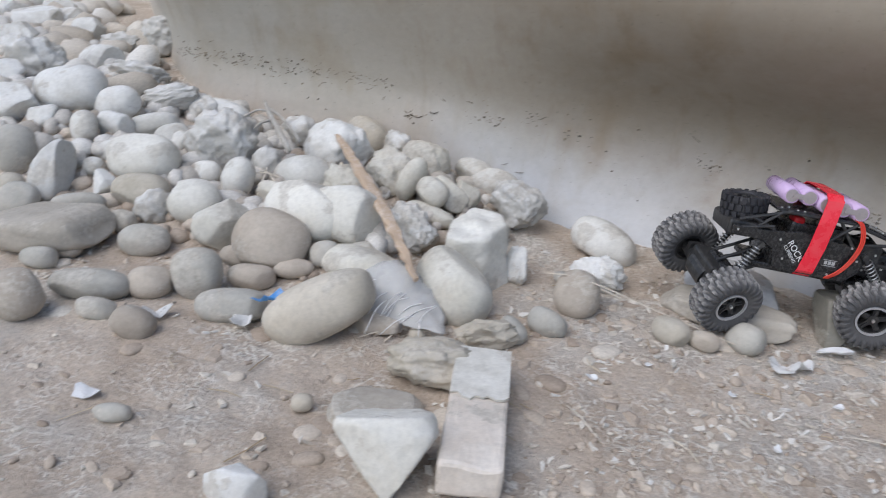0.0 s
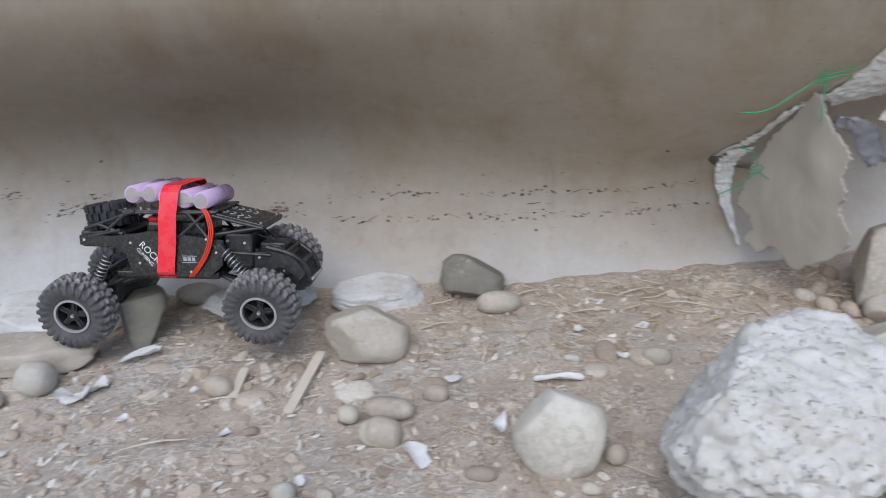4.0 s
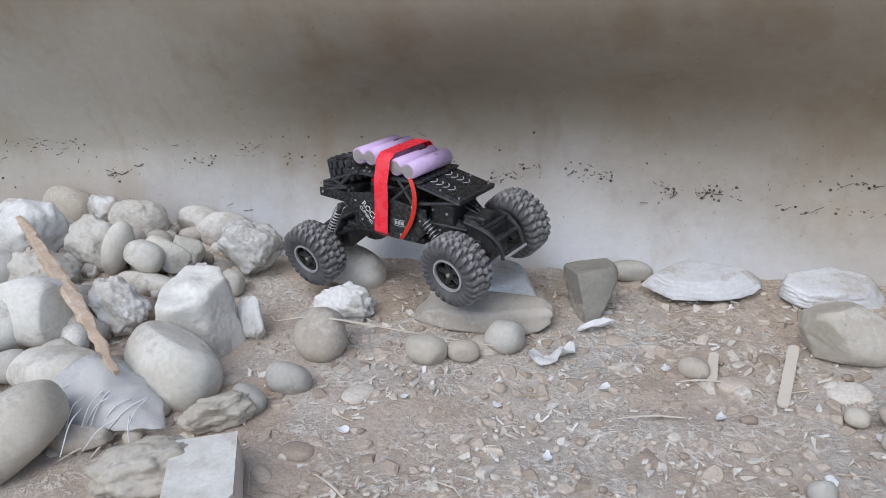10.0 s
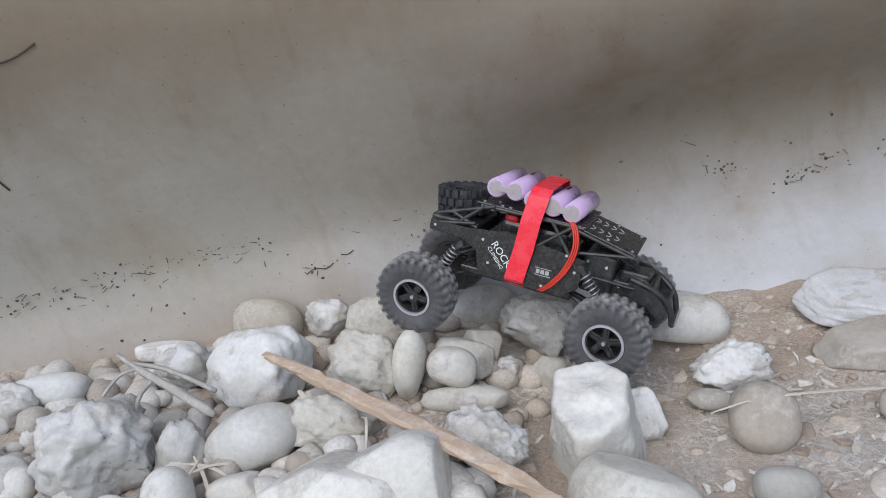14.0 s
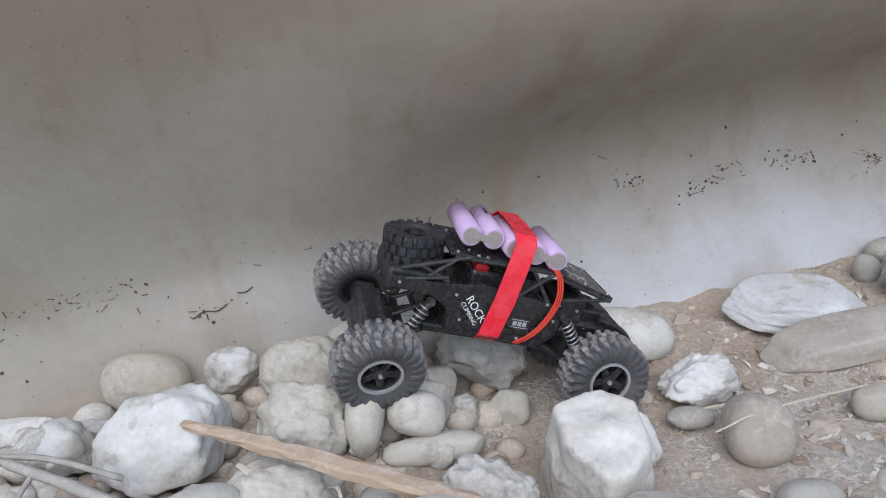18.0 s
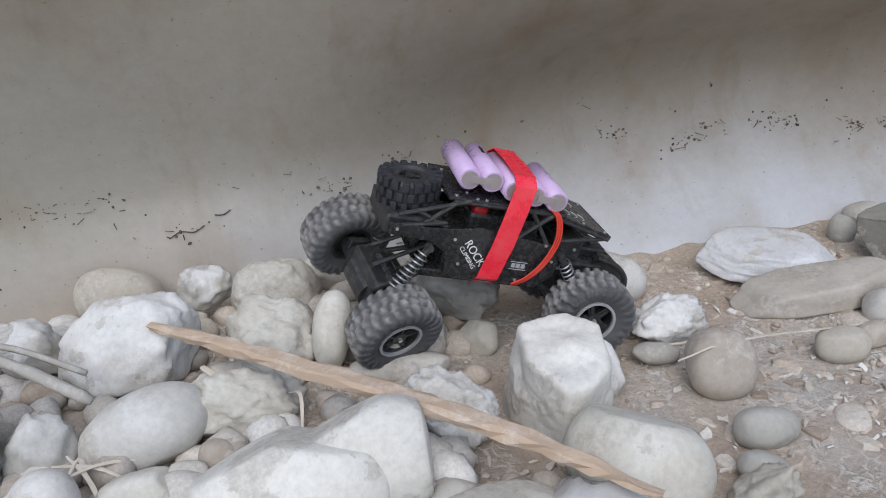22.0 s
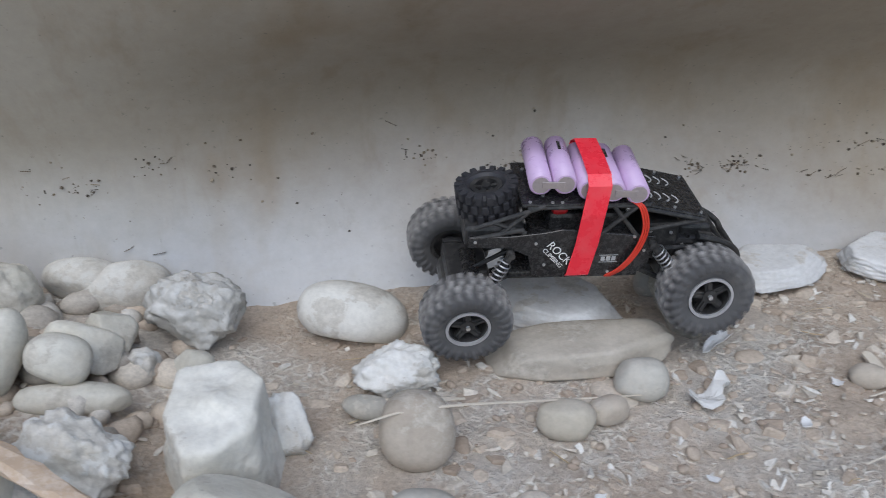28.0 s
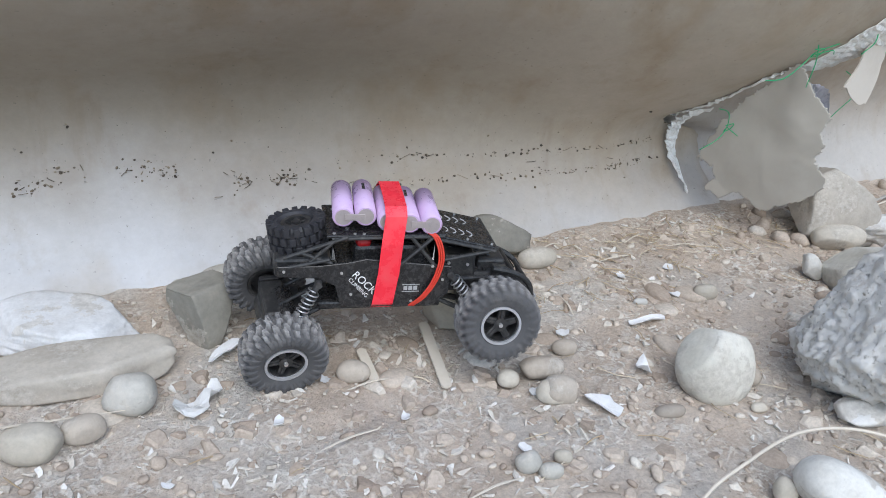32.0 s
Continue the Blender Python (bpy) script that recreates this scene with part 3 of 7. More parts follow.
def ball(level):
    if level not in BALLS:
        bm = bmesh.new()
        bmesh.ops.create_icosphere(bm, subdivisions=level, radius=1.0)
        bm.verts.ensure_lookup_table()
        BALLS[level] = (np.array([v.co[:] for v in bm.verts]), [[v.index for v in f.verts] for f in bm.faces])
        bm.free()
    return BALLS[level]


def waves(p, rng, n, f0, f1):
    """Cheap smooth noise: a sum of waves in random directions."""
    out = np.zeros(len(p))
    for f in np.geomspace(f0, f1, n):
        for _ in range(3):
            d = rng.normal(size=3)
            out += np.sin(p @ (d / np.linalg.norm(d)) * f + rng.uniform(0, 6.28) + 0.8 * np.sin(p @ rng.normal(size=3) * f * 0.5)) / 3 * (f0 / f) ** 0.8
    return out


def cut(p, u, at, hard=0.85):
    """Shave a stone flat beyond a plane."""
    u = np.array(u, float)
    u /= np.linalg.norm(u)
    return p - np.maximum(p @ u - at, 0)[:, None] * u * hard


def rough(p, rng, amounts):
    """Push points in and out by noise, given as pairs of strength and frequency."""
    o = Vector(rng.uniform(0, 50, 3))
    k = [sum(a * noise.noise(Vector(q) * f + o) for a, f in amounts) for q in p.tolist()]
    return p * (1 + np.array(k))[:, None]


FORM_OF = {"pale": "smooth", "cream": "smooth", "washed": "smooth", "round": "smooth", "grey": "smooth", "brown": "smooth", "tan": "smooth",
           "slab": "layered", "platy": "plate", "chalk": "block", "dark": "block", "boulder": "boulder", "crag": "crumbly"}


def rock_shape(form, rng, level, cuts=()):
    """A unit stone that fills the box from -1 to 1. cuts: x, z and depth of planes that shave it."""
    d, faces = ball(level)
    if form == "smooth":
        e = rng.uniform(2.1, 2.6)
        p = d * ((np.abs(d) ** e).sum(1) ** (-1 / e))[:, None] * (1 + 0.10 * waves(d, rng, 3, 1.3, 3.6))[:, None]
        for _ in range(0 if cuts else 2):
            p = cut(p, rng.normal(size=3), rng.uniform(0.78, 0.95), 0.65)
        for x, z, at in cuts:
            p = cut(p, (x, 0, z), at, 0.8)
        p = p * (1 + 0.006 * waves(d, rng, 4, 7, 30))[:, None]
    elif form == "lump":
        e = 2.5
        p = d * ((np.abs(d) ** e).sum(1) ** (-1 / e))[:, None] * (1 + 0.16 * waves(d, rng, 3, 1.3, 3.6))[:, None]
        for x, z, at in cuts:
            p = cut(p, (x, 0, z), at, 0.85)
        for _ in range(3):
            p = cut(p, rng.normal(size=3), rng.uniform(0.75, 0.95), 0.85)
        p = rough(p, rng, ((0.07, 3.0), (0.035, 8.0), (0.014, 20.0), (0.007, 45.0)))
    elif form == "layered":
        e = 2.8
        p = d * ((np.abs(d) ** e).sum(1) ** (-1 / e))[:, None] * (1 + 0.08 * waves(d, rng, 3, 1.5, 4.5))[:, None]
        for _ in range(6):
            a = rng.uniform(0, 6.28)
            p = cut(p, (math.cos(a), math.sin(a), rng.uniform(-0.1, 0.3)), rng.uniform(0.72, 0.92), 0.85)
        p[:, 2] = np.where(p[:, 2] > 0.5, 0.5 + (p[:, 2] - 0.5) * 0.3, p[:, 2]) + 0.05 * waves(d * [1, 1, 0.2], rng, 3, 2.5, 8)
        step = np.sin(p[:, 2] * 7 + 2.5 * np.sin(p[:, 0] * 2.3 + 1) + 2 * p[:, 1])
        p[:, :2] *= (1 + 0.012 * step)[:, None]
        p = p * (1 + 0.012 * waves(d, rng, 5, 6, 40))[:, None]
    elif form == "plate":
        flat = np.hypot(d[:, 0], d[:, 1])
        p = d * ((flat ** 6 + np.abs(d[:, 2]) ** 6) ** (-1 / 6))[:, None]
        p[:, :2] *= (1 + 0.10 * waves(d * [1, 1, 0.3], rng, 3, 1.5, 4.5))[:, None]
        turn = rng.uniform(0, 6.28)
        for k in range(7):
            a = turn + k * 0.9 + rng.uniform(-0.3, 0.3)
            p = cut(p, (math.cos(a), math.sin(a), rng.uniform(0.0, 0.25)), rng.uniform(0.66, 0.92), 0.9)
        p[:, 2] += 0.10 * waves(p * [1, 1, 0], rng, 3, 1.5, 5.0)
        p = rough(p, rng, ((0.035, 4.0), (0.018, 11.0), (0.010, 27.0)))
    elif form == "block":
        e = 3.4
        p = d * ((np.abs(d) ** e).sum(1) ** (-1 / e))[:, None] * (1 + 0.06 * waves(d, rng, 3, 1.3, 3.6))[:, None]
        for x, z, at in cuts:
            p = cut(p, (x, rng.uniform(-0.25, 0.1), z), at, 0.97)
        for _ in range(4 if cuts else 9):
            p = cut(p, rng.normal(size=3), rng.uniform(0.66, 0.95), 0.95)
        p = rough(p, rng, ((0.03, 4.0), (0.014, 11.0), (0.008, 27.0)))
    elif form == "boulder":
        e = 3.0
        p = d * ((np.abs(d) ** e).sum(1) ** (-1 / e))[:, None] * (1 + 0.05 * waves(d, rng, 3, 1.5, 4.0))[:, None]
        for x, z, at in cuts:
            p = cut(p, (x, -0.1, z), at, 0.9)
        for u, k in (((0.1, -0.75, 0.66), 0.74), ((-0.5, 0.5, 0.7), 0.75), ((0.3, -0.95, -0.1), 0.82), ((0.7, 0.5, 0.2), 0.85)):
            p = cut(p, u, k, 0.9)
        o = Vector(rng.uniform(0, 50, 3))
        k = [0.05 * noise.noise(Vector(q) * 2.6 + o) + 0.10 * noise.turbulence(Vector(q) * 5 + o, 4, True) + 0.03 * noise.noise(Vector((q[0] * 19, q[1] * 19, q[2] * 9)) + o) + 0.022 * noise.noise(Vector((q[0] * 42, q[1] * 42, q[2] * 20)) + o) for q in p.tolist()]
        p = p * (0.95 + np.array(k))[:, None]
    else:
        e = 2.3
        p = d * ((np.abs(d) ** e).sum(1) ** (-1 / e))[:, None] * (1 + 0.12 * waves(d, rng, 4, 1.8, 5.0))[:, None]
        for _ in range(6):
            p = cut(p, rng.normal(size=3), rng.uniform(0.7, 0.95), 0.85)
        o = Vector(rng.uniform(0, 50, 3))
        k = [0.10 * noise.hetero_terrain(Vector(q) * 2.2 + o, 0.7, 2.1, 7, 0.6) + 0.10 * noise.turbulence(Vector(q) * 5 + o, 4, True) + 0.045 * noise.noise(Vector(q) * 15 + o) + 0.020 * noise.noise(Vector(q) * 40 + o) for q in p.tolist()]
        p = p * (0.9 + np.array(k))[:, None]
    lo, hi = p.min(0), p.max(0)
    return (p - (lo + hi) / 2) / ((hi - lo) / 2), faces


STONE_WORDS = {
    "pale": ("pebble", "smooth pale limestone pebble lying in the rubble"),
    "grey": ("cobble", "rounded grey river cobble with dusty top"),
    "brown": ("cobble", "rounded brown river cobble half sunk in the earth"),
    "tan": ("cobble", "rounded tan river cobble with dusty top"),
    "chalk": ("rock", "angular stone coated with white lime dust"),
    "dark": ("rock", "dark grey angular stone by the wall foot"),
    "crag": ("mortar_lump", "rough crumbly lump of whitish mortar"),
    "round": ("cobble", "round pale river stone with dirt stains"),
    "cream": ("rock", "cream-coloured limestone with soil stains"),
    "washed": ("rock", "smooth stone washed white with lime"),
    "boulder": ("concrete_lump", "big rough lump of old concrete"),
    "slab": ("flat_stone", "long flat grey river stone lying on the earth"),
    "platy": ("flat_stone", "flat whitish stone plate leaning on the wall foot"),
}
count = [0]


def stone(kind, place, size, turn, label="", level=0, form="", cuts=()):
    """One stone: its middle, its full sizes along its own axes, its turn in degrees, and what shape it broke into."""
    count[0] += 1
    rng = np.random.default_rng(100 + count[0])
    level = level or (5 if max(size) > 0.07 else 4 if max(size) > 0.03 else 3)
    p, faces = rock_shape(form or FORM_OF[kind], rng, level, cuts)
    name, words = STONE_WORDS[kind]
    me = bpy.data.meshes.new(name)
    me.from_pydata((p * (np.array(size) / 2)).tolist(), [], faces)
    ob = mesh_ob(name, me, STONE_MATS[kind], smooth=True)
    ob.matrix_world = pose(*place, *turn)
    return tagged(ob, label or words, "stone", "stones of the rubble by the wall")


stone('washed', (-0.310, -0.124, 0.066), (0.090, 0.066, 0.078), (-25, -1, -10), cuts=((1, 0, 0.72), (-0.45, 0.9, 0.72), (-0.5, -0.87, 0.7)))
stone('pale', (-0.453, -0.013, 0.055), (0.099, 0.062, 0.061), (-26, -19, -2))
stone('pale', (-0.516, -0.083, 0.056), (0.048, 0.045, 0.065), (-25, 1, -11))
stone('washed', (-0.362, -0.129, 0.057), (0.135, 0.083, 0.079), (-25, -1, -14), cuts=((-0.5, 0.85, 0.66), (0.35, 0.95, 0.7)))
stone('crag', (-0.527, -0.004, 0.054), (0.055, 0.046, 0.060), (-25, 6, -14))
stone('crag', (-0.603, -0.014, 0.078), (0.115, 0.096, 0.110), (-25, 13, -2))
stone('brown', (-0.405, -0.051, 0.041), (0.030, 0.026, 0.028), (-25, 6, -14))
stone('cream', (-0.460, -0.071, 0.045), (0.055, 0.033, 0.030), (-25, -5, -8), form="block", cuts=((1, 0.2, 0.85),))
stone('cream', (-0.426, -0.069, 0.043), (0.030, 0.023, 0.027), (-25, 6, -14), form="block")
stone('chalk', (-0.462, 0.090, 0.072), (0.118, 0.078, 0.088), (-26, -22, -18), form="lump", cuts=((-0.6, 0.8, 0.8), (0.9, -0.4, 0.8)))
stone('cream', (-0.345, 0.060, 0.062), (0.088, 0.062, 0.078), (-27, 19, -20), "cream-coloured crumbling lump crusted with soil", form="crumbly")
stone('cream', (-0.381, -0.003, 0.052), (0.100, 0.062, 0.064), (-26, 15, -18), "cream-coloured crumbling lump crusted with soil", form="crumbly")
stone('cream', (-0.298, 0.039, 0.069), (0.034, 0.040, 0.071), (-25, 9, -15))
stone('cream', (-0.245, 0.058, 0.053), (0.061, 0.038, 0.037), (-27, 19, -20), form="block")
stone('cream', (-0.250, 0.012, 0.035), (0.088, 0.034, 0.026), (-25, 4, -11), form="smooth")
stone('cream', (-0.331, 0.151, 0.061), (0.084, 0.060, 0.066), (-25, -8, -7), form="lump")
stone('tan', (-0.476, 0.209, 0.063), (0.084, 0.055, 0.057), (-25, 10, -16))
stone('crag', (-0.395, 0.173, 0.070), (0.054, 0.039, 0.045), (-25, 6, -14))
stone('chalk', (-0.604, 0.214, 0.050), (0.090, 0.040, 0.025), (-25, 3, -12))
stone('crag', (-0.541, 0.151, 0.052), (0.076, 0.051, 0.046), (-25, -8, -7))
stone('round', (-0.128, -0.166, 0.028), (0.109, 0.071, 0.072), (-28, 26, -24), form="smooth", cuts=((-0.2, 1, 0.8),))
stone('chalk', (-0.235, -0.074, 0.045), (0.079, 0.057, 0.063), (-29, 28, -25), form="crumbly")
stone('cream', (-0.257, 0.028, 0.063), (0.050, 0.040, 0.040), (-26, 22, -6), form="smooth")
stone('cream', (-0.228, 0.079, 0.049), (0.044, 0.040, 0.042), (-28, 31, -11), form="block")
stone('crag', (-0.160, 0.118, 0.040), (0.091, 0.065, 0.072), (-26, 22, -6))
stone('pale', (-0.223, 0.181, 0.037), (0.085, 0.057, 0.052), (-24, 4, 3))
stone('crag', (-0.204, 0.063, 0.023), (0.035, 0.028, 0.032), (-25, 13, -2))
stone('cream', (-0.165, 0.056, 0.015), (0.040, 0.032, 0.035), (-25, 13, -2), form="block")
stone('crag', (-0.549, 0.118, 0.075), (0.068, 0.052, 0.056), (-24, -5, 7))
stone('pale', (-0.680, -0.022, 0.063), (0.032, 0.030, 0.038), (-25, 13, -2))
stone('chalk', (-0.708, 0.125, 0.079), (0.088, 0.049, 0.038), (-24, 8, 0), form="smooth")
stone('crag', (-0.740, 0.103, 0.080), (0.062, 0.050, 0.056), (-24, 4, 3))
stone('chalk', (-0.441, 0.124, 0.052), (0.044, 0.042, 0.056), (-28, 31, -11))
stone('grey', (-0.314, -0.111, 0.044), (0.028, 0.024, 0.028), (-25, 13, -2))
stone('pale', (-0.018, 0.102, 0.021), (0.107, 0.065, 0.055), (-26, 8, -23))
stone('pale', (-0.263, 0.194, 0.046), (0.080, 0.050, 0.043), (-26, 5, -22))
stone('chalk', (0.002, -0.000, 0.019), (0.075, 0.049, 0.051), (-25, 1, -11), form="crumbly")
stone('brown', (0.001, -0.082, 0.021), (0.058, 0.050, 0.060), (-25, 6, -14))
stone('grey', (-0.027, -0.029, 0.008), (0.044, 0.025, 0.020), (-25, 9, -15))
stone('grey', (-0.011, -0.156, 0.012), (0.050, 0.035, 0.034), (-25, 6, -14))
stone('grey', (-0.040, -0.190, 0.010), (0.038, 0.026, 0.025), (-28, 24, -23))
stone('slab', (0.166, -0.006, 0.012), (0.168, 0.062, 0.032), (3, -3, -12))
stone('platy', (0.166, 0.060, 0.020), (0.150, 0.088, 0.032), (4, 4, -34))
stone('grey', (0.197, -0.063, 0.013), (0.045, 0.035, 0.037), (-30, -9, -25))
stone('tan', (0.118, -0.092, 0.012), (0.046, 0.033, 0.033), (-29, -5, -27))
stone('dark', (0.286, 0.025, 0.024), (0.060, 0.046, 0.080), (-20, 8, 7), "grey-brown angular stone leaning by the wall foot", form="block", cuts=((-0.9, -0.35, 0.55), (0.9, -0.45, 0.58), (-0.2, 1, 0.72)))
stone('platy', (0.415, 0.070, 0.020), (0.138, 0.070, 0.020), (5, 2, 8))
stone('platy', (0.557, 0.070, 0.012), (0.120, 0.078, 0.024), (5, 4, 8))
stone('tan', (0.538, -0.058, 0.024), (0.090, 0.062, 0.062), (-24, 13, 5), form="block", cuts=((-0.5, 0.8, 0.8), (0.5, 0.85, 0.78)))
stone('grey', (0.336, 0.113, 0.010), (0.056, 0.034, 0.028), (-23, 4, 9))
stone('brown', (0.156, -0.087, 0.009), (0.035, 0.025, 0.024), (-23, 4, 9))
stone('brown', (-0.170, -0.253, 0.007), (0.042, 0.024, 0.019), (-23, 1, 10))
stone('tan', (-0.130, -0.250, 0.005), (0.019, 0.014, 0.014), (-23, 4, 9))
stone('brown', (-0.138, -0.209, 0.008), (0.049, 0.027, 0.020), (-23, 8, 7))
stone('dark', (0.672, 0.063, 0.020), (0.078, 0.055, 0.054), (-24, 13, -12), form="block", cuts=((0.4, 0.9, 0.75),))
stone('tan', (0.695, 0.011, 0.010), (0.052, 0.032, 0.028), (-23, -2, -6))
stone('cream', (0.692, -0.266, 0.024), (0.080, 0.064, 0.076), (-24, 6, -3), form="smooth", cuts=((-0.75, 0.65, 0.78), (0.9, -0.3, 0.85), (0.3, 0.95, 0.8)))
stone('brown', (0.545, -0.216, 0.010), (0.035, 0.027, 0.028), (-25, 21, -16))
stone('brown', (0.553, -0.177, 0.008), (0.048, 0.028, 0.022), (-23, 7, -10))
stone('pale', (0.747, -0.117, 0.003), (0.018, 0.011, 0.009), (-24, 3, -17))
stone('tan', (0.706, -0.315, 0.004), (0.016, 0.011, 0.010), (-24, 3, -17))
stone('brown', (0.738, -0.280, 0.007), (0.019, 0.016, 0.019), (-24, 3, -17))
stone('pale', (0.653, -0.431, 0.019), (0.077, 0.050, 0.045), (-30, 24, -47))
stone('tan', (0.626, -0.402, 0.008), (0.019, 0.018, 0.024), (-27, -4, -32))
stone('tan', (0.514, -0.176, 0.006), (0.021, 0.017, 0.018), (-27, -4, -32))
stone('tan', (0.538, -0.214, 0.009), (0.033, 0.024, 0.025), (-27, -4, -32))
stone('brown', (0.621, -0.282, 0.005), (0.029, 0.017, 0.014), (-28, -9, -29))
stone('grey', (0.459, -0.279, 0.007), (0.022, 0.018, 0.019), (-30, -22, -22))
stone('grey', (0.471, -0.294, 0.005), (0.021, 0.015, 0.014), (-27, -4, -32))
stone('tan', (0.829, -0.140, 0.009), (0.029, 0.021, 0.020), (-27, -4, -32))
stone('brown', (0.599, -0.157, 0.006), (0.027, 0.019, 0.018), (-27, -4, -32))
stone('brown', (0.386, -0.106, 0.008), (0.032, 0.023, 0.022), (-27, -4, -32))
stone('grey', (0.282, 0.086, 0.012), (0.030, 0.028, 0.035), (-27, -4, -32))
stone('tan', (0.379, -0.323, 0.007), (0.029, 0.021, 0.021), (-27, -4, -32))
stone('tan', (0.492, -0.284, 0.004), (0.016, 0.012, 0.012), (-27, -4, -32))
stone('chalk', (-1.422, 0.332, 0.124), (0.118, 0.076, 0.067), (-24, -4, 26))
stone('chalk', (-1.384, 0.378, 0.121), (0.081, 0.059, 0.060), (-24, -4, 26))
stone('chalk', (-1.264, 0.157, 0.122), (0.080, 0.061, 0.064), (-24, -4, 26))
stone('chalk', (-1.230, 0.297, 0.122), (0.075, 0.060, 0.066), (-24, -4, 26))
stone('crag', (-1.096, 0.260, 0.120), (0.076, 0.056, 0.058), (-24, -4, 26))
stone('crag', (-1.062, 0.336, 0.134), (0.100, 0.085, 0.100), (-24, -4, 26))
stone('crag', (-1.051, 0.020, 0.130), (0.116, 0.085, 0.086), (-24, -4, 26))
stone('chalk', (-0.896, -0.035, 0.113), (0.113, 0.080, 0.078), (-24, -9, 28), form="smooth")
stone('chalk', (-0.937, -0.107, 0.098), (0.067, 0.057, 0.067), (-24, -4, 26))
stone('chalk', (-0.886, -0.103, 0.085), (0.050, 0.037, 0.038), (-24, -4, 26))
stone('pale', (-0.802, -0.097, 0.081), (0.040, 0.040, 0.054), (-24, -4, 26))
stone('chalk', (-0.824, -0.007, 0.097), (0.075, 0.056, 0.058), (-26, -22, 35), form="smooth")
stone('chalk', (-0.778, -0.057, 0.080), (0.057, 0.044, 0.046), (-24, -4, 26))
stone('crag', (-0.802, 0.085, 0.092), (0.122, 0.067, 0.051), (-25, -12, 30))
stone('crag', (-0.927, 0.138, 0.110), (0.125, 0.066, 0.048), (-24, 7, 21))
stone('pale', (-0.745, -0.011, 0.077), (0.086, 0.049, 0.038), (-25, -13, 31))
stone('pale', (-0.699, -0.018, 0.069), (0.056, 0.041, 0.041), (-26, -22, 35))
stone('pale', (-0.732, -0.113, 0.062), (0.036, 0.029, 0.032), (-24, -4, 26))
stone('washed', (-0.657, -0.120, 0.067), (0.103, 0.073, 0.071), (-24, 0, 24), form="smooth")
stone('grey', (-0.846, -0.188, 0.058), (0.062, 0.059, 0.077), (-24, -4, 26))
stone('chalk', (-0.750, -0.201, 0.051), (0.050, 0.058, 0.092), (-25, 14, 18), form="block", cuts=((-0.8, 0.6, 0.6), (0.85, 0.5, 0.6)))
stone('grey', (-0.762, -0.256, 0.020), (0.062, 0.047, 0.050), (-24, -4, 26))
stone('pale', (-0.727, -0.152, 0.049), (0.030, 0.024, 0.027), (-24, -4, 26))
stone('chalk', (-0.675, -0.179, 0.040), (0.029, 0.030, 0.042), (-24, 5, 22))
stone('tan', (-0.613, -0.172, 0.043), (0.082, 0.054, 0.049), (-24, -4, 26))
stone('crag', (-0.571, -0.194, 0.035), (0.055, 0.045, 0.051), (-24, -4, 26))
stone('washed', (-0.520, -0.167, 0.046), (0.074, 0.058, 0.063), (-24, -4, 26), form="smooth")
stone('grey', (-0.681, -0.221, 0.022), (0.076, 0.040, 0.030), (-24, -9, 28))
stone('slab', (-0.637, -0.304, 0.022), (0.148, 0.105, 0.055), (-6, -5, 28))
stone('tan', (-0.595, -0.227, 0.018), (0.041, 0.031, 0.032), (-24, -4, 26))
stone('cream', (-0.451, -0.194, 0.040), (0.069, 0.058, 0.068), (-25, 14, 18), form="block")
stone('grey', (-0.528, -0.254, 0.017), (0.068, 0.046, 0.044), (-24, -4, 26))
stone('pale', (-0.580, -0.076, 0.050), (0.044, 0.033, 0.035), (-24, -4, 26))
stone('brown', (-0.366, -0.202, 0.039), (0.098, 0.070, 0.082), (-25, 14, 18))
stone('tan', (-0.228, -0.297, 0.030), (0.130, 0.078, 0.067), (-27, -26, 37))
stone('grey', (-0.401, -0.296, 0.022), (0.061, 0.053, 0.063), (-25, -13, 31))
stone('grey', (-0.492, -0.372, 0.014), (0.092, 0.050, 0.038), (-24, 1, 24))
stone('brown', (-0.440, -0.332, 0.014), (0.051, 0.038, 0.040), (-24, -4, 26))
stone('brown', (-0.525, -0.443, 0.021), (0.061, 0.051, 0.059), (-25, -13, 31))
stone('grey', (-0.449, -0.403, 0.009), (0.045, 0.029, 0.026), (-24, 5, 22))
stone('grey', (-0.330, -0.320, 0.012), (0.080, 0.050, 0.040), (-24, -4, 26))
stone('brown', (-0.400, -0.226, 0.017), (0.044, 0.031, 0.030), (-24, 5, 22))
stone('brown', (-0.356, -0.253, 0.013), (0.057, 0.037, 0.033), (-24, -4, 26))
stone('grey', (-0.299, -0.181, 0.032), (0.038, 0.031, 0.034), (-24, -4, 26))
stone('grey', (-0.290, -0.121, 0.043), (0.038, 0.027, 0.026), (-24, -4, 26))
stone('grey', (-0.263, -0.152, 0.034), (0.046, 0.029, 0.026), (-24, -4, 26))
stone('brown', (-0.322, -0.215, 0.019), (0.050, 0.030, 0.025), (-24, -4, 26))
stone('grey', (-0.601, -0.353, 0.010), (0.044, 0.030, 0.029), (-24, -4, 26))
stone('brown', (-0.600, -0.316, 0.009), (0.043, 0.028, 0.026), (-24, -4, 26))
stone('tan', (-0.161, -0.423, 0.006), (0.021, 0.017, 0.018), (-24, -4, 26))
stone('slab', (-0.092, -0.405, 0.006), (0.094, 0.075, 0.018), (0, 0, 20), "flat brown stone sunk in the earth under a white one", form="layered")
stone('washed', (-0.045, -0.464, 0.024), (0.086, 0.066, 0.070), (-24, -4, 26), form="block", cuts=((-0.85, -0.5, 0.62), (0.85, -0.55, 0.62), (0, 1, 0.8)))
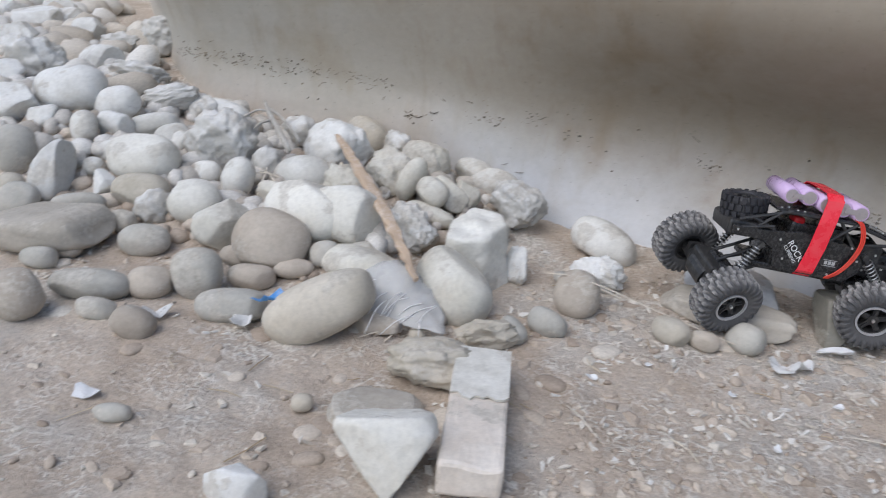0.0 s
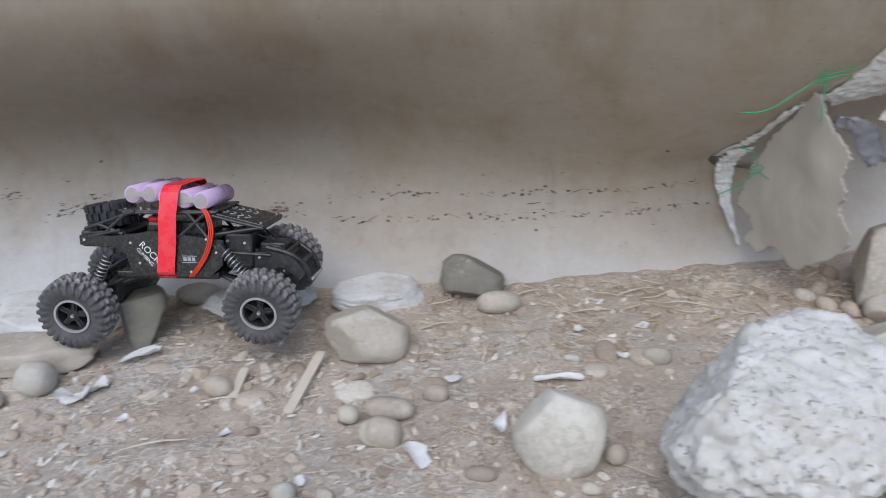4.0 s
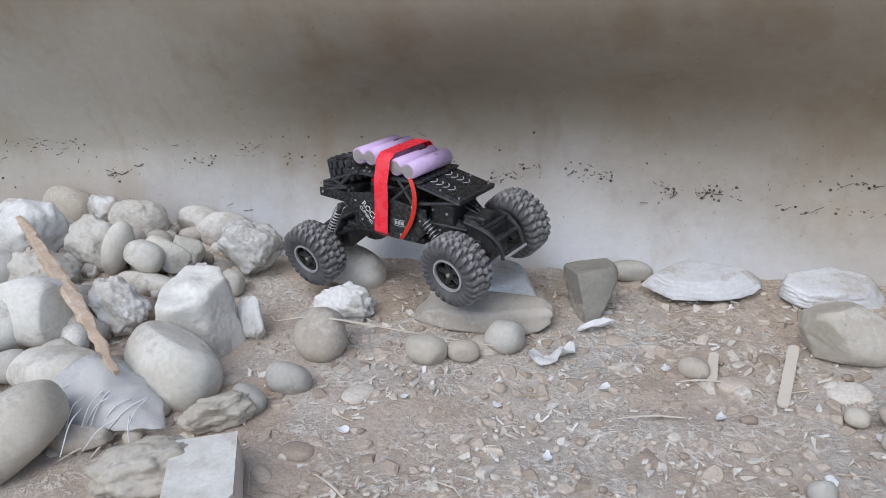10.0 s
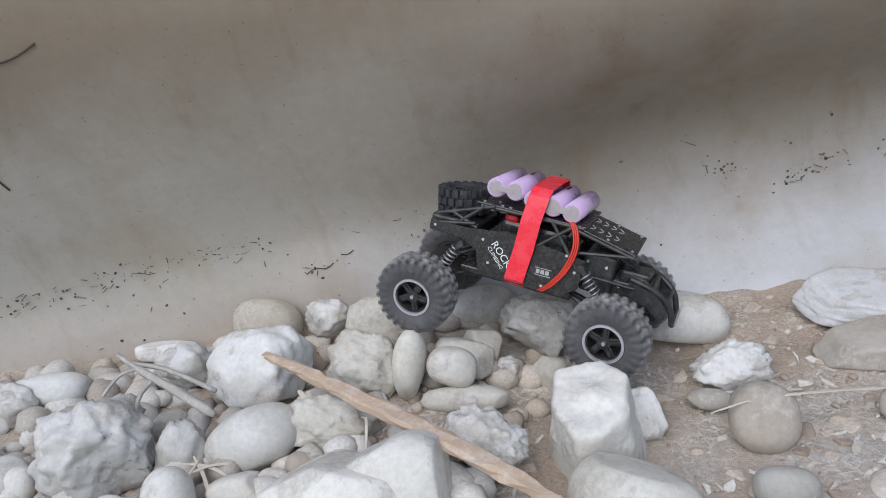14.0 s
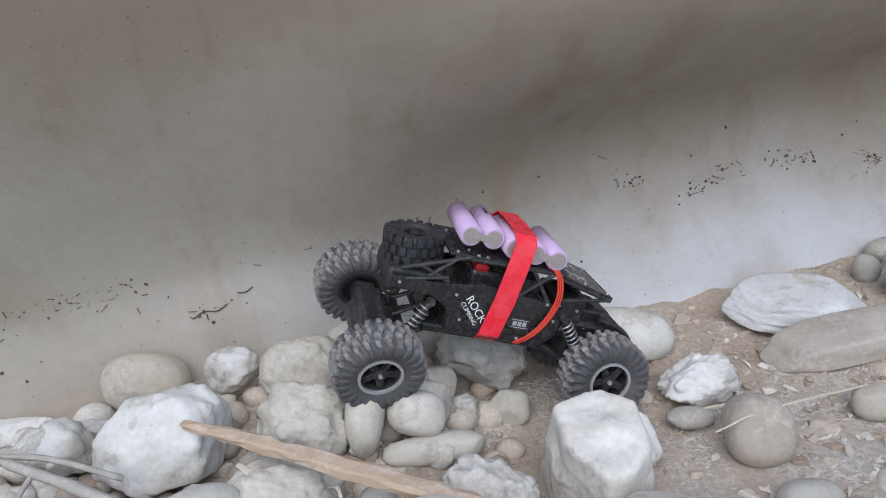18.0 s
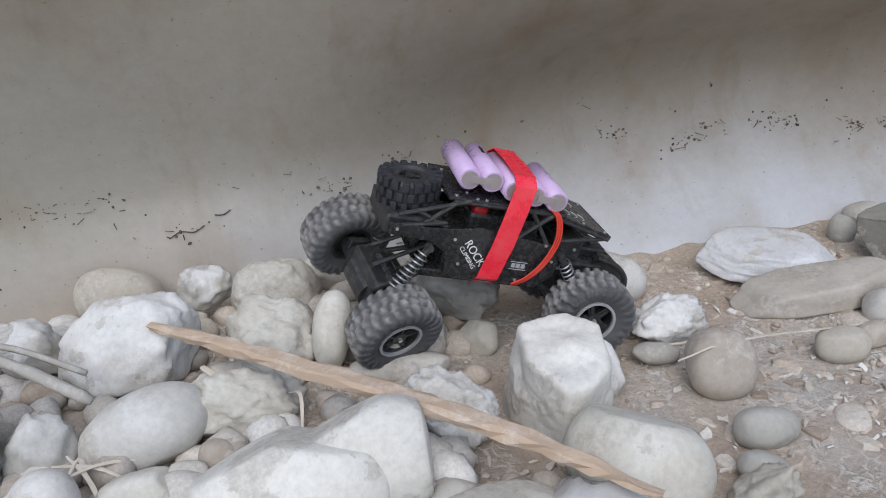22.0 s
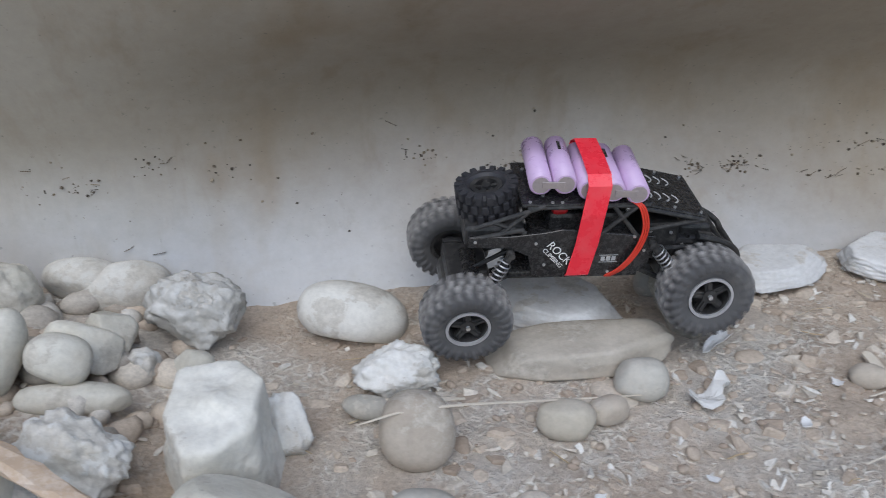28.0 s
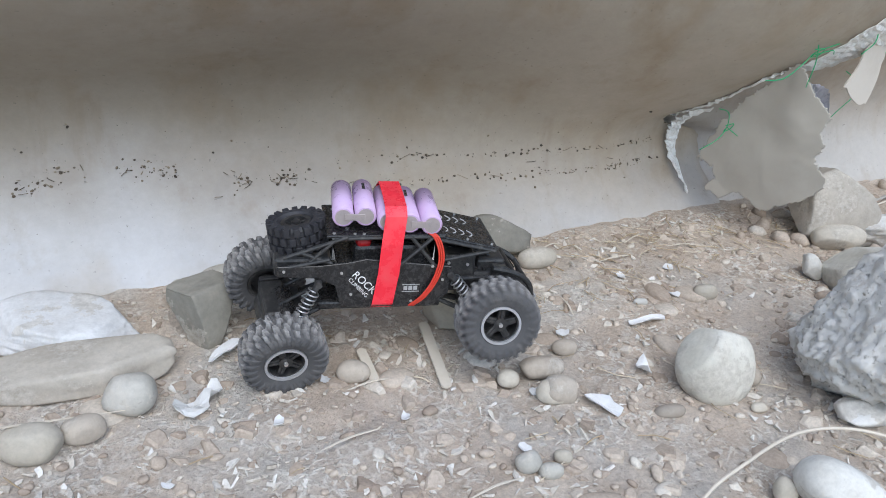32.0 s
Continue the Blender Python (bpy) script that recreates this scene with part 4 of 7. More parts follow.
stone('tan', (-0.080, -0.312, 0.018), (0.096, 0.070, 0.055), (-24, -4, 26), "crumbly tan lump of dried mortar beside the brick", form="crumbly")
stone('tan', (-0.062, -0.215, 0.010), (0.075, 0.050, 0.036), (-24, -4, 26), "crumbly tan lump of dried mortar beside the brick", form="crumbly")
stone('chalk', (-0.132, -0.551, 0.013), (0.051, 0.037, 0.038), (-24, -4, 26))
stone('grey', (-0.293, -0.526, 0.007), (0.035, 0.022, 0.018), (-24, -4, 26))
stone('brown', (-0.388, -0.409, 0.013), (0.049, 0.036, 0.036), (-25, 19, 16))
stone('tan', (-0.802, -0.233, 0.023), (0.041, 0.035, 0.041), (-24, -4, 26))
stone('chalk', (-1.515, 0.470, 0.119), (0.084, 0.058, 0.056), (-24, -4, 26))
stone('chalk', (-1.580, 0.380, 0.119), (0.081, 0.057, 0.054), (-24, -4, 26))
stone('chalk', (-1.030, 0.149, 0.118), (0.086, 0.058, 0.054), (-24, -4, 26))
stone('chalk', (-1.051, -0.027, 0.115), (0.059, 0.045, 0.049), (-24, -4, 26))
stone('cream', (-0.300, -0.060, 0.036), (0.050, 0.040, 0.036), (-25, 10, -14), form="block")
stone('chalk', (-0.092, -0.050, 0.020), (0.034, 0.020, 0.056), (-20, -12, -10), "thin white crumbly shard beside the stone block", form="crumbly")
stone('brown', (-0.175, -0.262, 0.010), (0.058, 0.032, 0.026), (-18, 2, 12), form="block")
stone('cream', (-0.250, -0.180, 0.028), (0.120, 0.070, 0.050), (-22, -6, -12))
stone('slab', (1.140, -0.088, 0.053), (0.118, 0.088, 0.106), (-22, -3, -31), "large grey-white angular stone at the wall foot", form="block", cuts=((0.65, 0.75, 0.6), (-0.9, 0.3, 0.7), (-0.4, 0.9, 0.85)))
stone('tan', (1.104, -0.127, 0.026), (0.074, 0.042, 0.038), (-25, -3, -30))
stone('crag', (1.187, -0.152, 0.032), (0.134, 0.067, 0.052), (-24, -8, -34))
stone('chalk', (1.156, -0.346, 0.072), (0.145, 0.118, 0.150), (-27, -10, -40), "big rounded whitish stone with a rough crown", form="smooth", cuts=((-0.6, 0.75, 0.75), (0.5, 0.8, 0.82)))
stone('cream', (1.029, -0.221, 0.036), (0.105, 0.065, 0.062), (-29, -11, -25), form="block", cuts=((-0.5, 0.85, 0.7), (0.2, 1, 0.78)))
stone('pale', (0.989, -0.168, 0.024), (0.026, 0.024, 0.034), (-28, -2, -25), form="block")
stone('tan', (1.113, -0.203, 0.025), (0.054, 0.035, 0.036), (-27, -5, -33))
stone('dark', (1.128, -0.229, 0.028), (0.027, 0.027, 0.044), (-27, 7, -41), form="block")
stone('tan', (1.183, -0.206, 0.021), (0.027, 0.022, 0.027), (-26, -7, -36))
stone('chalk', (1.144, -0.252, 0.019), (0.046, 0.025, 0.022), (-32, -26, -24), form="block")
stone('tan', (1.111, -0.280, 0.021), (0.065, 0.033, 0.026), (-29, -7, -35))
stone('tan', (1.029, -0.283, 0.024), (0.061, 0.037, 0.034), (-31, -10, -28))
stone('grey', (1.043, -0.314, 0.023), (0.041, 0.029, 0.031), (-32, -7, -32), form="block")
stone('cream', (1.097, -0.305, 0.025), (0.027, 0.025, 0.035), (-30, -8, -35))
stone('pale', (1.113, -0.340, 0.026), (0.054, 0.038, 0.041), (-31, 10, -48))
stone('pale', (1.046, -0.343, 0.026), (0.051, 0.037, 0.041), (-36, -26, -20), form="block")
stone('pale', (0.994, -0.341, 0.025), (0.045, 0.033, 0.038), (-38, -26, -15), form="smooth", cuts=((0.3, -0.95, 0.6),))
stone('brown', (0.980, -0.313, 0.030), (0.030, 0.031, 0.049), (-33, 4, -34), form="block")
stone('pale', (1.003, -0.357, 0.016), (0.031, 0.019, 0.018), (-35, -7, -31))
stone('cream', (0.935, -0.365, 0.019), (0.077, 0.038, 0.030), (-37, -4, -27))
stone('pale', (0.954, -0.409, 0.028), (0.033, 0.035, 0.057), (-39, -16, -22), form="block", cuts=((-0.9, 0.2, 0.75),))
stone('pale', (1.004, -0.388, 0.020), (0.037, 0.029, 0.034), (-36, -8, -32))
stone('pale', (1.032, -0.408, 0.017), (0.046, 0.030, 0.030), (-36, 2, -43))
stone('pale', (0.984, -0.419, 0.019), (0.035, 0.029, 0.038), (-38, -8, -31), form="block")
stone('tan', (0.909, -0.422, 0.025), (0.066, 0.047, 0.053), (-40, -5, -26))
stone('pale', (1.009, -0.440, 0.015), (0.053, 0.032, 0.031), (-40, 17, -55))
stone('pale', (1.024, -0.463, 0.022), (0.031, 0.031, 0.050), (-38, -4, -41))
stone('chalk', (1.074, -0.415, 0.026), (0.063, 0.046, 0.052), (-35, -11, -37), form="crumbly")
stone('chalk', (1.053, -0.461, 0.019), (0.044, 0.035, 0.044), (-38, -13, -36), form="crumbly")
stone('pale', (0.977, -0.455, 0.015), (0.085, 0.042, 0.033), (-40, -10, -31))
stone('grey', (0.883, -0.391, 0.010), (0.044, 0.022, 0.016), (-41, 14, -38), form="layered")
stone('chalk', (1.075, -0.355, 0.012), (0.028, 0.013, 0.010), (-33, 4, -43), form="block")
stone('chalk', (1.074, -0.345, 0.018), (0.009, 0.011, 0.023), (-34, -17, -29), form="block")
stone('cream', (1.055, -0.385, 0.016), (0.013, 0.014, 0.024), (-37, -22, -25), form="block")
stone('tan', (1.121, -0.420, 0.014), (0.027, 0.021, 0.025), (-34, -13, -39))
stone('grey', (1.110, -0.440, 0.011), (0.031, 0.020, 0.021), (-36, -14, -39))
stone('pale', (1.092, -0.462, 0.012), (0.031, 0.023, 0.027), (-37, -14, -38))
stone('chalk', (1.148, -0.392, 0.016), (0.031, 0.022, 0.025), (-32, -12, -40))
stone('chalk', (0.920, -0.363, 0.009), (0.029, 0.013, 0.009), (-37, 3, -30), form="block")
stone('tan', (0.862, -0.399, 0.008), (0.043, 0.019, 0.013), (-41, -2, -23))
stone('brown', (0.950, -0.345, 0.018), (0.022, 0.019, 0.025), (-36, -13, -21), form="block")
stone('brown', (0.848, -0.389, 0.010), (0.032, 0.019, 0.018), (-40, -1, -21))
stone('tan', (0.971, -0.355, 0.015), (0.020, 0.015, 0.018), (-35, -6, -29))
stone('chalk', (1.147, -0.284, 0.017), (0.026, 0.017, 0.018), (-29, -8, -37), form="block")
stone('grey', (0.898, -0.367, 0.013), (0.019, 0.015, 0.019), (-38, -3, -24), form="block")
stone('boulder', (0.847, -0.347, 0.080), (0.190, 0.165, 0.162), (-33, 0, -21), "big rough white lump of old concrete beside the path", 6, cuts=((-0.87, 0.49, 0.68), (0.59, -0.8, 0.8), (0.6, 0.8, 0.92), (-0.4, 0.9, 0.86)))
stone('chalk', (0.788, -0.374, 0.013), (0.067, 0.036, 0.029), (-40, 3, -17), "broken white lump of concrete under a bigger one", form="block")


def chipped_block():
    """A short stub of pale stone with a slanting whitewashed top and broken sides."""
    bm = bmesh.new()
    top = [(-0.178, -0.074, 0.080), (-0.157, -0.046, 0.087), (-0.113, -0.040, 0.086), (-0.107, -0.072, 0.082), (-0.114, -0.106, 0.077), (-0.136, -0.124, 0.074), (-0.160, -0.130, 0.074)]
    foot = [(-0.186, -0.060), (-0.178, -0.022), (-0.118, -0.018), (-0.094, -0.060), (-0.106, -0.100), (-0.132, -0.118), (-0.166, -0.120)]
    mid = Vector((-0.138, -0.075, 0.035))
    planes = []
    for i in range(7):
        a, b, c = (Vector((*foot[i], -0.012)), Vector((*foot[(i + 1) % 7], -0.012)), (Vector(top[i]) + Vector(top[(i + 1) % 7])) / 2)
        planes.append(((b - a).cross(c - a).normalized(), a))
    planes.append(((Vector(top[2]) - Vector(top[0])).cross(Vector(top[5]) - Vector(top[0])).normalized(), sum((Vector(p) for p in top), Vector()) / 7))
    planes.append((Vector((0, 0, -1)), Vector((0, 0, -0.012))))
    d, faces = ball(6)
    reach = np.zeros(len(d))
    for u, p in planes:
        h = (p - mid).dot(u)
        u, h = (u, h) if h > 0 else (-u, -h)
        reach += np.maximum(d @ np.array(u) / h, 0) ** 22
    pts = d * (reach ** (-1 / 22))[:, None]
    vs = []
    for q in pts.tolist():
        q = Vector(q)
        k = noise.noise(q * 40) * 0.0022 + noise.noise(q * 110) * 0.0010 + noise.noise(q * 260) * 0.0005
        k -= 0.010 * max(0.0, noise.noise(q * 34 + Vector((4, 1, 7))) - 0.25)
        q += mid + q.normalized() * k
        if q.z > 0.062:
            q.z += 0.005 * math.exp(-((q - Vector((-0.136, -0.086, 0.081))).length / 0.012) ** 2)
        vs.append(bm.verts.new(q))
    for f in faces:
        bm.faces.new([vs[i] for i in f])
    bmesh.ops.recalc_face_normals(bm, faces=bm.faces[:])
    ob = part("stone_block", bm, STONE_MATS["washed"], smooth=True)
    return tagged(ob, "chunky pale stone block with slanting whitewashed top", "stone")


chipped_block()


def whitewashed_brick():
    """A narrow brick; half of its whitewash has come off along a ragged edge."""
    bm = bmesh.new()
    box(bm, (-0.0275, -0.090, 0.0), (0.0275, 0.090, 0.034), 0.004)
    bmesh.ops.triangulate(bm, faces=bm.faces[:])
    bmesh.ops.subdivide_edges(bm, edges=bm.edges[:], cuts=6, use_grid_fill=True)
    for v in bm.verts:
        k = noise.noise(v.co * 70) * 0.0012 + noise.noise(v.co * 24) * 0.0018
        chip = 0.012 * max(0.0, noise.noise(v.co * 30 + Vector((3, 1, 2))) - 0.2) * (1 if v.co.z > 0.02 and v.co.y < 0.0 else 0)
        v.co += v.co.normalized() * k
        v.co.z -= chip
    ob = part("brick", bm, M_BRICK)
    bm = bmesh.new()
    xs = np.linspace(-0.0272, 0.0272, 15)
    rows = []
    for j in range(13):
        row = []
        for x in xs:
            low = 0.004 + 0.010 * noise.noise((x * 60, 2.0, 1.0)) + 0.006 * noise.noise((x * 170, 5.0, 1.0))
            y = low + (0.0895 - low) * j / 12
            row.append(bm.verts.new((x, y, 0.0346 + 0.0008 * noise.noise((x * 60, y * 60, 3.0)))))
        rows.append(row)
    for r, q in zip(rows, rows[1:]):
        for k in range(14):
            bm.faces.new((r[k], r[k + 1], q[k + 1], q[k]))
    thicken(bm, Vector((0, 0, 0.0022)))
    part("whitewash_layer", bm, STONE_MATS["washed"], ob, "flaking white lime layer")
    ob.matrix_world = pose(-0.004, -0.372, 0.002, 0, 0, 20.0)
    return tagged(ob, "narrow brick with half its whitewash flaked off", "brick")


whitewashed_brick()


# ---------------------------------------------------------------- loose grit
def scatter(name, pieces, material, label, category):
    verts, faces = [], []
    for v, f in pieces:
        k = len(verts)
        verts += v
        faces += [tuple(i + k for i in q) for q in f]
    me = bpy.data.meshes.new(name)
    me.from_pydata(verts, [], faces)
    return tagged(mesh_ob(name, me, material, smooth=name in ("sunken_stones", "small_rubble", "pebble_fill", "gravel", "far_rubble")), label, category, kind="stuff")


OCTA, OCTA_F = ball(2)


def bit(rng, x, y, z, s, flat=0.6):
    """A small uneven pebble of the given size."""
    r = rng.uniform(0.75, 1.25, len(OCTA))
    m = Euler(rng.uniform(-0.5, 0.5, 2).tolist() + [rng.uniform(0, 6.28)]).to_matrix()
    a = rng.uniform(0.7, 1.3)
    p = (OCTA * (r[:, None] ** 0.6) * [s / 2 * a, s / 2 / a, s / 2 * flat]) @ np.array(m).T + [x, y, z]
    return p.tolist(), OCTA_F


def river_bit(rng, x, y, z, s):
    """A flat water-worn stone that shows only its top."""
    d, f = ball(3)
    a = rng.uniform(0.55, 0.95)
    p = d * (np.abs(d) ** 2.5).sum(1)[:, None] ** (-1 / 2.5) * (1 + 0.07 * waves(d, rng, 2, 1.5, 3.0))[:, None]
    m = np.array(Euler((rng.uniform(-0.2, 0.2), rng.uniform(-0.2, 0.2), rng.uniform(0, 6.28))).to_matrix())
    return (p * [s / 2, s / 2 * a, s * 0.19] @ m.T + [x, y, z]).tolist(), f


def fragment(rng, x, y, z, s):
    """A flat angular shard, half sunk, with a smaller uneven top."""
    n = int(rng.integers(4, 8))
    an = (np.arange(n) + rng.uniform(-0.3, 0.3, n)) * 6.28 / n
    r = rng.uniform(0.35, 0.6, n) * s
    m = Euler((rng.uniform(-0.4, 0.4), rng.uniform(-0.4, 0.4), rng.uniform(0, 6.28))).to_matrix()
    a, h = rng.uniform(0.6, 1.0), s * rng.uniform(0.10, 0.28)
    v = []
    for k, f in ((-0.3 * s, 1.05), (h * 0.6, 1.0), (h, rng.uniform(0.55, 0.85))):
        v += [m @ Vector((r[i] * math.cos(an[i]) * f, r[i] * math.sin(an[i]) * f * a, k)) + Vector((x, y, z)) for i in range(n)]
    f = [tuple(range(2 * n, 3 * n))]
    for q in (0, n):
        f += [(q + i, q + (i + 1) % n, q + n + (i + 1) % n, q + n + i) for i in range(n)]
    return [q[:] for q in v], f


def flake(rng, x, y, z, s):
    n = rng.integers(5, 8)
    an = np.sort(rng.uniform(0, 6.28, n))
    m = Euler((rng.uniform(-0.6, 0.6), rng.uniform(-0.6, 0.6), rng.uniform(0, 6.28))).to_matrix() @ Matrix.Diagonal((1.25, rng.uniform(0.35, 0.8), 1.0))
    r = rng.uniform(0.3, 0.6, n) * s
    h = s * 0.10
    v = [m @ Vector((r[i] * math.cos(an[i]), r[i] * math.sin(an[i]), k)) + Vector((x, y, z)) for k in (-h, h) for i in range(n)]
    f = [tuple(range(n))[::-1], tuple(range(n, 2 * n))] + [(i, (i + 1) % n, n + (i + 1) % n, n + i) for i in range(n)]
    return [q[:] for q in v], f


def sliver(rng, x, y, z, length, w, tilt=0.15):
    a, t = rng.uniform(0, 6.28), rng.uniform(-tilt, tilt)
    bend = rng.uniform(-0.15, 0.15) * length
    d, s = Vector((math.cos(a) * math.cos(t), math.sin(a) * math.cos(t), math.sin(t))), Vector((-math.sin(a), math.cos(a), 0))
    v = []
    for k in (-0.5, 0.0, 0.5):
        c = Vector((x, y, z)) + d * k * length + s * bend * (1 - 4 * k * k)
        v += [(c + s * w / 2)[:], (c + Vector((0, 0, w * 0.5)))[:], (c - s * w / 2)[:]]
    f = [(0, 1, 4, 3), (1, 2, 5, 4), (2, 0, 3, 5), (3, 4, 7, 6), (4, 5, 8, 7), (5, 3, 6, 8), (2, 1, 0), (6, 7, 8)]
    return v, f


def loose_grit():
    rng = np.random.default_rng(5)
    bits, flakes, straws, fill, shards, sunk, back, pale = [], [], [], [], [], [], [], []
    for _ in range(3600):
        x, y = rng.uniform(-0.7, 1.1), rng.uniform(-0.66, 0.12)
        if y > base_y(x) - 0.015 or rng.random() > smooth01(-0.25, 0.15, x) + 0.14:
            continue
        s = 0.004 + 0.021 * rng.random() ** 2.6
        shards.append(fragment(rng, x, y, ground_z(x, y) - s * 0.06, s))
    for _ in range(3600):
        x, y = rng.uniform(-0.75, 1.15), rng.uniform(-0.68, 0.14)
        if y > base_y(x) - 0.012 or rng.random() > smooth01(-0.1, 0.3, x) + 0.15:
            continue
        s = 0.003 + 0.006 * rng.random() ** 2 + (0.007 * rng.random() if rng.random() < 0.08 else 0)
        bits.append(bit(rng, x, y, ground_z(x, y) + s * 0.16, s))
    for _ in range(13000):
        x, y = rng.uniform(-0.6, 1.05), rng.uniform(-0.66, 0.12)
        if noise.noise((x * 11, y * 11, 2.5)) + 0.6 * noise.noise((x * 31, y * 31, 6.5)) < rng.uniform(-0.15, 0.35):
            continue
        dense = 0.12 + 0.25 * smooth01(-0.1, 0.2, x) + 0.65 * math.exp(-((x - 0.30) / 0.30) ** 2 - ((y + 0.28) / 0.2) ** 2)
        if y > base_y(x) - 0.01 or rng.random() > dense:
            continue
        s = 0.004 + 0.009 * rng.random() ** 1.7
        flakes.append(flake(rng, x, y, ground_z(x, y) + 0.0014, s))
    for _ in range(400):
        x, y = rng.uniform(-0.35, 1.1), rng.uniform(-0.6, 0.10)
        if rng.random() < 0.4:
            x, y = rng.uniform(0.6, 1.1), base_y(0.85) - 0.16 * rng.random()
        if y > base_y(x) - 0.02 or (x < 0.4 and rng.random() < 0.5):
            continue
        straws.append(sliver(rng, x, y, ground_z(x, y) + 0.003, rng.uniform(0.008, 0.045), rng.uniform(0.0006, 0.0018), 0.08))
    for _ in range(95):
        x, y = rng.uniform(-0.7, 0.95), rng.uniform(-0.64, -0.04)
        if x < -0.15 and y > -0.25:
            continue
        s = 0.012 + 0.034 * rng.random() ** 1.6
        sunk.append(river_bit(rng, x, y, ground_z(x, y) - s * 0.05, s))
    for _ in range(240):
        x, y = rng.uniform(-1.7, -0.85), rng.uniform(-0.2, 0.75)
        if y > base_y(x) - 0.03 or y < 0.30 * (-0.9 - x):
            continue
        s = rng.uniform(0.03, 0.085)
        back.append(bit(rng, x, y, ground_z(x, y) + s * 0.18, s, 0.75))
    for _ in range(520):
        x, y = rng.uniform(-1.3, -0.17), rng.uniform(-0.22, 0.35)
        if y > base_y(x) - 0.01:
            continue
        s = rng.uniform(0.012, 0.035)
        fill.append(bit(rng, x, y, ground_z(x, y) + s * 0.1, s, 0.8))
    for _ in range(640):
        x, y = rng.uniform(-1.15, -0.22), rng.uniform(-0.16, 0.38)
        if y > base_y(x) - 0.02:
            continue
        s = rng.uniform(0.016, 0.042)
        pale.append(bit(rng, x, y, ground_z(x, y) + s * rng.uniform(0.05, 0.35), s, 0.8))
    for _ in range(260):
        x, y = rng.uniform(0.95, 1.5), rng.uniform(-0.5, 0.0)
        s = rng.uniform(0.008, 0.024)
        fill.append(bit(rng, x, y, ground_z(x, y) + s * 0.1, s, 0.8))
    scatter("stone_fragments", shards, M_GRAVEL, "flat angular stone fragments half sunk in the earth", "gravel")
    scatter("far_rubble", back, M_FLAKE, "whitish dusty stones heaped at the far end of the wall", "rubble")
    scatter("sunken_stones", sunk, M_GRAVEL, "dust-covered stones sunk deep in the earth", "gravel")
    scatter("gravel", bits, M_GRAVEL, "fine brown and grey gravel strewn over the earth", "gravel")
    scatter("lime_chips", flakes, M_FLAKE, "thin whitish chips of lime and shell in the dirt", "chips")
    scatter("straw_bits", straws, M_STRAW, "short bits of dry straw lying on the earth", "straw")
    scatter("pebble_fill", pale, M_FILL, "small lime-dusted pebbles filling the stone pile", "rubble")
    scatter("small_rubble", fill, M_GRAVEL, "small rubble filling the gaps between the stones", "rubble")


loose_grit()


def wall_crumbs():
    """Soil crumbs and plant bits caught on the skirt of the wall, thickest along a line below the crease."""
    rng = np.random.default_rng(8)
    out = []
    spots = [(0.27, 0.107), (0.20, 0.105), (0.385, 0.086), (0.435, 0.084), (0.085, 0.113), (0.168, 0.095), (0.45, 0.087), (0.30, 0.10), (-0.12, 0.125), (-0.40, 0.105), (-0.25, 0.13), (-0.18, 0.144)]
    for _ in range(760):
        u = rng.random()
        if u < 0.30:
            cx, cz = spots[rng.integers(len(spots))]
            x, z = cx + rng.normal() * 0.011, cz + rng.normal() * 0.005
        elif u < 0.58:
            x = rng.uniform(0.5, 1.0)
            z = (0.071 if rng.random() < 0.6 else 0.098) + rng.normal() * 0.0025
        elif u < 0.86:
            x = rng.uniform(-0.95, -0.45)
            z = 0.146 + rng.normal() * 0.010
        else:
            x, z = rng.uniform(-0.75, 1.0), rng.uniform(0.05, 0.165)
        y = wall_y(x, z)
        s = 0.0010 + 0.0030 * rng.random() ** 2
        if rng.random() < (0.35 if x < -0.3 else 0.16):
            out.append(sliver(rng, x, y - 0.001, z, rng.uniform(0.006, 0.02), 0.0011, 0.5))
        else:
            out.append(bit(rng, x, y - s * 0.2, z, s, 0.8))
    scatter("soil_crumbs", out, M_CRUMB, "dark soil crumbs and plant bits stuck to the wall skirt", "dirt")


wall_crumbs()

# ---------------------------------------------------------------- the crawler
WHEEL_R, WHEEL_W, REAR_X, FRONT_X, HALF_TRACK = 0.0393, 0.034, -0.096, 0.101, 0.0540


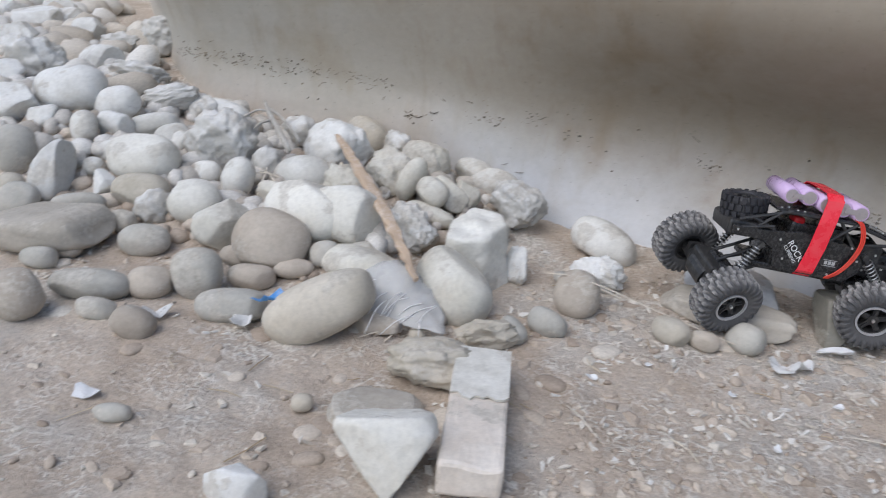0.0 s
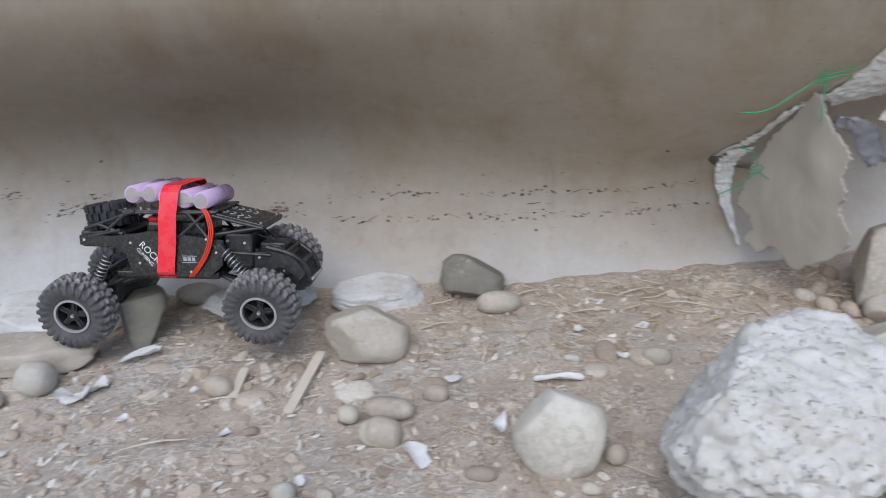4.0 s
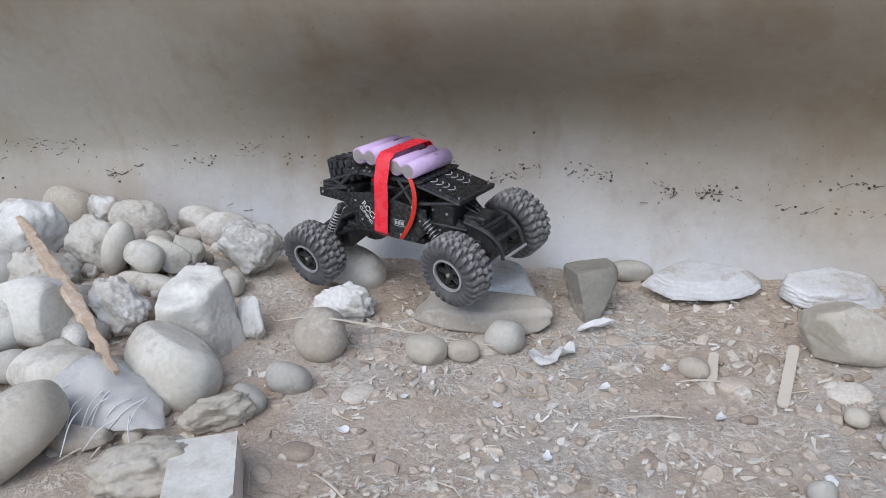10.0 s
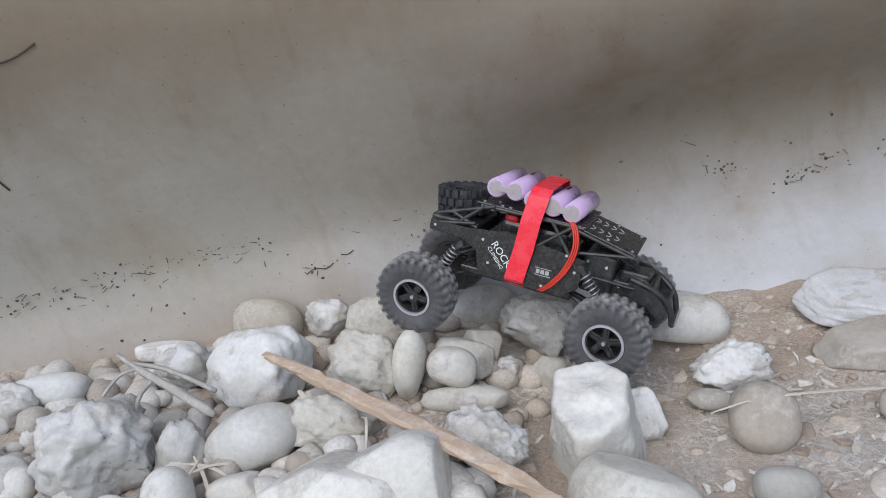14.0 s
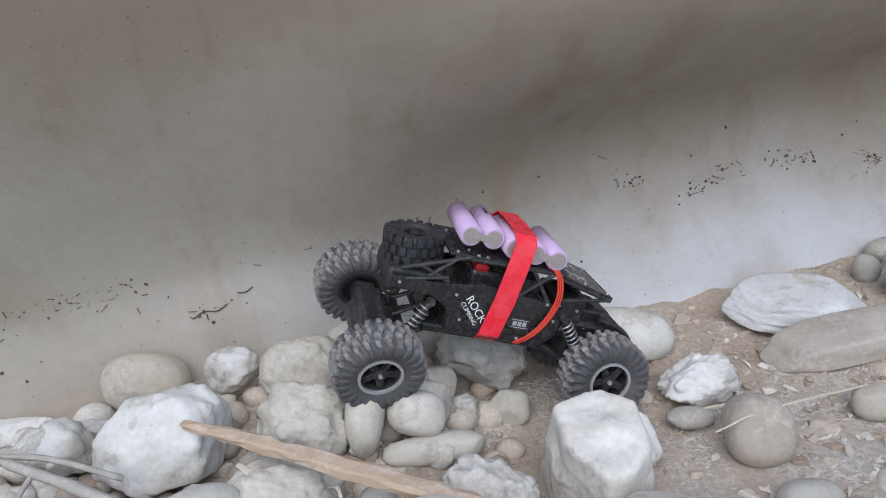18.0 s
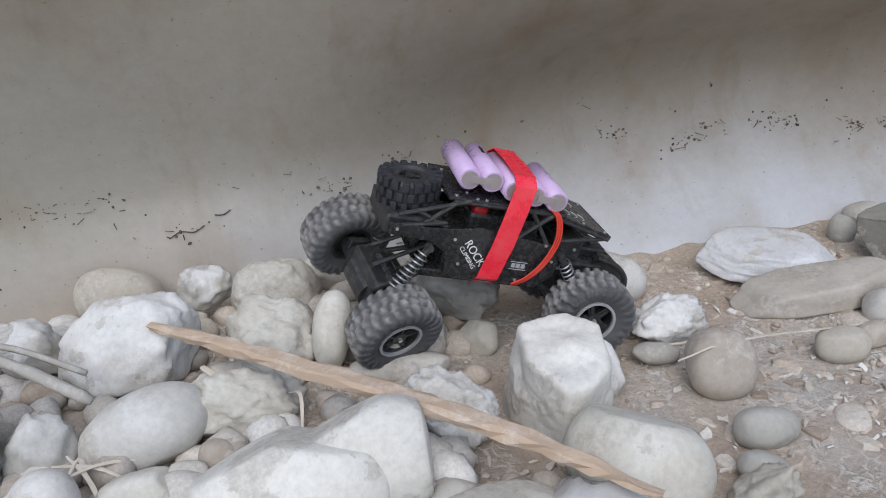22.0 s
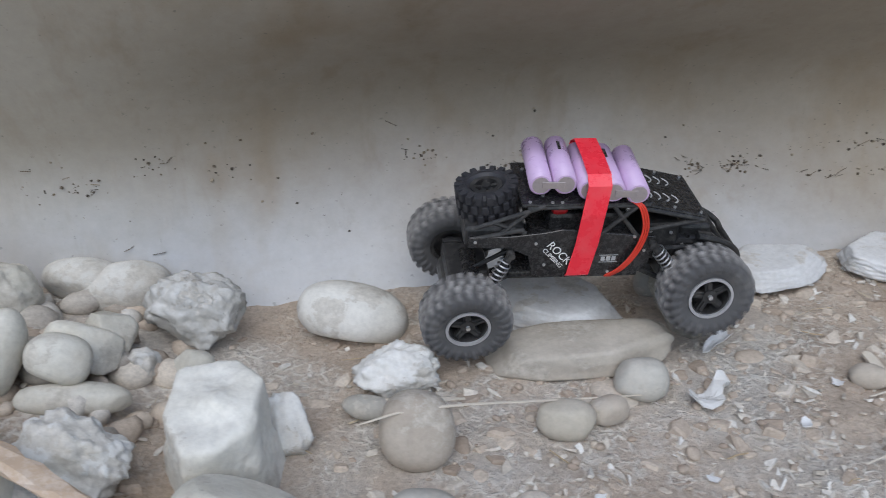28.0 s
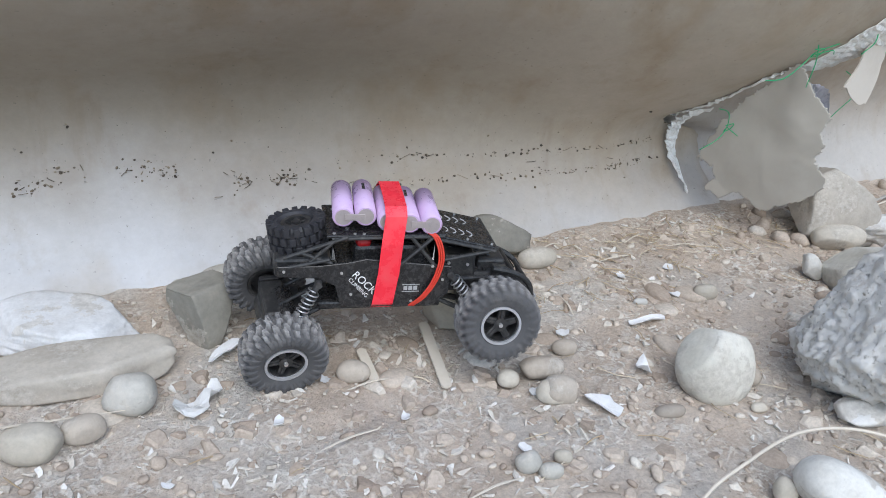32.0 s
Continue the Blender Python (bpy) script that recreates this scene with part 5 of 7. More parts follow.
def tyre_mesh(bm, r, w, lugs):
    """A balloon tyre in one skin: rounded carcass with staggered chevron lugs that run down the shoulders."""
    prof = [(0.47, -0.36), (0.50, -0.42), (0.60, -0.475), (0.70, -0.50), (0.78, -0.50), (0.84, -0.475), (0.875, -0.42), (0.893, -0.34), (0.902, -0.25), (0.905, -0.15), (0.906, -0.06)]
    prof += [(a, -b) for a, b in prof[::-1]]
    prof += [(0.46, 0.15), (0.46, -0.15)]
    per = 6
    n, p = lugs * per, len(prof)
    rings = []
    for k in range(n):
        a = k * math.tau / n
        ring = []
        for i, (f, y) in enumerate(prof):
            u = abs(y) / 0.5
            grow = 0.0
            if f > 0.65:
                ph = k / per + (0.5 if y > 0 else 0.0) + 0.55 * u + (0.35 if u < 0.45 else 0.0)
                on = 1.0 if (ph % 1.0) < 0.52 else 0.0
                if 0.42 < u < 0.60 and int(ph) % 2:
                    on *= 0.35
                grow = on * (0.098 if f > 0.86 else 0.085 if f > 0.74 else 0.05)
            out = smooth01(0.60, 0.92, f)
            side = math.copysign(1.0, y) * (1 - out) * grow * r * 0.8
            ring.append(bm.verts.new(((f + grow * out) * r * math.cos(a), y * w + side, (f + grow * out) * r * math.sin(a))))
        rings.append(ring)
    for k in range(n):
        for i in range(p):
            bm.faces.new((rings[k][i], rings[k][(i + 1) % p], rings[(k + 1) % n][(i + 1) % p], rings[(k + 1) % n][i]))
    bmesh.ops.recalc_face_normals(bm, faces=bm.faces[:])
    return bm


def ring_mesh(bm, r0, r1, y0, y1, n=36):
    prof = [(r0, y0), (r1, y0), (r1, y1), (r0, y1)]
    rings = [[bm.verts.new((a * math.cos(k * math.tau / n), b, a * math.sin(k * math.tau / n))) for a, b in prof] for k in range(n)]
    for k in range(n):
        for i in range(4):
            bm.faces.new((rings[k][i], rings[k][(i + 1) % 4], rings[(k + 1) % n][(i + 1) % 4], rings[(k + 1) % n][i]))
    bmesh.ops.recalc_face_normals(bm, faces=bm.faces[:])
    return bm


def wheel(parent, side):
    """A wheel with its axle along y; side -1 has its face towards -y."""
    r, w = WHEEL_R, WHEEL_W
    bm = bmesh.new()
    ring_mesh(bm, r * 0.395, r * 0.47, -w * 0.38, w * 0.38)
    f = side * w * 0.24
    rod(bm, (0, f - 0.004, 0), (0, f + 0.004, 0), 0.0062, None, 16)
    rod(bm, (0, -side * 0.010, 0), (0, f, 0), 0.0060, None, 12)
    ring_mesh(bm, 0.003, r * 0.40, -side * 0.004 - 0.0012, -side * 0.004 + 0.0012)
    ob = part("wheel", bm, M_BLACK2, parent, "black five-spoke wheel with beadlock ring")
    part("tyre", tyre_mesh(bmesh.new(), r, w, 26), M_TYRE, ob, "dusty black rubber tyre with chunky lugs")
    part("bead_ring", ring_mesh(bmesh.new(), r * 0.425, r * 0.485, side * w * 0.37, side * w * 0.45), M_RIM, ob, "silver bead ring")
    for k in range(5):
        turn = Matrix.Rotation(k * math.tau / 5, 4, "Y")
        bm = box(bmesh.new(), (-0.0032, f - 0.0024, 0.003), (0.0032, f + 0.0024, r * 0.41), 0.0007, turn)
        box(bm, (-0.0012, min(f + side * 0.0020, f + side * 0.0038), 0.004), (0.0012, max(f + side * 0.0020, f + side * 0.0038), r * 0.38), 0.0003, turn)
        part("spoke", bm, M_BLACK2, ob)
    part("hub_nut", rod(bmesh.new(), (0, f, 0), (0, f + side * 0.0065, 0), 0.0020, None, 6), M_SCREW, ob, "steel hub nut")
    return ob


def axle(parent, name, x_gear):
    bm = bmesh.new()
    rod(bm, (0, -0.048, 0), (0, 0.048, 0), 0.0065, None, 14)
    for s in (-1, 1):
        rod(bm, (0, s * 0.026, 0), (0, s * 0.044, 0), 0.0098, 0.0085, 14)
        box(bm, (-0.009, s * 0.034 - 0.003, -0.002), (0.009, s * 0.034 + 0.003, 0.014), 0.001)
    rod(bm, (0, -0.016, -0.001), (0, 0.016, -0.001), 0.0165, None, 18)
    box(bm, (min(0, x_gear) - 0.004, -0.017, -0.010), (max(0, x_gear) + 0.004, 0.017, 0.017), 0.003)
    box(bm, (-0.012, -0.024, -0.006), (0.012, 0.024, 0.020), 0.003)
    for s in (-1, 1):
        for k in range(4):
            rod(bm, (0, s * (0.020 + 0.004 * k), 0), (0, s * (0.0215 + 0.004 * k), 0), 0.0115 - 0.0008 * k, None, 14)
    ob = part(name, bm, M_BLACK2, parent, "black axle housing with gearbox")
    bm = bmesh.new()
    rod(bm, (x_gear * 0.4, -0.0255, 0.015), (x_gear * 0.4, 0.010, 0.015), 0.0085, None, 16)
    part("motor_can", bm, M_BLACK, ob, "small cylindrical motor")
    return ob


def coil(parent, top, bottom):
    """A shock absorber: body, rod and steel coil spring."""
    a, b = Vector(top), Vector(bottom)
    bm = bmesh.new()
    rod(bm, a, a.lerp(b, 0.55), 0.0032, None, 10)
    rod(bm, a.lerp(b, 0.5), b, 0.0014, None, 8)
    rod(bm, a + Vector((0, -0.003, 0)), a + Vector((0, 0.003, 0)), 0.0035, None, 10)
    ob = part("shock", bm, M_BLACK2, parent, "oil shock absorber")
    d = (b - a)
    q = d.to_track_quat("Z", "Y")
    pts = [a + d * (0.12 + 0.78 * k / 108) + q @ Vector((0.0054 * math.cos(k * 0.52), 0.0054 * math.sin(k * 0.52), 0)) for k in range(109)]
    part("spring", tube(bmesh.new(), pts, 0.0008, 5), M_STEEL, ob, "bright steel coil spring", True)
    return ob


def words(text, size, material, parent, m, name="lettering", label=""):
    cu = bpy.data.curves.new("letters", "FONT")
    cu.body, cu.size, cu.extrude = text, size, 0.0001
    tmp = bpy.data.objects.new("letters", cu)
    scene.collection.objects.link(tmp)
    bpy.context.view_layer.update()
    me = bpy.data.meshes.new_from_object(tmp.evaluated_get(bpy.context.evaluated_depsgraph_get()))
    bpy.data.objects.remove(tmp)
    ob = mesh_ob(name, me, material, parent)
    ob.matrix_local = m
    return tagged(ob, label)


def crawler():
    car = tagged(new("rc_crawler"), "black remote-controlled rock crawler with lilac cells taped on its roof", "toy car")
    moving = {}
    for key, x in (("rear", REAR_X), ("front", FRONT_X)):
        moving[key] = axle(car, key + "_axle", 0.022 if key == "rear" else -0.022)
        for s in (-1, 1):
            moving[key, s] = wheel(car, s)
    # tray and side panels
    bm = bmesh.new()
    box(bm, (-0.062, -0.034, 0.060), (0.050, 0.034, 0.068), 0.002)
    box(bm, (-0.045, -0.033, 0.066), (0.044, 0.033, 0.104), 0.004)
    box(bm, (-0.030, -0.026, 0.100), (0.036, 0.026, 0.120), 0.004)
    part("chassis_tray", bm, M_BLACK, car)
    outline = [(-0.097, 0.096), (-0.097, 0.106), (-0.062, 0.106), (-0.034, 0.109), (-0.020, 0.112), (0.004, 0.109), (0.030, 0.106), (0.058, 0.103), (0.056, 0.076), (0.042, 0.0635), (-0.034, 0.064), (-0.043, 0.068), (-0.047, 0.086), (-0.062, 0.094)]
    for s in (-1, 1):
        bm = plate(bmesh.new(), outline, 0.003, Matrix.Translation((0, s * 0.0365, 0)))
        bmesh.ops.bevel(bm, geom=bm.edges[:], offset=0.0005, segments=1, affect="EDGES")
        panel = part("side_panel", bm, M_BLACK, car, "glossy black side panel")
        for x, z in ((-0.0915, 0.1015), (-0.0415, 0.099), (-0.033, 0.0775), (0.040, 0.104), (0.022, 0.069), (0.050, 0.090)):
            part("screw", rod(bmesh.new(), (x, s * 0.0375, z), (x, s * 0.0388, z), 0.0014, None, 8), M_SCREW, panel, "small steel screw")
        if s < 0:
            face = Matrix.Translation((-0.0330, -0.0385, 0.0968)) @ Matrix.Rotation(radians(46), 4, "Y") @ Matrix.Rotation(radians(90), 4, "X")
            words("ROCK", 0.0100, M_WHITE, panel, face, label="white printed lettering")
            face = Matrix.Translation((-0.0360, -0.0385, 0.0922)) @ Matrix.Rotation(radians(48), 4, "Y") @ Matrix.Rotation(radians(90), 4, "X")
            words("CLIMBING", 0.0054, M_WHITE, panel, face, label="white printed lettering")
            bm = bmesh.new()
            for k in range(3):
                box(bm, (0.0145 + 0.0045 * k, -0.0386, 0.0805), (0.0180 + 0.0045 * k, -0.0382, 0.0845))
            box(bm, (0.0130, -0.0383, 0.0785), (0.0290, -0.0381, 0.0792))
            box(bm, (0.0130, -0.0383, 0.0855), (0.0290, -0.0381, 0.0862))
            part("sticker", bm, M_GREYPRINT, panel, "small grey printed mark")
            bm = bmesh.new()
            for k in range(6):
                box(bm, (0.030 + 0.0035 * k, -0.0384, 0.074), (0.0312 + 0.0035 * k, -0.0382, 0.084 - 0.001 * k), 0, Matrix())
            part("louvre", bm, M_BLACK2, panel, "row of slanting slots")
    # roof, hood, nose
    bm = bmesh.new()
    box(bm, (-0.055, -0.034, 0.1305), (0.052, 0.037, 0.1335), 0.001)
    part("roof_plate", bm, M_BLACK, car)
    for x, y in ((-0.048, -0.030), (-0.030, -0.0315), (-0.022, -0.0315), (-0.046, 0.024), (-0.036, -0.020)):
        part("roof_stud", rod(bmesh.new(), (x, y, 0.133), (x, y, 0.1345), 0.0015, None, 8), M_SCREW, car, "small steel stud")
    bm = bmesh.new()
    tilt = pose(0.072, 0, 0.124, 0, 13, 0)
    box(bm, (-0.028, -0.033, -0.0014), (0.028, 0.034, 0.0014), 0.001, tilt)
    hood = part("hood", bm, M_BLACK, car, "black vented hood plate")
    for k in range(4):
        for s in (-1, 1):
            arc = [tilt @ Vector((-0.020 + 0.0080 * k + 0.004 * (1 - u * u), s * (0.014 + 0.0062 * u), 0.0014)) for u in (-1.0, -0.6, -0.2, 0.2, 0.6, 1.0)]
            bm = tube(bmesh.new(), arc, 0.0007, 5)
            part("vent", bm, M_GREYPRINT, hood, "pale edge of a vent slot")
    for k in (0, 2, 4):
        for s in (-1, 1):
            part("screw", rod(bmesh.new(), tilt @ Vector((-0.024 + 0.012 * k, s * 0.029, 0.001)), tilt @ Vector((-0.024 + 0.012 * k, s * 0.029, 0.0028)), 0.0013, None, 8), M_SCREW, hood, "small steel screw")
    part("hood_rim", box(bmesh.new(), (0.0262, -0.034, -0.004), (0.0290, 0.035, 0.0016), 0.0006, tilt), M_BLACK2, hood)
    bm = bmesh.new()
    for s in (-1, 1):
        tube(bm, spline([(0.100, s * 0.026, 0.094), (0.122, s * 0.025, 0.088), (0.138, s * 0.022, 0.076), (0.144, s * 0.020, 0.060)]), 0.0028, 8)
        plate(bm, [(0.098, 0.070), (0.100, 0.098), (0.112, 0.096), (0.126, 0.086), (0.138, 0.070), (0.132, 0.060), (0.118, 0.072)], 0.003, Matrix.Translation((0, s * 0.024, 0)))
    rod(bm, (0.144, -0.022, 0.060), (0.144, 0.022, 0.060), 0.0030)
    rod(bm, (0.136, -0.023, 0.078), (0.136, 0.023, 0.078), 0.0022)
    rod(bm, (0.121, -0.024, 0.089), (0.121, 0.024, 0.089), 0.0022)
    part("front_bumper", bm, M_BLACK2, car)
    part("bumper_edge", rod(bmesh.new(), (0.1465, -0.022, 0.0605), (0.1465, 0.022, 0.0605), 0.0017, None, 8), M_RIM, car, "worn silvery bumper edge")
    bm = bmesh.new()
    box(bm, (0.054, -0.024, 0.070), (0.084, 0.024, 0.108), 0.003)
    box(bm, (0.078, -0.020, 0.062), (0.124, 0.020, 0.088), 0.004)
    box(bm, (0.088, -0.013, 0.084), (0.116, 0.015, 0.097), 0.003)
    for k in range(4):
        rod(bm, (0.086 + 0.009 * k, -0.016, 0.086), (0.086 + 0.009 * k, -0.016, 0.0905), 0.0022, None, 8)
    box(bm, (0.104, -0.014, 0.054), (0.130, 0.014, 0.074), 0.003)
    nose = part("servo_box", bm, M_BLACK2, car, "black servo housing behind the bumper")
    for x, y, z in ((0.090, -0.0205, 0.082), (0.106, -0.0205, 0.080), (0.098, -0.0205, 0.068), (0.116, -0.0205, 0.068), (0.058, -0.0245, 0.100), (0.076, -0.0245, 0.098), (0.066, -0.0245, 0.078)):
        part("screw", rod(bmesh.new(), (x, y + 0.0015, z), (x, y - 0.0008, z), 0.0015, None, 8), M_SCREW, nose, "small steel screw")
    for k in range(3):
        part("cable", tube(bmesh.new(), spline([(0.060, 0.010 - 0.008 * k, 0.108), (0.078, 0.012 - 0.009 * k, 0.112 - 0.003 * k), (0.096, 0.010 - 0.008 * k, 0.100), (0.106, 0.006 - 0.004 * k, 0.094)]), 0.0013, 6), M_BLACK, nose, "thin black cable", True)
    bm = bmesh.new()
    box(bm, (-0.100, -0.030, 0.092), (-0.050, 0.030, 0.110), 0.003)
    part("rear_deck", bm, M_BLACK2, car)
    part("seat", box(bmesh.new(), (-0.028, -0.026, 0.117), (-0.014, -0.006, 0.126), 0.004), M_SEAT, car, "red driver seat")
    # cage tubes
    for s in (-1, 1):
        for a, b in (((-0.092, 0.034, 0.1125), (-0.036, 0.034, 0.1320)), ((-0.050, 0.033, 0.130), (0.050, 0.033, 0.131)), ((0.046, 0.034, 0.128), (0.098, 0.033, 0.1155)),
                     ((-0.075, 0.036, 0.104), (-0.046, 0.034, 0.130)), ((-0.050, 0.036, 0.108), (-0.078, 0.034, 0.118)), ((0.010, 0.037, 0.105), (0.040, 0.034, 0.131)),
                     ((0.050, 0.037, 0.094), (0.020, 0.034, 0.131)), ((0.048, 0.036, 0.1086), (0.094, 0.033, 0.1155)), ((-0.096, 0.036, 0.103), (-0.052, 0.037, 0.112)), ((0.058, 0.036, 0.090), (0.104, 0.028, 0.086))):
            part("cage_bar", rod(bmesh.new(), (a[0], s * a[1], a[2]), (b[0], s * b[1], b[2]), 0.0019, None, 8), M_BLACK2, car)
    # spare wheel lying on the rear deck
    bm = bmesh.new()
    ring_mesh(bm, 0.0095, 0.0135, -0.010, 0.010)
    for k in range(5):
        box(bm, (-0.0018, -0.008, 0.002), (0.0018, -0.004, 0.0125), 0, Matrix.Rotation(k * math.tau / 5, 4, "Y"))
    rod(bm, (0, -0.010, 0), (0, -0.003, 0), 0.004, None, 12)
    spare = part("spare_wheel", bm, M_BLACK2, car, "small black spare wheel lying flat")
    bm = bmesh.new()
    prof = [(0.0130, -0.0085), (0.0165, -0.0120), (0.0215, -0.0120), (0.0236, -0.0085), (0.0236, 0.0085), (0.0215, 0.0120), (0.0165, 0.0120), (0.0130, 0.0085)]
    hoops = [[bm.verts.new((a * math.cos(k * math.tau / 40), b, a * math.sin(k * math.tau / 40))) for a, b in prof] for k in range(40)]
    for k in range(40):
        for i in range(8):
            bm.faces.new((hoops[k][i], hoops[k][(i + 1) % 8], hoops[(k + 1) % 40][(i + 1) % 8], hoops[(k + 1) % 40][i]))
    bmesh.ops.recalc_face_normals(bm, faces=bm.faces[:])
    part("tyre", bm, M_SPARE, spare, "black rubber spare tyre with blocky lugs")
    for k in range(18):
        for row, y0, y1 in ((0.0, -0.0126, -0.0050), (0.5, -0.0036, 0.0036), (0.0, 0.0050, 0.0126)):
            turn = Matrix.Rotation((k + row) * math.tau / 18, 4, "Y")
            part("lug", box(bmesh.new(), (-0.0026, y0, 0.0190 if row == 0 else 0.0225), (0.0026, y1, 0.0266), 0.0005, turn), M_SPARE, spare)
    spare.matrix_local = pose(-0.0785, 0.0, 0.1235, -90, 0, 0) @ Matrix.Rotation(radians(-8), 4, "Z")
    # suspension
    for s in (-1, 1):
        coil(car, (-0.062, s * 0.041, 0.090), (-0.086, s * 0.043, 0.046))
        coil(car, (0.056, s * 0.041, 0.097), (0.088, s * 0.043, 0.058))
        for x, e in ((-0.045, REAR_X), (0.045, FRONT_X)):
            part("link_rod", rod(bmesh.new(), (x, s * 0.020, 0.063), (e, s * 0.030, 0.040), 0.0024, None, 8), M_BLACK2, car)
            part("link_rod", rod(bmesh.new(), (x, s * 0.014, 0.085), (e, s * 0.016, 0.056), 0.0020, None, 8), M_BLACK2, car)
    for a, b in (((0.03, 0, 0.060), (0.085, 0.006, 0.044)), ((-0.03, 0, 0.060), (-0.08, -0.006, 0.044))):
        part("drive_shaft", rod(bmesh.new(), a, b, 0.0032, None, 8), M_BLACK2, car)
    # cells on the roof
    pack = Matrix.Rotation(radians(-3), 4, "Z")
    for k, (x, z, y) in enumerate(((-0.0388, 0.1485, 0.003), (-0.0194, 0.1500, 0.002), (0.0, 0.1460, 0.0), (0.0194, 0.1450, -0.001), (0.0386, 0.1440, -0.002))):
        bm = bmesh.new()
        rod(bm, pack @ Vector((x, y - 0.0335, z)), pack @ Vector((x, y + 0.0335, z)), 0.0094, None, 24)
        bmesh.ops.bevel(bm, geom=[e for e in bm.edges if len(e.link_faces) == 2 and any(len(f.verts) > 6 for f in e.link_faces)], offset=0.0012, segments=2, affect="EDGES")
        cell = part("battery_cell", bm, M_CELL, car, "lilac-sleeved cylindrical battery cell", True)
        cell.data.polygons.foreach_set("use_smooth", [len(p.vertices) < 6 for p in cell.data.polygons])
        for s in (-1, 1):
            part("end_cap", rod(bmesh.new(), pack @ Vector((x, y + s * 0.0330, z)), pack @ Vector((x, y + s * 0.0341, z)), 0.0070, None, 20), M_CELLEND, cell, "grey metal end")
        if k in (1, 3):
            bm = bmesh.new()
            box(bm, (x - 0.0013, y + 0.008, z + 0.0090), (x + 0.0013, y + 0.022, z + 0.0096), 0, pack)
            part("mark", bm, M_BLACK, cell, "black printed bar")
    for x in (-0.029, 0.029):
        bm = bmesh.new()
        box(bm, (x - 0.009, -0.0350 + (0.0025 if x < 0 else -0.0015), 0.1462 if x < 0 else 0.1414), (x + 0.009, -0.0338 + (0.0025 if x < 0 else -0.0015), 0.1523 if x < 0 else 0.1475), 0.0003, pack)
        part("contact_strip", bm, M_CELLEND, car, "nickel strip joining two cell ends")
    # red tape round body and cells
    loop = [(-0.0405, 0.0690), (-0.0415, 0.100), (-0.0420, 0.128), (-0.0385, 0.152), (-0.030, 0.1585), (0.0, 0.1592), (0.030, 0.1585), (0.0385, 0.152), (0.0415, 0.120), (0.0405, 0.069), (0.034, 0.0620), (0.0, 0.0612), (-0.034, 0.0620)]
    bm = bmesh.new()
    rings = []
    for y, z in loop:
        lean = 0.006 * (z - 0.11) / 0.05
        rings.append([bm.verts.new((x + lean + 0.001 * math.sin(z * 160 + y * 50), y * k, 0.1075 + (z - 0.1075) * k)) for k in (1.0, 1.014) for x in (-0.0095, 0.0, 0.0095)])
    n = len(rings)
    for i in range(n):
        a, b = rings[i], rings[(i + 1) % n]
        for q in ((0, 1), (1, 2), (2, 5), (5, 4), (4, 3), (3, 0)):
            bm.faces.new((a[q[0]], a[q[1]], b[q[1]], b[q[0]]))
    bmesh.ops.recalc_face_normals(bm, faces=bm.faces[:])
    part("tape_strap", bm, M_TAPE, car, "wrinkled glossy red tape strap")
    for d in (0.0, 0.0020, 0.0040):
        pts = spline([(0.030 + d, -0.034, 0.138), (0.040 + d, -0.0385, 0.1315), (0.0448 + d, -0.0415, 0.113), (0.040 + d, -0.0425, 0.092), (0.030 + d, -0.042, 0.075), (0.020 + d, -0.038, 0.064)])
        part("wire", tube(bmesh.new(), pts, 0.0010, 7), M_WIRE, car, "red insulated wire", True)
    return car, moving


CAR, MOVING = crawler()

# ---------------------------------------------------------------- torn place in the wall
def strip(bm, left, right, cuts=5, rough=0.006, rng=None, pleat=0.0):
    """A crumpled ribbon between two lines of points, pleated across its length where asked."""
    rng = rng or random.Random(3)
    a, b = spline(left, 6), spline(right, 6)
    rows = []
    for i, (p, q) in enumerate(zip(a, b)):
        fold = Vector((0, -pleat * (i % 2) * rng.uniform(0.4, 1.3), pleat * rng.uniform(-0.4, 0.4)))
        rows.append([bm.verts.new(p.lerp(q, k / cuts) + fold * (1 - 0.5 * k / cuts) + Vector((rng.uniform(-1, 1), rng.uniform(-1.2, 0.6), rng.uniform(-1, 1))) * rough * (0.8 if 0 < k < cuts else 0.5)) for k in range(cuts + 1)])
    for r, s in zip(rows, rows[1:]):
        for k in range(cuts):
            bm.faces.new((r[k], r[k + 1], s[k + 1], s[k]))
    return thicken(bm, Vector((0.0, 0.0015, 0.0)))


def along(points, d):
    """Points given by x and z, laid on the western sheet and lifted off it by d."""
    return [(x, wall_y(x, z) - d, z) for x, z in points]


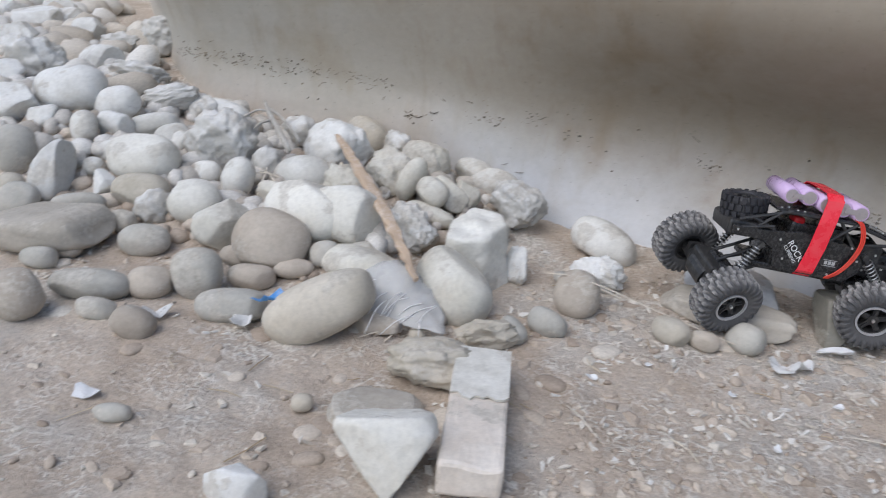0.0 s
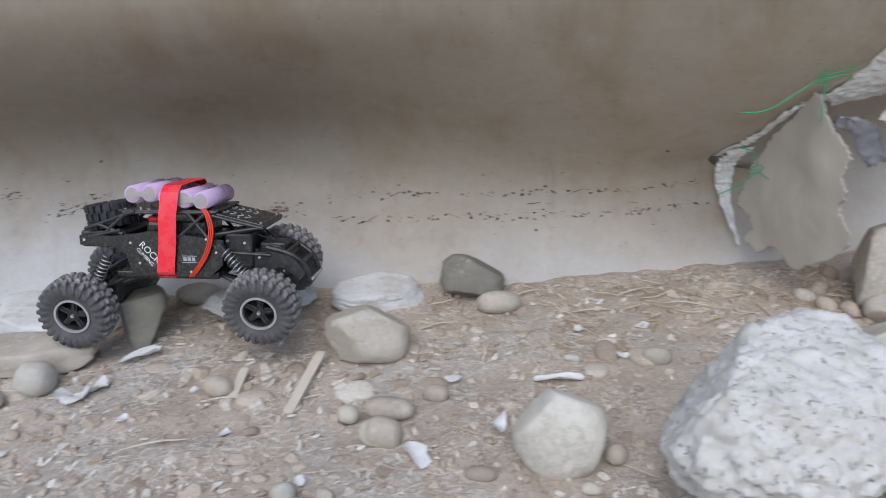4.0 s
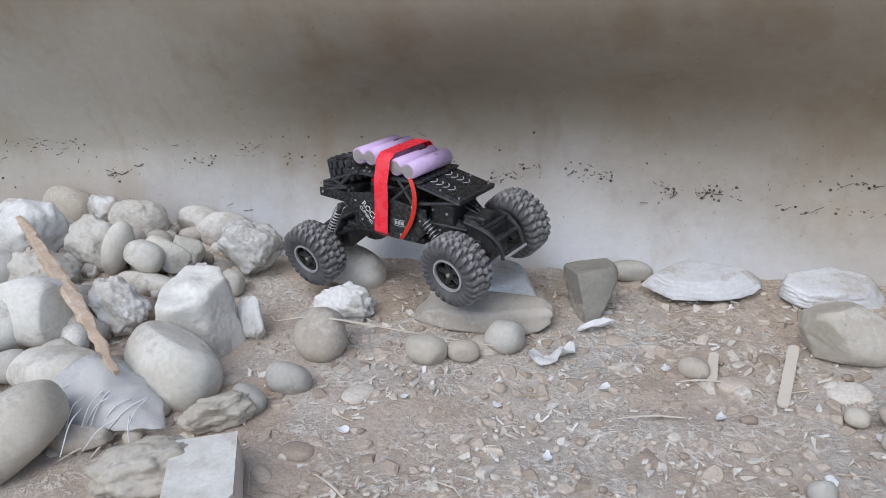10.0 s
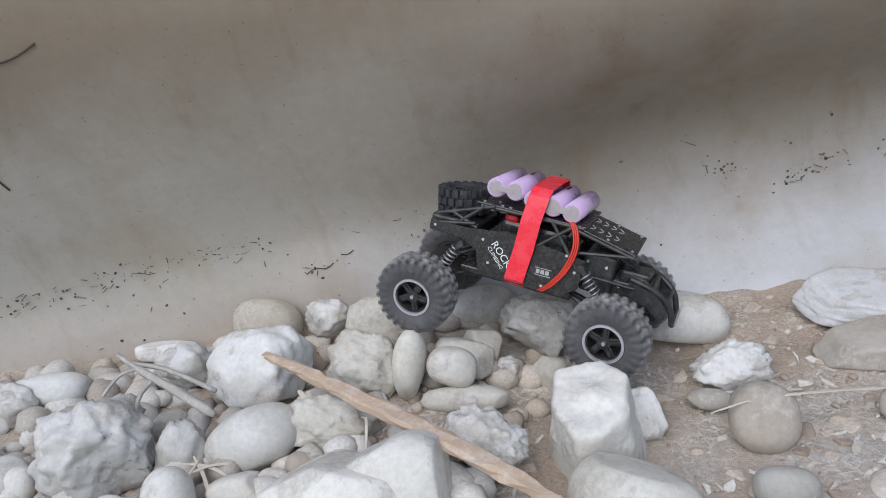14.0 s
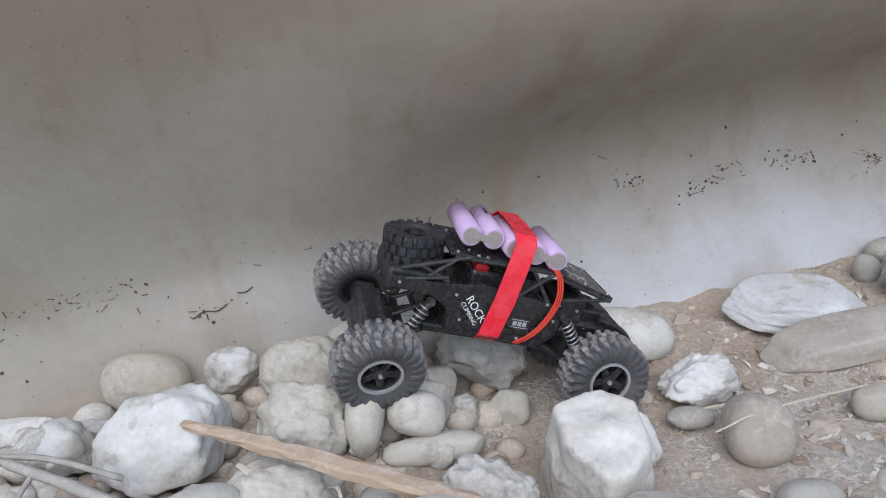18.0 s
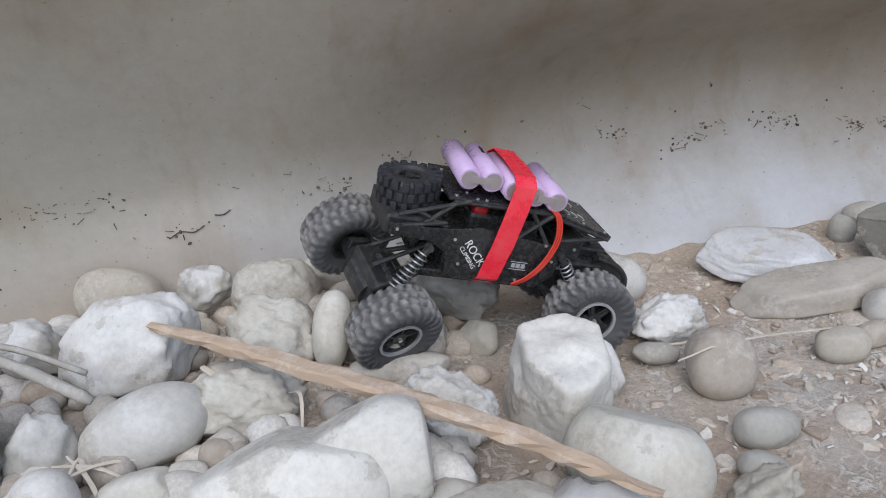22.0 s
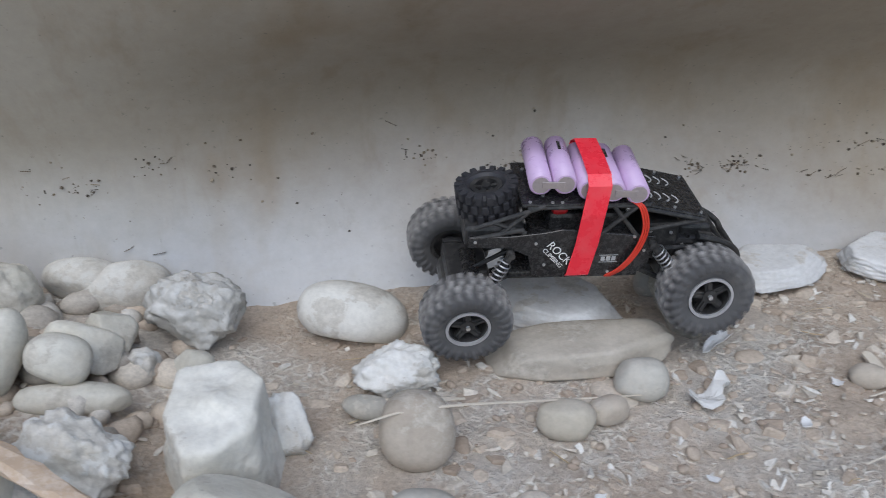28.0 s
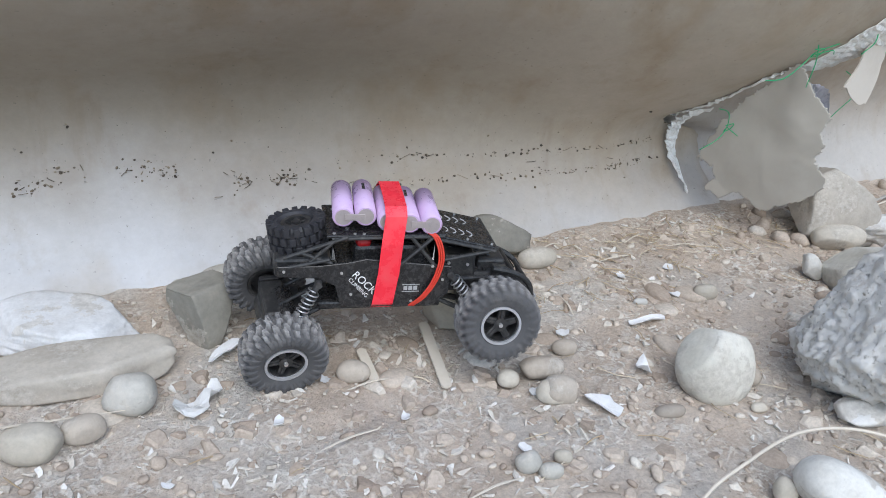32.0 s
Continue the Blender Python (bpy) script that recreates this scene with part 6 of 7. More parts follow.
def torn_edge():
    ob = part("torn_edge", strip(bmesh.new(), along([(1.030, 0.246), (1.038, 0.268), (1.042, 0.291), (1.052, 0.312), (1.068, 0.334), (1.095, 0.362), (1.130, 0.395)], 0.004),
                                 along([(1.050, 0.228), (1.086, 0.243), (1.106, 0.258), (1.138, 0.264), (1.158, 0.284), (1.188, 0.306), (1.230, 0.345)], 0.003), 10, 0.0024), M_FIBRE)
    tagged(ob, "ragged whitish fibre matting bared along the tear in the wall", "torn sheet")
    ob = part("torn_fringe", strip(bmesh.new(), along([(0.986, 0.140), (0.989, 0.156), (0.995, 0.172), (1.002, 0.192), (1.006, 0.222), (1.016, 0.242), (1.030, 0.248)], 0.003),
                                   along([(0.999, 0.136), (1.003, 0.152), (1.009, 0.168), (1.014, 0.190), (1.016, 0.224), (1.028, 0.236), (1.044, 0.236)], 0.002), 4, 0.0020, None, 0.004), M_FIBRE)
    tagged(ob, "narrow fringe of frayed fibre along the low end of the tear", "torn sheet")
    ob = part("hanging_shred", strip(bmesh.new(), along([(0.992, 0.152), (0.995, 0.128), (0.999, 0.104), (1.006, 0.074), (1.014, 0.032)], 0.010),
                                     along([(1.014, 0.162), (1.020, 0.130), (1.021, 0.104), (1.020, 0.074), (1.018, 0.030)], 0.010), 5, 0.0026, None, 0.006), M_FIBRE)
    tagged(ob, "thin crinkled whitish shred hanging off the tear", "torn sheet")


def inside(p, poly):
    odd = False
    for (ax, ay), (bx, by) in zip(poly, poly[1:] + poly[:1]):
        if (ay > p[1]) != (by > p[1]) and p[0] < ax + (p[1] - ay) * (bx - ax) / (by - ay):
            odd = not odd
    return odd


def ragged_flap(name, outline, fixed_x, material, label, bend=0.010, seed=1):
    """A torn flap that stands out from the wall: an uneven outline in y and z, slightly bowed."""
    step = 0.0015
    bm, grid = bmesh.new(), {}

    def at(i, j):
        if (i, j) not in grid:
            y, z = i * step, j * step
            q = Vector((i * 0.18, j * 0.18, seed))
            y, z = y + 0.0016 * noise.noise(q * 2.3), z + 0.0016 * noise.noise(q * 2.3 + Vector((9, 9, 9)))
            x = fixed_x - 0.23 * y + bend * math.sin(y * 22 + 1) + 0.004 * noise.noise((y * 22, z * 22, 2)) + 0.0004 * noise.noise((y * 90, z * 90, 5))
            grid[i, j] = bm.verts.new((x, y, z))
        return grid[i, j]

    for i in range(-120, 80):
        for j in range(12, 186):
            q = ((i + 0.5) * step, (j + 0.5) * step)
            q = (q[0] + 0.004 * noise.noise((q[0] * 60, q[1] * 60, 7)) + 0.003 * noise.noise((q[0] * 210, q[1] * 210, 7)), q[1] + 0.004 * noise.noise((q[0] * 60, q[1] * 60, 3)) + 0.003 * noise.noise((q[0] * 210, q[1] * 210, 3)))
            if inside(q, outline):
                bm.faces.new((at(i, j), at(i + 1, j), at(i + 1, j + 1), at(i, j + 1)))
    thicken(bm, Vector((0.002, 0.0, 0.0)))
    ob = part(name, bm, material, smooth=True)
    return tagged(ob, label, "torn sheet")


torn_edge()
ragged_flap("wall_flap", [(-0.042, 0.237), (-0.061, 0.251), (-0.076, 0.23), (-0.113, 0.193), (-0.105, 0.172), (-0.115, 0.161), (-0.108, 0.139), (-0.127, 0.119), (-0.129, 0.107), (-0.111, 0.088), (-0.092, 0.073), (-0.058, 0.05), (-0.04, 0.06), (-0.019, 0.063), (0.004, 0.047), (0.025, 0.056), (0.016, 0.073), (0.025, 0.089), (0.046, 0.093), (0.038, 0.119), (0.021, 0.156), (-0.001, 0.192), (-0.024, 0.214)], 1.003, M_FLAP,
            "large grey-brown torn flap of wall sheet hanging from the tear", 0.004)


def hanging_tongue():
    bm = bmesh.new()
    outline = [(1.118, 0.300), (1.130, 0.262), (1.128, 0.222), (1.122, 0.202), (1.100, 0.203), (1.082, 0.214), (1.062, 0.229), (1.074, 0.246), (1.084, 0.272), (1.104, 0.296)]
    rng = random.Random(9)
    pts = []
    for i, a in enumerate(outline):
        b = outline[(i + 1) % len(outline)]
        for j in range(4):
            pts.append((a[0] + (b[0] - a[0]) * j / 4 + rng.uniform(-0.0015, 0.0015), a[1] + (b[1] - a[1]) * j / 4 + rng.uniform(-0.0015, 0.0015)))
    plate(bm, pts, 0.0018, Matrix.Translation((0, -0.096, 0)))
    return tagged(part("wall_tongue", bm, M_TONGUE), "pale beige torn tongue of sheet hanging in the gap", "torn sheet")


hanging_tongue()


def snagged_bag():
    """A scrap of bag: a twisted band from the flap to a small crumpled end."""
    ob = part("plastic_bag", strip(bmesh.new(), [(1.036, -0.066, 0.226), (1.060, -0.064, 0.222), (1.082, -0.066, 0.212), (1.092, -0.066, 0.190), (1.104, -0.064, 0.172)],
                                   [(1.038, -0.060, 0.214), (1.058, -0.056, 0.206), (1.066, -0.056, 0.196), (1.074, -0.056, 0.180), (1.088, -0.056, 0.164)], 6, 0.0026, random.Random(4)), M_BAG, None, "", True)
    return tagged(ob, "scrap of grey plastic bag caught in the tear", "plastic bag")


snagged_bag()


def twine(name, strands, label):
    ob = None
    for k, pts in enumerate(strands):
        o = part(name if ob is None else "strand", tube(bmesh.new(), spline(pts, 6), 0.0006, 6), M_STRING, ob, "", True)
        ob = ob or o
    return tagged(ob, label, "twine")


twine("twine", [[(0.920, -0.082, 0.241), (0.947, -0.088, 0.244), (0.978, -0.088, 0.261), (1.003, -0.082, 0.270), (1.034, -0.090, 0.281)], [(1.002, -0.080, 0.297), (1.006, -0.084, 0.262), (1.010, -0.078, 0.226)],
                [(0.998, -0.083, 0.274), (1.006, -0.090, 0.276), (1.010, -0.084, 0.268), (1.000, -0.080, 0.264), (0.997, -0.086, 0.271)], [(1.000, -0.084, 0.268), (1.020, -0.092, 0.274), (1.032, -0.088, 0.268)]],
      "knotted bright green twine tied through the wall edge")
twine("twine", [[(0.954, 0.012, 0.121), (0.982, 0.010, 0.133), (0.996, 0.010, 0.149), (0.990, 0.008, 0.170), (0.974, 0.012, 0.176)], [(0.996, 0.010, 0.149), (1.010, -0.004, 0.137), (1.024, -0.010, 0.128)],
                [(0.990, 0.008, 0.152), (0.998, 0.002, 0.156), (1.001, 0.008, 0.147), (0.993, 0.011, 0.143), (0.990, 0.006, 0.150)]], "knotted bright green twine at the low end of the tear")
twine("twine", [[(1.173, -0.028, 0.224), (1.200, -0.030, 0.213), (1.224, -0.026, 0.219), (1.243, -0.030, 0.237), (1.245, -0.034, 0.262)], [(1.224, -0.026, 0.219), (1.209, -0.030, 0.190), (1.192, -0.024, 0.168), (1.184, -0.012, 0.143)],
                [(1.238, -0.032, 0.247), (1.269, -0.034, 0.247), (1.298, -0.032, 0.231), (1.316, -0.026, 0.213)], [(1.220, -0.028, 0.222), (1.228, -0.032, 0.224), (1.229, -0.026, 0.215), (1.220, -0.024, 0.215)]],
      "loose bright green twine knotted to the beige wall")
twine("twine", [[(1.075, -0.110, 0.300), (1.070, -0.112, 0.285), (1.062, -0.104, 0.270)], [(1.085, -0.118, 0.318), (1.090, -0.122, 0.300), (1.100, -0.120, 0.294)], [(1.120, -0.118, 0.310), (1.113, -0.121, 0.290), (1.098, -0.120, 0.262)]],
      "green twine ends dangling over the torn fibre")


# ---------------------------------------------------------------- sticks, straws and scraps
def bar_stick(name, line, widths, thick, material, label, category, seed=2, rough=0.0012):
    """A split stick: a flat bar along a line, with uneven edges."""
    rng = random.Random(seed)
    bm = bmesh.new()
    pts = spline(line, 8)
    rings = []
    for i, p in enumerate(pts):
        t = (pts[min(i + 1, len(pts) - 1)] - pts[max(i - 1, 0)]).normalized()
        side = t.cross(Vector((0, 0, 1))).normalized()
        up = side.cross(t)
        w = float(np.interp(i / (len(pts) - 1), np.linspace(0, 1, len(widths)), widths)) / 2
        h = thick / 2 * min(1.0, w / (max(widths) / 2) + 0.25)
        rings.append([bm.verts.new(p + side * (x * w + rng.uniform(-rough, rough)) + up * (z * h + rng.uniform(-rough, rough) * 0.5)) for x, z in ((-1, -0.6), (-0.6, -1), (0.6, -1), (1, -0.6), (1, 0.6), (0.6, 1), (-0.6, 1), (-1, 0.6))])
    for r, s in zip(rings, rings[1:]):
        for k in range(8):
            bm.faces.new((r[k], r[(k + 1) % 8], s[(k + 1) % 8], s[k]))
    bm.faces.new(rings[0][::-1])
    bm.faces.new(rings[-1])
    bmesh.ops.recalc_face_normals(bm, faces=bm.faces[:])
    return tagged(part(name, bm, material), label, category)


bar_stick("wooden_stick", [(-0.438, 0.056, 0.104), (-0.36, -0.020, 0.098), (-0.28, -0.098, 0.090), (-0.21, -0.165, 0.077), (-0.148, -0.227, 0.058)], [0.006, 0.013, 0.0155, 0.0155, 0.012, 0.005], 0.010, M_WOODSTICK, "split peeled wooden stick lying across the stones", "stick", 5, 0.0018)


def flat_stick(a, b, w, label):
    a, b = Vector(a), Vector(b)
    n = 7
    L = (b - a).length
    outline = [(-L / 2 + w / 2 - w / 2 * math.cos(k * math.pi / n - math.pi / 2) , w / 2 * math.sin(k * math.pi / n - math.pi / 2)) for k in range(n + 1)][::-1]
    outline += [(L / 2 - w / 2 + w / 2 * math.cos(k * math.pi / n - math.pi / 2), w / 2 * math.sin(k * math.pi / n - math.pi / 2)) for k in range(n + 1)]
    bm = plate(bmesh.new(), outline, 0.0022)
    ob = part("flat_stick", bm, M_POPSICLE)
    d = b - a
    ob.matrix_world = Matrix.Translation((a + b) / 2) @ Matrix.Rotation(math.atan2(d.y, d.x), 4, "Z") @ Matrix.Rotation(-math.asin(d.z / L), 4, "Y") @ Matrix.Rotation(radians(90), 4, "X")
    return tagged(ob, label, "stick")


flat_stick((0.488, -0.060, 0.009), (0.456, -0.160, 0.003), 0.0105, "flat rounded wooden ice-cream stick lying in the dirt")
flat_stick((0.409, -0.074, 0.007), (0.400, -0.124, 0.003), 0.0095, "short broken piece of flat wooden stick")


def twig(name, pts, rad, material, label, category="twig"):
    return tagged(part(name, tube(bmesh.new(), spline(pts, 6), rad, 7), material, None, "", True), label, category)


def on_wall(x, z, d=0.0015):
    return (x, wall_y(x, z) - d, z)


twig("twig", [on_wall(-0.721, 0.423), on_wall(-0.712, 0.402), on_wall(-0.699, 0.380), on_wall(-0.692, 0.352), on_wall(-0.687, 0.326), on_wall(-0.680, 0.296)], 0.0011, M_TWIG, "thin dark root stuck on the wall")
twig("twig", [on_wall(-0.665, 0.419), on_wall(-0.648, 0.424), on_wall(-0.623, 0.424), on_wall(-0.600, 0.426), on_wall(-0.576, 0.434)], 0.0010, M_TWIG, "thin dark root stuck on the wall")
twig("twig", [on_wall(-0.687, 0.522), on_wall(-0.665, 0.530), on_wall(-0.639, 0.527)], 0.0011, M_TWIG, "thin dark root stuck high on the wall")
twig("twig", [on_wall(-0.420, 0.101), on_wall(-0.408, 0.106), on_wall(-0.395, 0.104), on_wall(-0.384, 0.109)], 0.0006, M_TWIG, "short dark twig caught on the wall skirt")
twig("twig", [on_wall(-0.372, 0.118), on_wall(-0.364, 0.117), on_wall(-0.356, 0.121)], 0.0006, M_TWIG, "short dark twig caught on the wall skirt")
twig("twig", [(1.246, 0.066, 0.138), (1.248, 0.070, 0.115), (1.243, 0.066, 0.085)], 0.0013, M_TWIG, "thin dark stem hanging on the beige wall")
twig("reed", [(1.235, -0.040, 0.020), (1.30, -0.050, 0.016), (1.38, -0.046, 0.018), (1.47, -0.040, 0.026)], 0.0026, M_GREYTWIG, "dry grey reed lying along the wall foot")
twig("reed", [(1.25, -0.055, 0.014), (1.33, -0.058, 0.014), (1.41, -0.050, 0.022)], 0.0016, M_POPSICLE, "thin dry reed lying along the wall foot")
root = twig("root", [(-0.592, 0.078, 0.127), (-0.560, 0.048, 0.120), (-0.523, 0.020, 0.108), (-0.484, -0.002, 0.084)], [0.0025] * 6 + [0.0042] * 6 + [0.0048] * 6 + [0.003], M_GREYTWIG, "dusty grey split root lying on the rubble", "root")
for pts, r in (([(-0.575, 0.062, 0.123), (-0.535, 0.048, 0.115), (-0.488, 0.030, 0.090)], 0.0026), ([(-0.545, 0.036, 0.114), (-0.556, 0.016, 0.108), (-0.560, -0.010, 0.088)], 0.0022), ([(-0.565, 0.054, 0.120), (-0.582, 0.046, 0.120), (-0.600, 0.034, 0.108)], 0.0018)):
    part("root_branch", tube(bmesh.new(), spline(pts, 5), r, 6), M_GREYTWIG, root, "", True)


def straw(pts, w, label):
    return bar_stick("straw", pts, [w * 0.5, w, w, w * 0.4], w * 0.35, M_POPSICLE, label, "straw", int(abs(pts[0][0]) * 1e4), 0.0002)


straw([(-0.405, 0.018, 0.078), (-0.393, -0.003, 0.074), (-0.384, -0.022, 0.053), (-0.384, -0.042, 0.034)], 0.008, "curled dry leaf strand between the stones")
straw([(-0.400, 0.010, 0.078), (-0.386, -0.016, 0.064), (-0.376, -0.040, 0.040)], 0.004, "curled dry leaf strand between the stones")
straw([(-0.345, -0.020, 0.060), (-0.338, -0.036, 0.066), (-0.344, -0.058, 0.040)], 0.0028, "curled dry grass blade between the stones")
for a, b in (((-0.515, -0.035, 0.060), (-0.462, -0.060, 0.046)), ((-0.505, -0.030, 0.062), (-0.480, -0.085, 0.040)), ((-0.520, -0.055, 0.058), (-0.455, -0.042, 0.052)), ((-0.498, -0.038, 0.062), (-0.520, -0.085, 0.044))):
    straw([a, tuple((p + q) / 2 + d for p, q, d in zip(a, b, (0.003, 0.0, 0.006))), b], 0.0032, "pale dry straw caught among the pebbles")
straw([(-0.044, -0.087, 0.040), (-0.010, -0.089, 0.046), (0.030, -0.090, 0.044), (0.11, -0.083, 0.026), (0.196, -0.079, 0.010)], 0.0026, "long dry grass stem lying over the stones")
straw([(-0.015, -0.030, 0.014), (0.020, -0.045, 0.018), (0.050, -0.042, 0.010)], 0.005, "split dry straw lying in the dirt")
twig("stem", [(0.490, -0.440, 0.006), (0.515, -0.396, 0.008), (0.555, -0.380, 0.016), (0.597, -0.375, 0.022), (0.676, -0.370, 0.024), (0.735, -0.386, 0.020), (0.790, -0.420, 0.008)], 0.0016, M_POPSICLE, "long curved dry plant stem lying on the earth")
for k, (x, y, a, ln) in enumerate(((0.340, -0.190, 5, 0.06), (0.395, -0.128, -3, 0.05), (0.62, -0.02, 10, 0.045), (0.80, -0.02, -4, 0.06), (0.86, 0.01, 14, 0.05), (0.075, -0.30, -40, 0.05), (-0.09, -0.30, 25, 0.04), (0.42, -0.29, 0, 0.05), (0.55, -0.05, 60, 0.04), (-0.165, -0.275, 50, 0.045), (-0.150, -0.262, 80, 0.04), (0.66, -0.09, 70, 0.04), (0.90, -0.04, -20, 0.05), (0.74, 0.04, 6, 0.04))):
    c, s = math.cos(radians(a)) * ln / 2, math.sin(radians(a)) * ln / 2
    z = ground_z(x, y)
    straw([(x - c, y - s, z + 0.003), (x, y, z + 0.006), (x + c, y + s, z + 0.003)], 0.0022, "bit of pale straw lying on the earth")


def scrap(name, place, w, d, turn, material, label, category, curl=0.006, seed=0):
    """A torn scrap that lies on the ground: an uneven outline, gently bowed and creased."""
    rng = random.Random(seed)
    bm = bmesh.new()
    n, rows = 12, []
    r = [1 + rng.uniform(-0.28, 0.18) for _ in range(n)]
    mid = bm.verts.new((0, 0, 0))
    for f in (0.35, 0.7, 1.0):
        rows.append([bm.verts.new((math.cos(k * math.tau / n) * w / 2 * f * (1 + (r[k] - 1) * f), math.sin(k * math.tau / n) * d / 2 * f * (1 + (r[k] - 1) * f), 0)) for k in range(n)])
    for k in range(n):
        bm.faces.new((mid, rows[0][k], rows[0][(k + 1) % n]))
        for a, b in zip(rows, rows[1:]):
            bm.faces.new((a[k], b[k], b[(k + 1) % n], a[(k + 1) % n]))
    a0 = rng.uniform(0, 6.28)
    for v in bm.verts:
        u = (v.co.x / w * math.cos(a0) + v.co.y / d * math.sin(a0)) * 2
        v.co.z = curl * (0.7 * u * u + 0.45 * noise.noise((v.co.x * 70, v.co.y * 70, seed)))
    thicken(bm, Vector((0, 0, 0.0010)))
    ob = part(name, bm, material)
    ob.matrix_world = pose(*place, 0, 0, turn)
    return tagged(ob, label, category)


scrap("shard", (0.294, -0.023, 0.006), 0.048, 0.014, 28, M_PAPER, "curved white plastic shard lying in the dirt", "shard", 0.010, 1)
scrap("foil_scrap", (0.242, -0.092, 0.004), 0.034, 0.026, 20, M_FILM, "crumpled clear wrapper scrap on the earth", "wrapper", 0.014, 2)
scrap("foil_scrap", (0.262, -0.078, 0.004), 0.018, 0.024, -40, M_FILM, "crumpled clear wrapper scrap on the earth", "wrapper", 0.012, 3)
scrap("shard", (0.650, -0.219, 0.005), 0.014, 0.028, -20, M_PAPER, "small white chip standing in the dirt", "shard", 0.012, 4)
scrap("paper_scrap", (0.572, -0.246, 0.003), 0.018, 0.036, 18, M_PAPER, "torn white paper scrap on the earth", "paper", 0.008, 5)
scrap("paper_scrap", (0.722, -0.151, 0.003), 0.050, 0.014, -6, M_PAPER, "torn white paper strip on the earth", "paper", 0.007, 6)
scrap("paper_scrap", (-0.340, -0.513, 0.002), 0.030, 0.020, 30, M_PAPER, "torn white paper scrap on the earth", "paper", 0.010, 7)
scrap("blue_film", (-0.268, -0.318, 0.034), 0.050, 0.024, 25, M_BLUE, "torn blue and white plastic wrapper between the stones", "wrapper", 0.016, 8)
scrap("film_scrap", (-0.300, -0.340, 0.012), 0.020, 0.040, 10, M_FILM, "dusty clear film hanging off the wrapper", "wrapper", 0.014, 9)
scrap("film_scrap", (-0.390, -0.372, 0.006), 0.030, 0.024, 60, M_FILM, "dusty clear film lying between the cobbles", "wrapper", 0.014, 10)
def draped_wrapper():
    """A clear wrapper thrown over the stones: sharp folds, a tent-like middle and white strands for its bright creases.
    """
    bm, rows, rng = bmesh.new(), [], random.Random(6)
    nu, nv = 30, 18
    for j in range(nv):
        row = []
        for i in range(nu):
            u, v = i / (nu - 1) * 2 - 1, j / (nv - 1) * 2 - 1
            x, y = 0.078 * u * (1 - 0.25 * v), 0.045 * v * (1 - 0.3 * abs(u))
            tent = 0.046 * max(0.0, 1 - abs(u - 0.05) ** 1.4) * max(0.0, 1 - abs(v - 0.25) ** 1.5 * 0.75)
            q = (x * 38, y * 38, 4.0)
            fold = 0.010 * abs(noise.noise(q)) + 0.005 * abs(noise.noise((x * 90, y * 90, 2.0)))
            row.append(bm.verts.new((x + rng.uniform(-1, 1) * 0.001, y + rng.uniform(-1, 1) * 0.001, 0.006 + tent - fold)))
        rows.append(row)
    for r, q in zip(rows, rows[1:]):
        for k in range(nu - 1):
            bm.faces.new((r[k], r[k + 1], q[k + 1], q[k]))
    thicken(bm, Vector((0, 0, 0.0006)))
    ob = part("plastic_wrapper", bm, M_CLEAR, smooth=True)
    # White strands stand in for light caught along the film's creases.
    for k in range(12):
        x, y = rng.uniform(-0.02, 0.07), rng.uniform(-0.045, 0.0)
        a, ln = rng.uniform(-2.6, -0.9), rng.uniform(0.02, 0.045)
        z = 0.030 - 0.2 * abs(x)
        pts = [(x, y, z + 0.004), (x + math.cos(a) * ln * 0.5, y + math.sin(a) * ln * 0.5, z), (x + math.cos(a) * ln, y + math.sin(a) * ln, max(z - 0.02, 0.002))]
        part("frayed_edge", tube(bmesh.new(), spline(pts, 4), 0.0006, 5), M_PAPER, ob, "white strand standing in for a bright crease of the film", True)
    ob.matrix_world = pose(-0.190, -0.214, 0.012, 0, 0, -4)
    return tagged(ob, "crumpled dusty clear plastic wrapper beside the stick", "wrapper")


draped_wrapper()
scrap("film_scrap", (-0.158, -0.150, 0.020), 0.040, 0.030, 40, M_BAG, "small grey film scrap under the stick", "wrapper", 0.016, 13)
for k, (x, y, w) in enumerate(((0.063, -0.223, 0.012), (0.30, -0.14, 0.014), (0.36, -0.10, 0.012), (0.20, -0.17, 0.010), (0.53, -0.20, 0.016), (0.40, -0.18, 0.012), (0.25, -0.25, 0.012), (0.80, -0.12, 0.014), (0.84, -0.07, 0.02), (0.77, -0.06, 0.015), (0.47, -0.26, 0.013), (0.11, -0.17, 0.010), (0.62, -0.13, 0.018))):
    scrap("white_chip", (x, y, ground_z(x, y) + 0.002), w, w * 0.7, k * 47, M_PAPER, "small flat white chip in the dirt", "chip", 0.003, 20 + k)


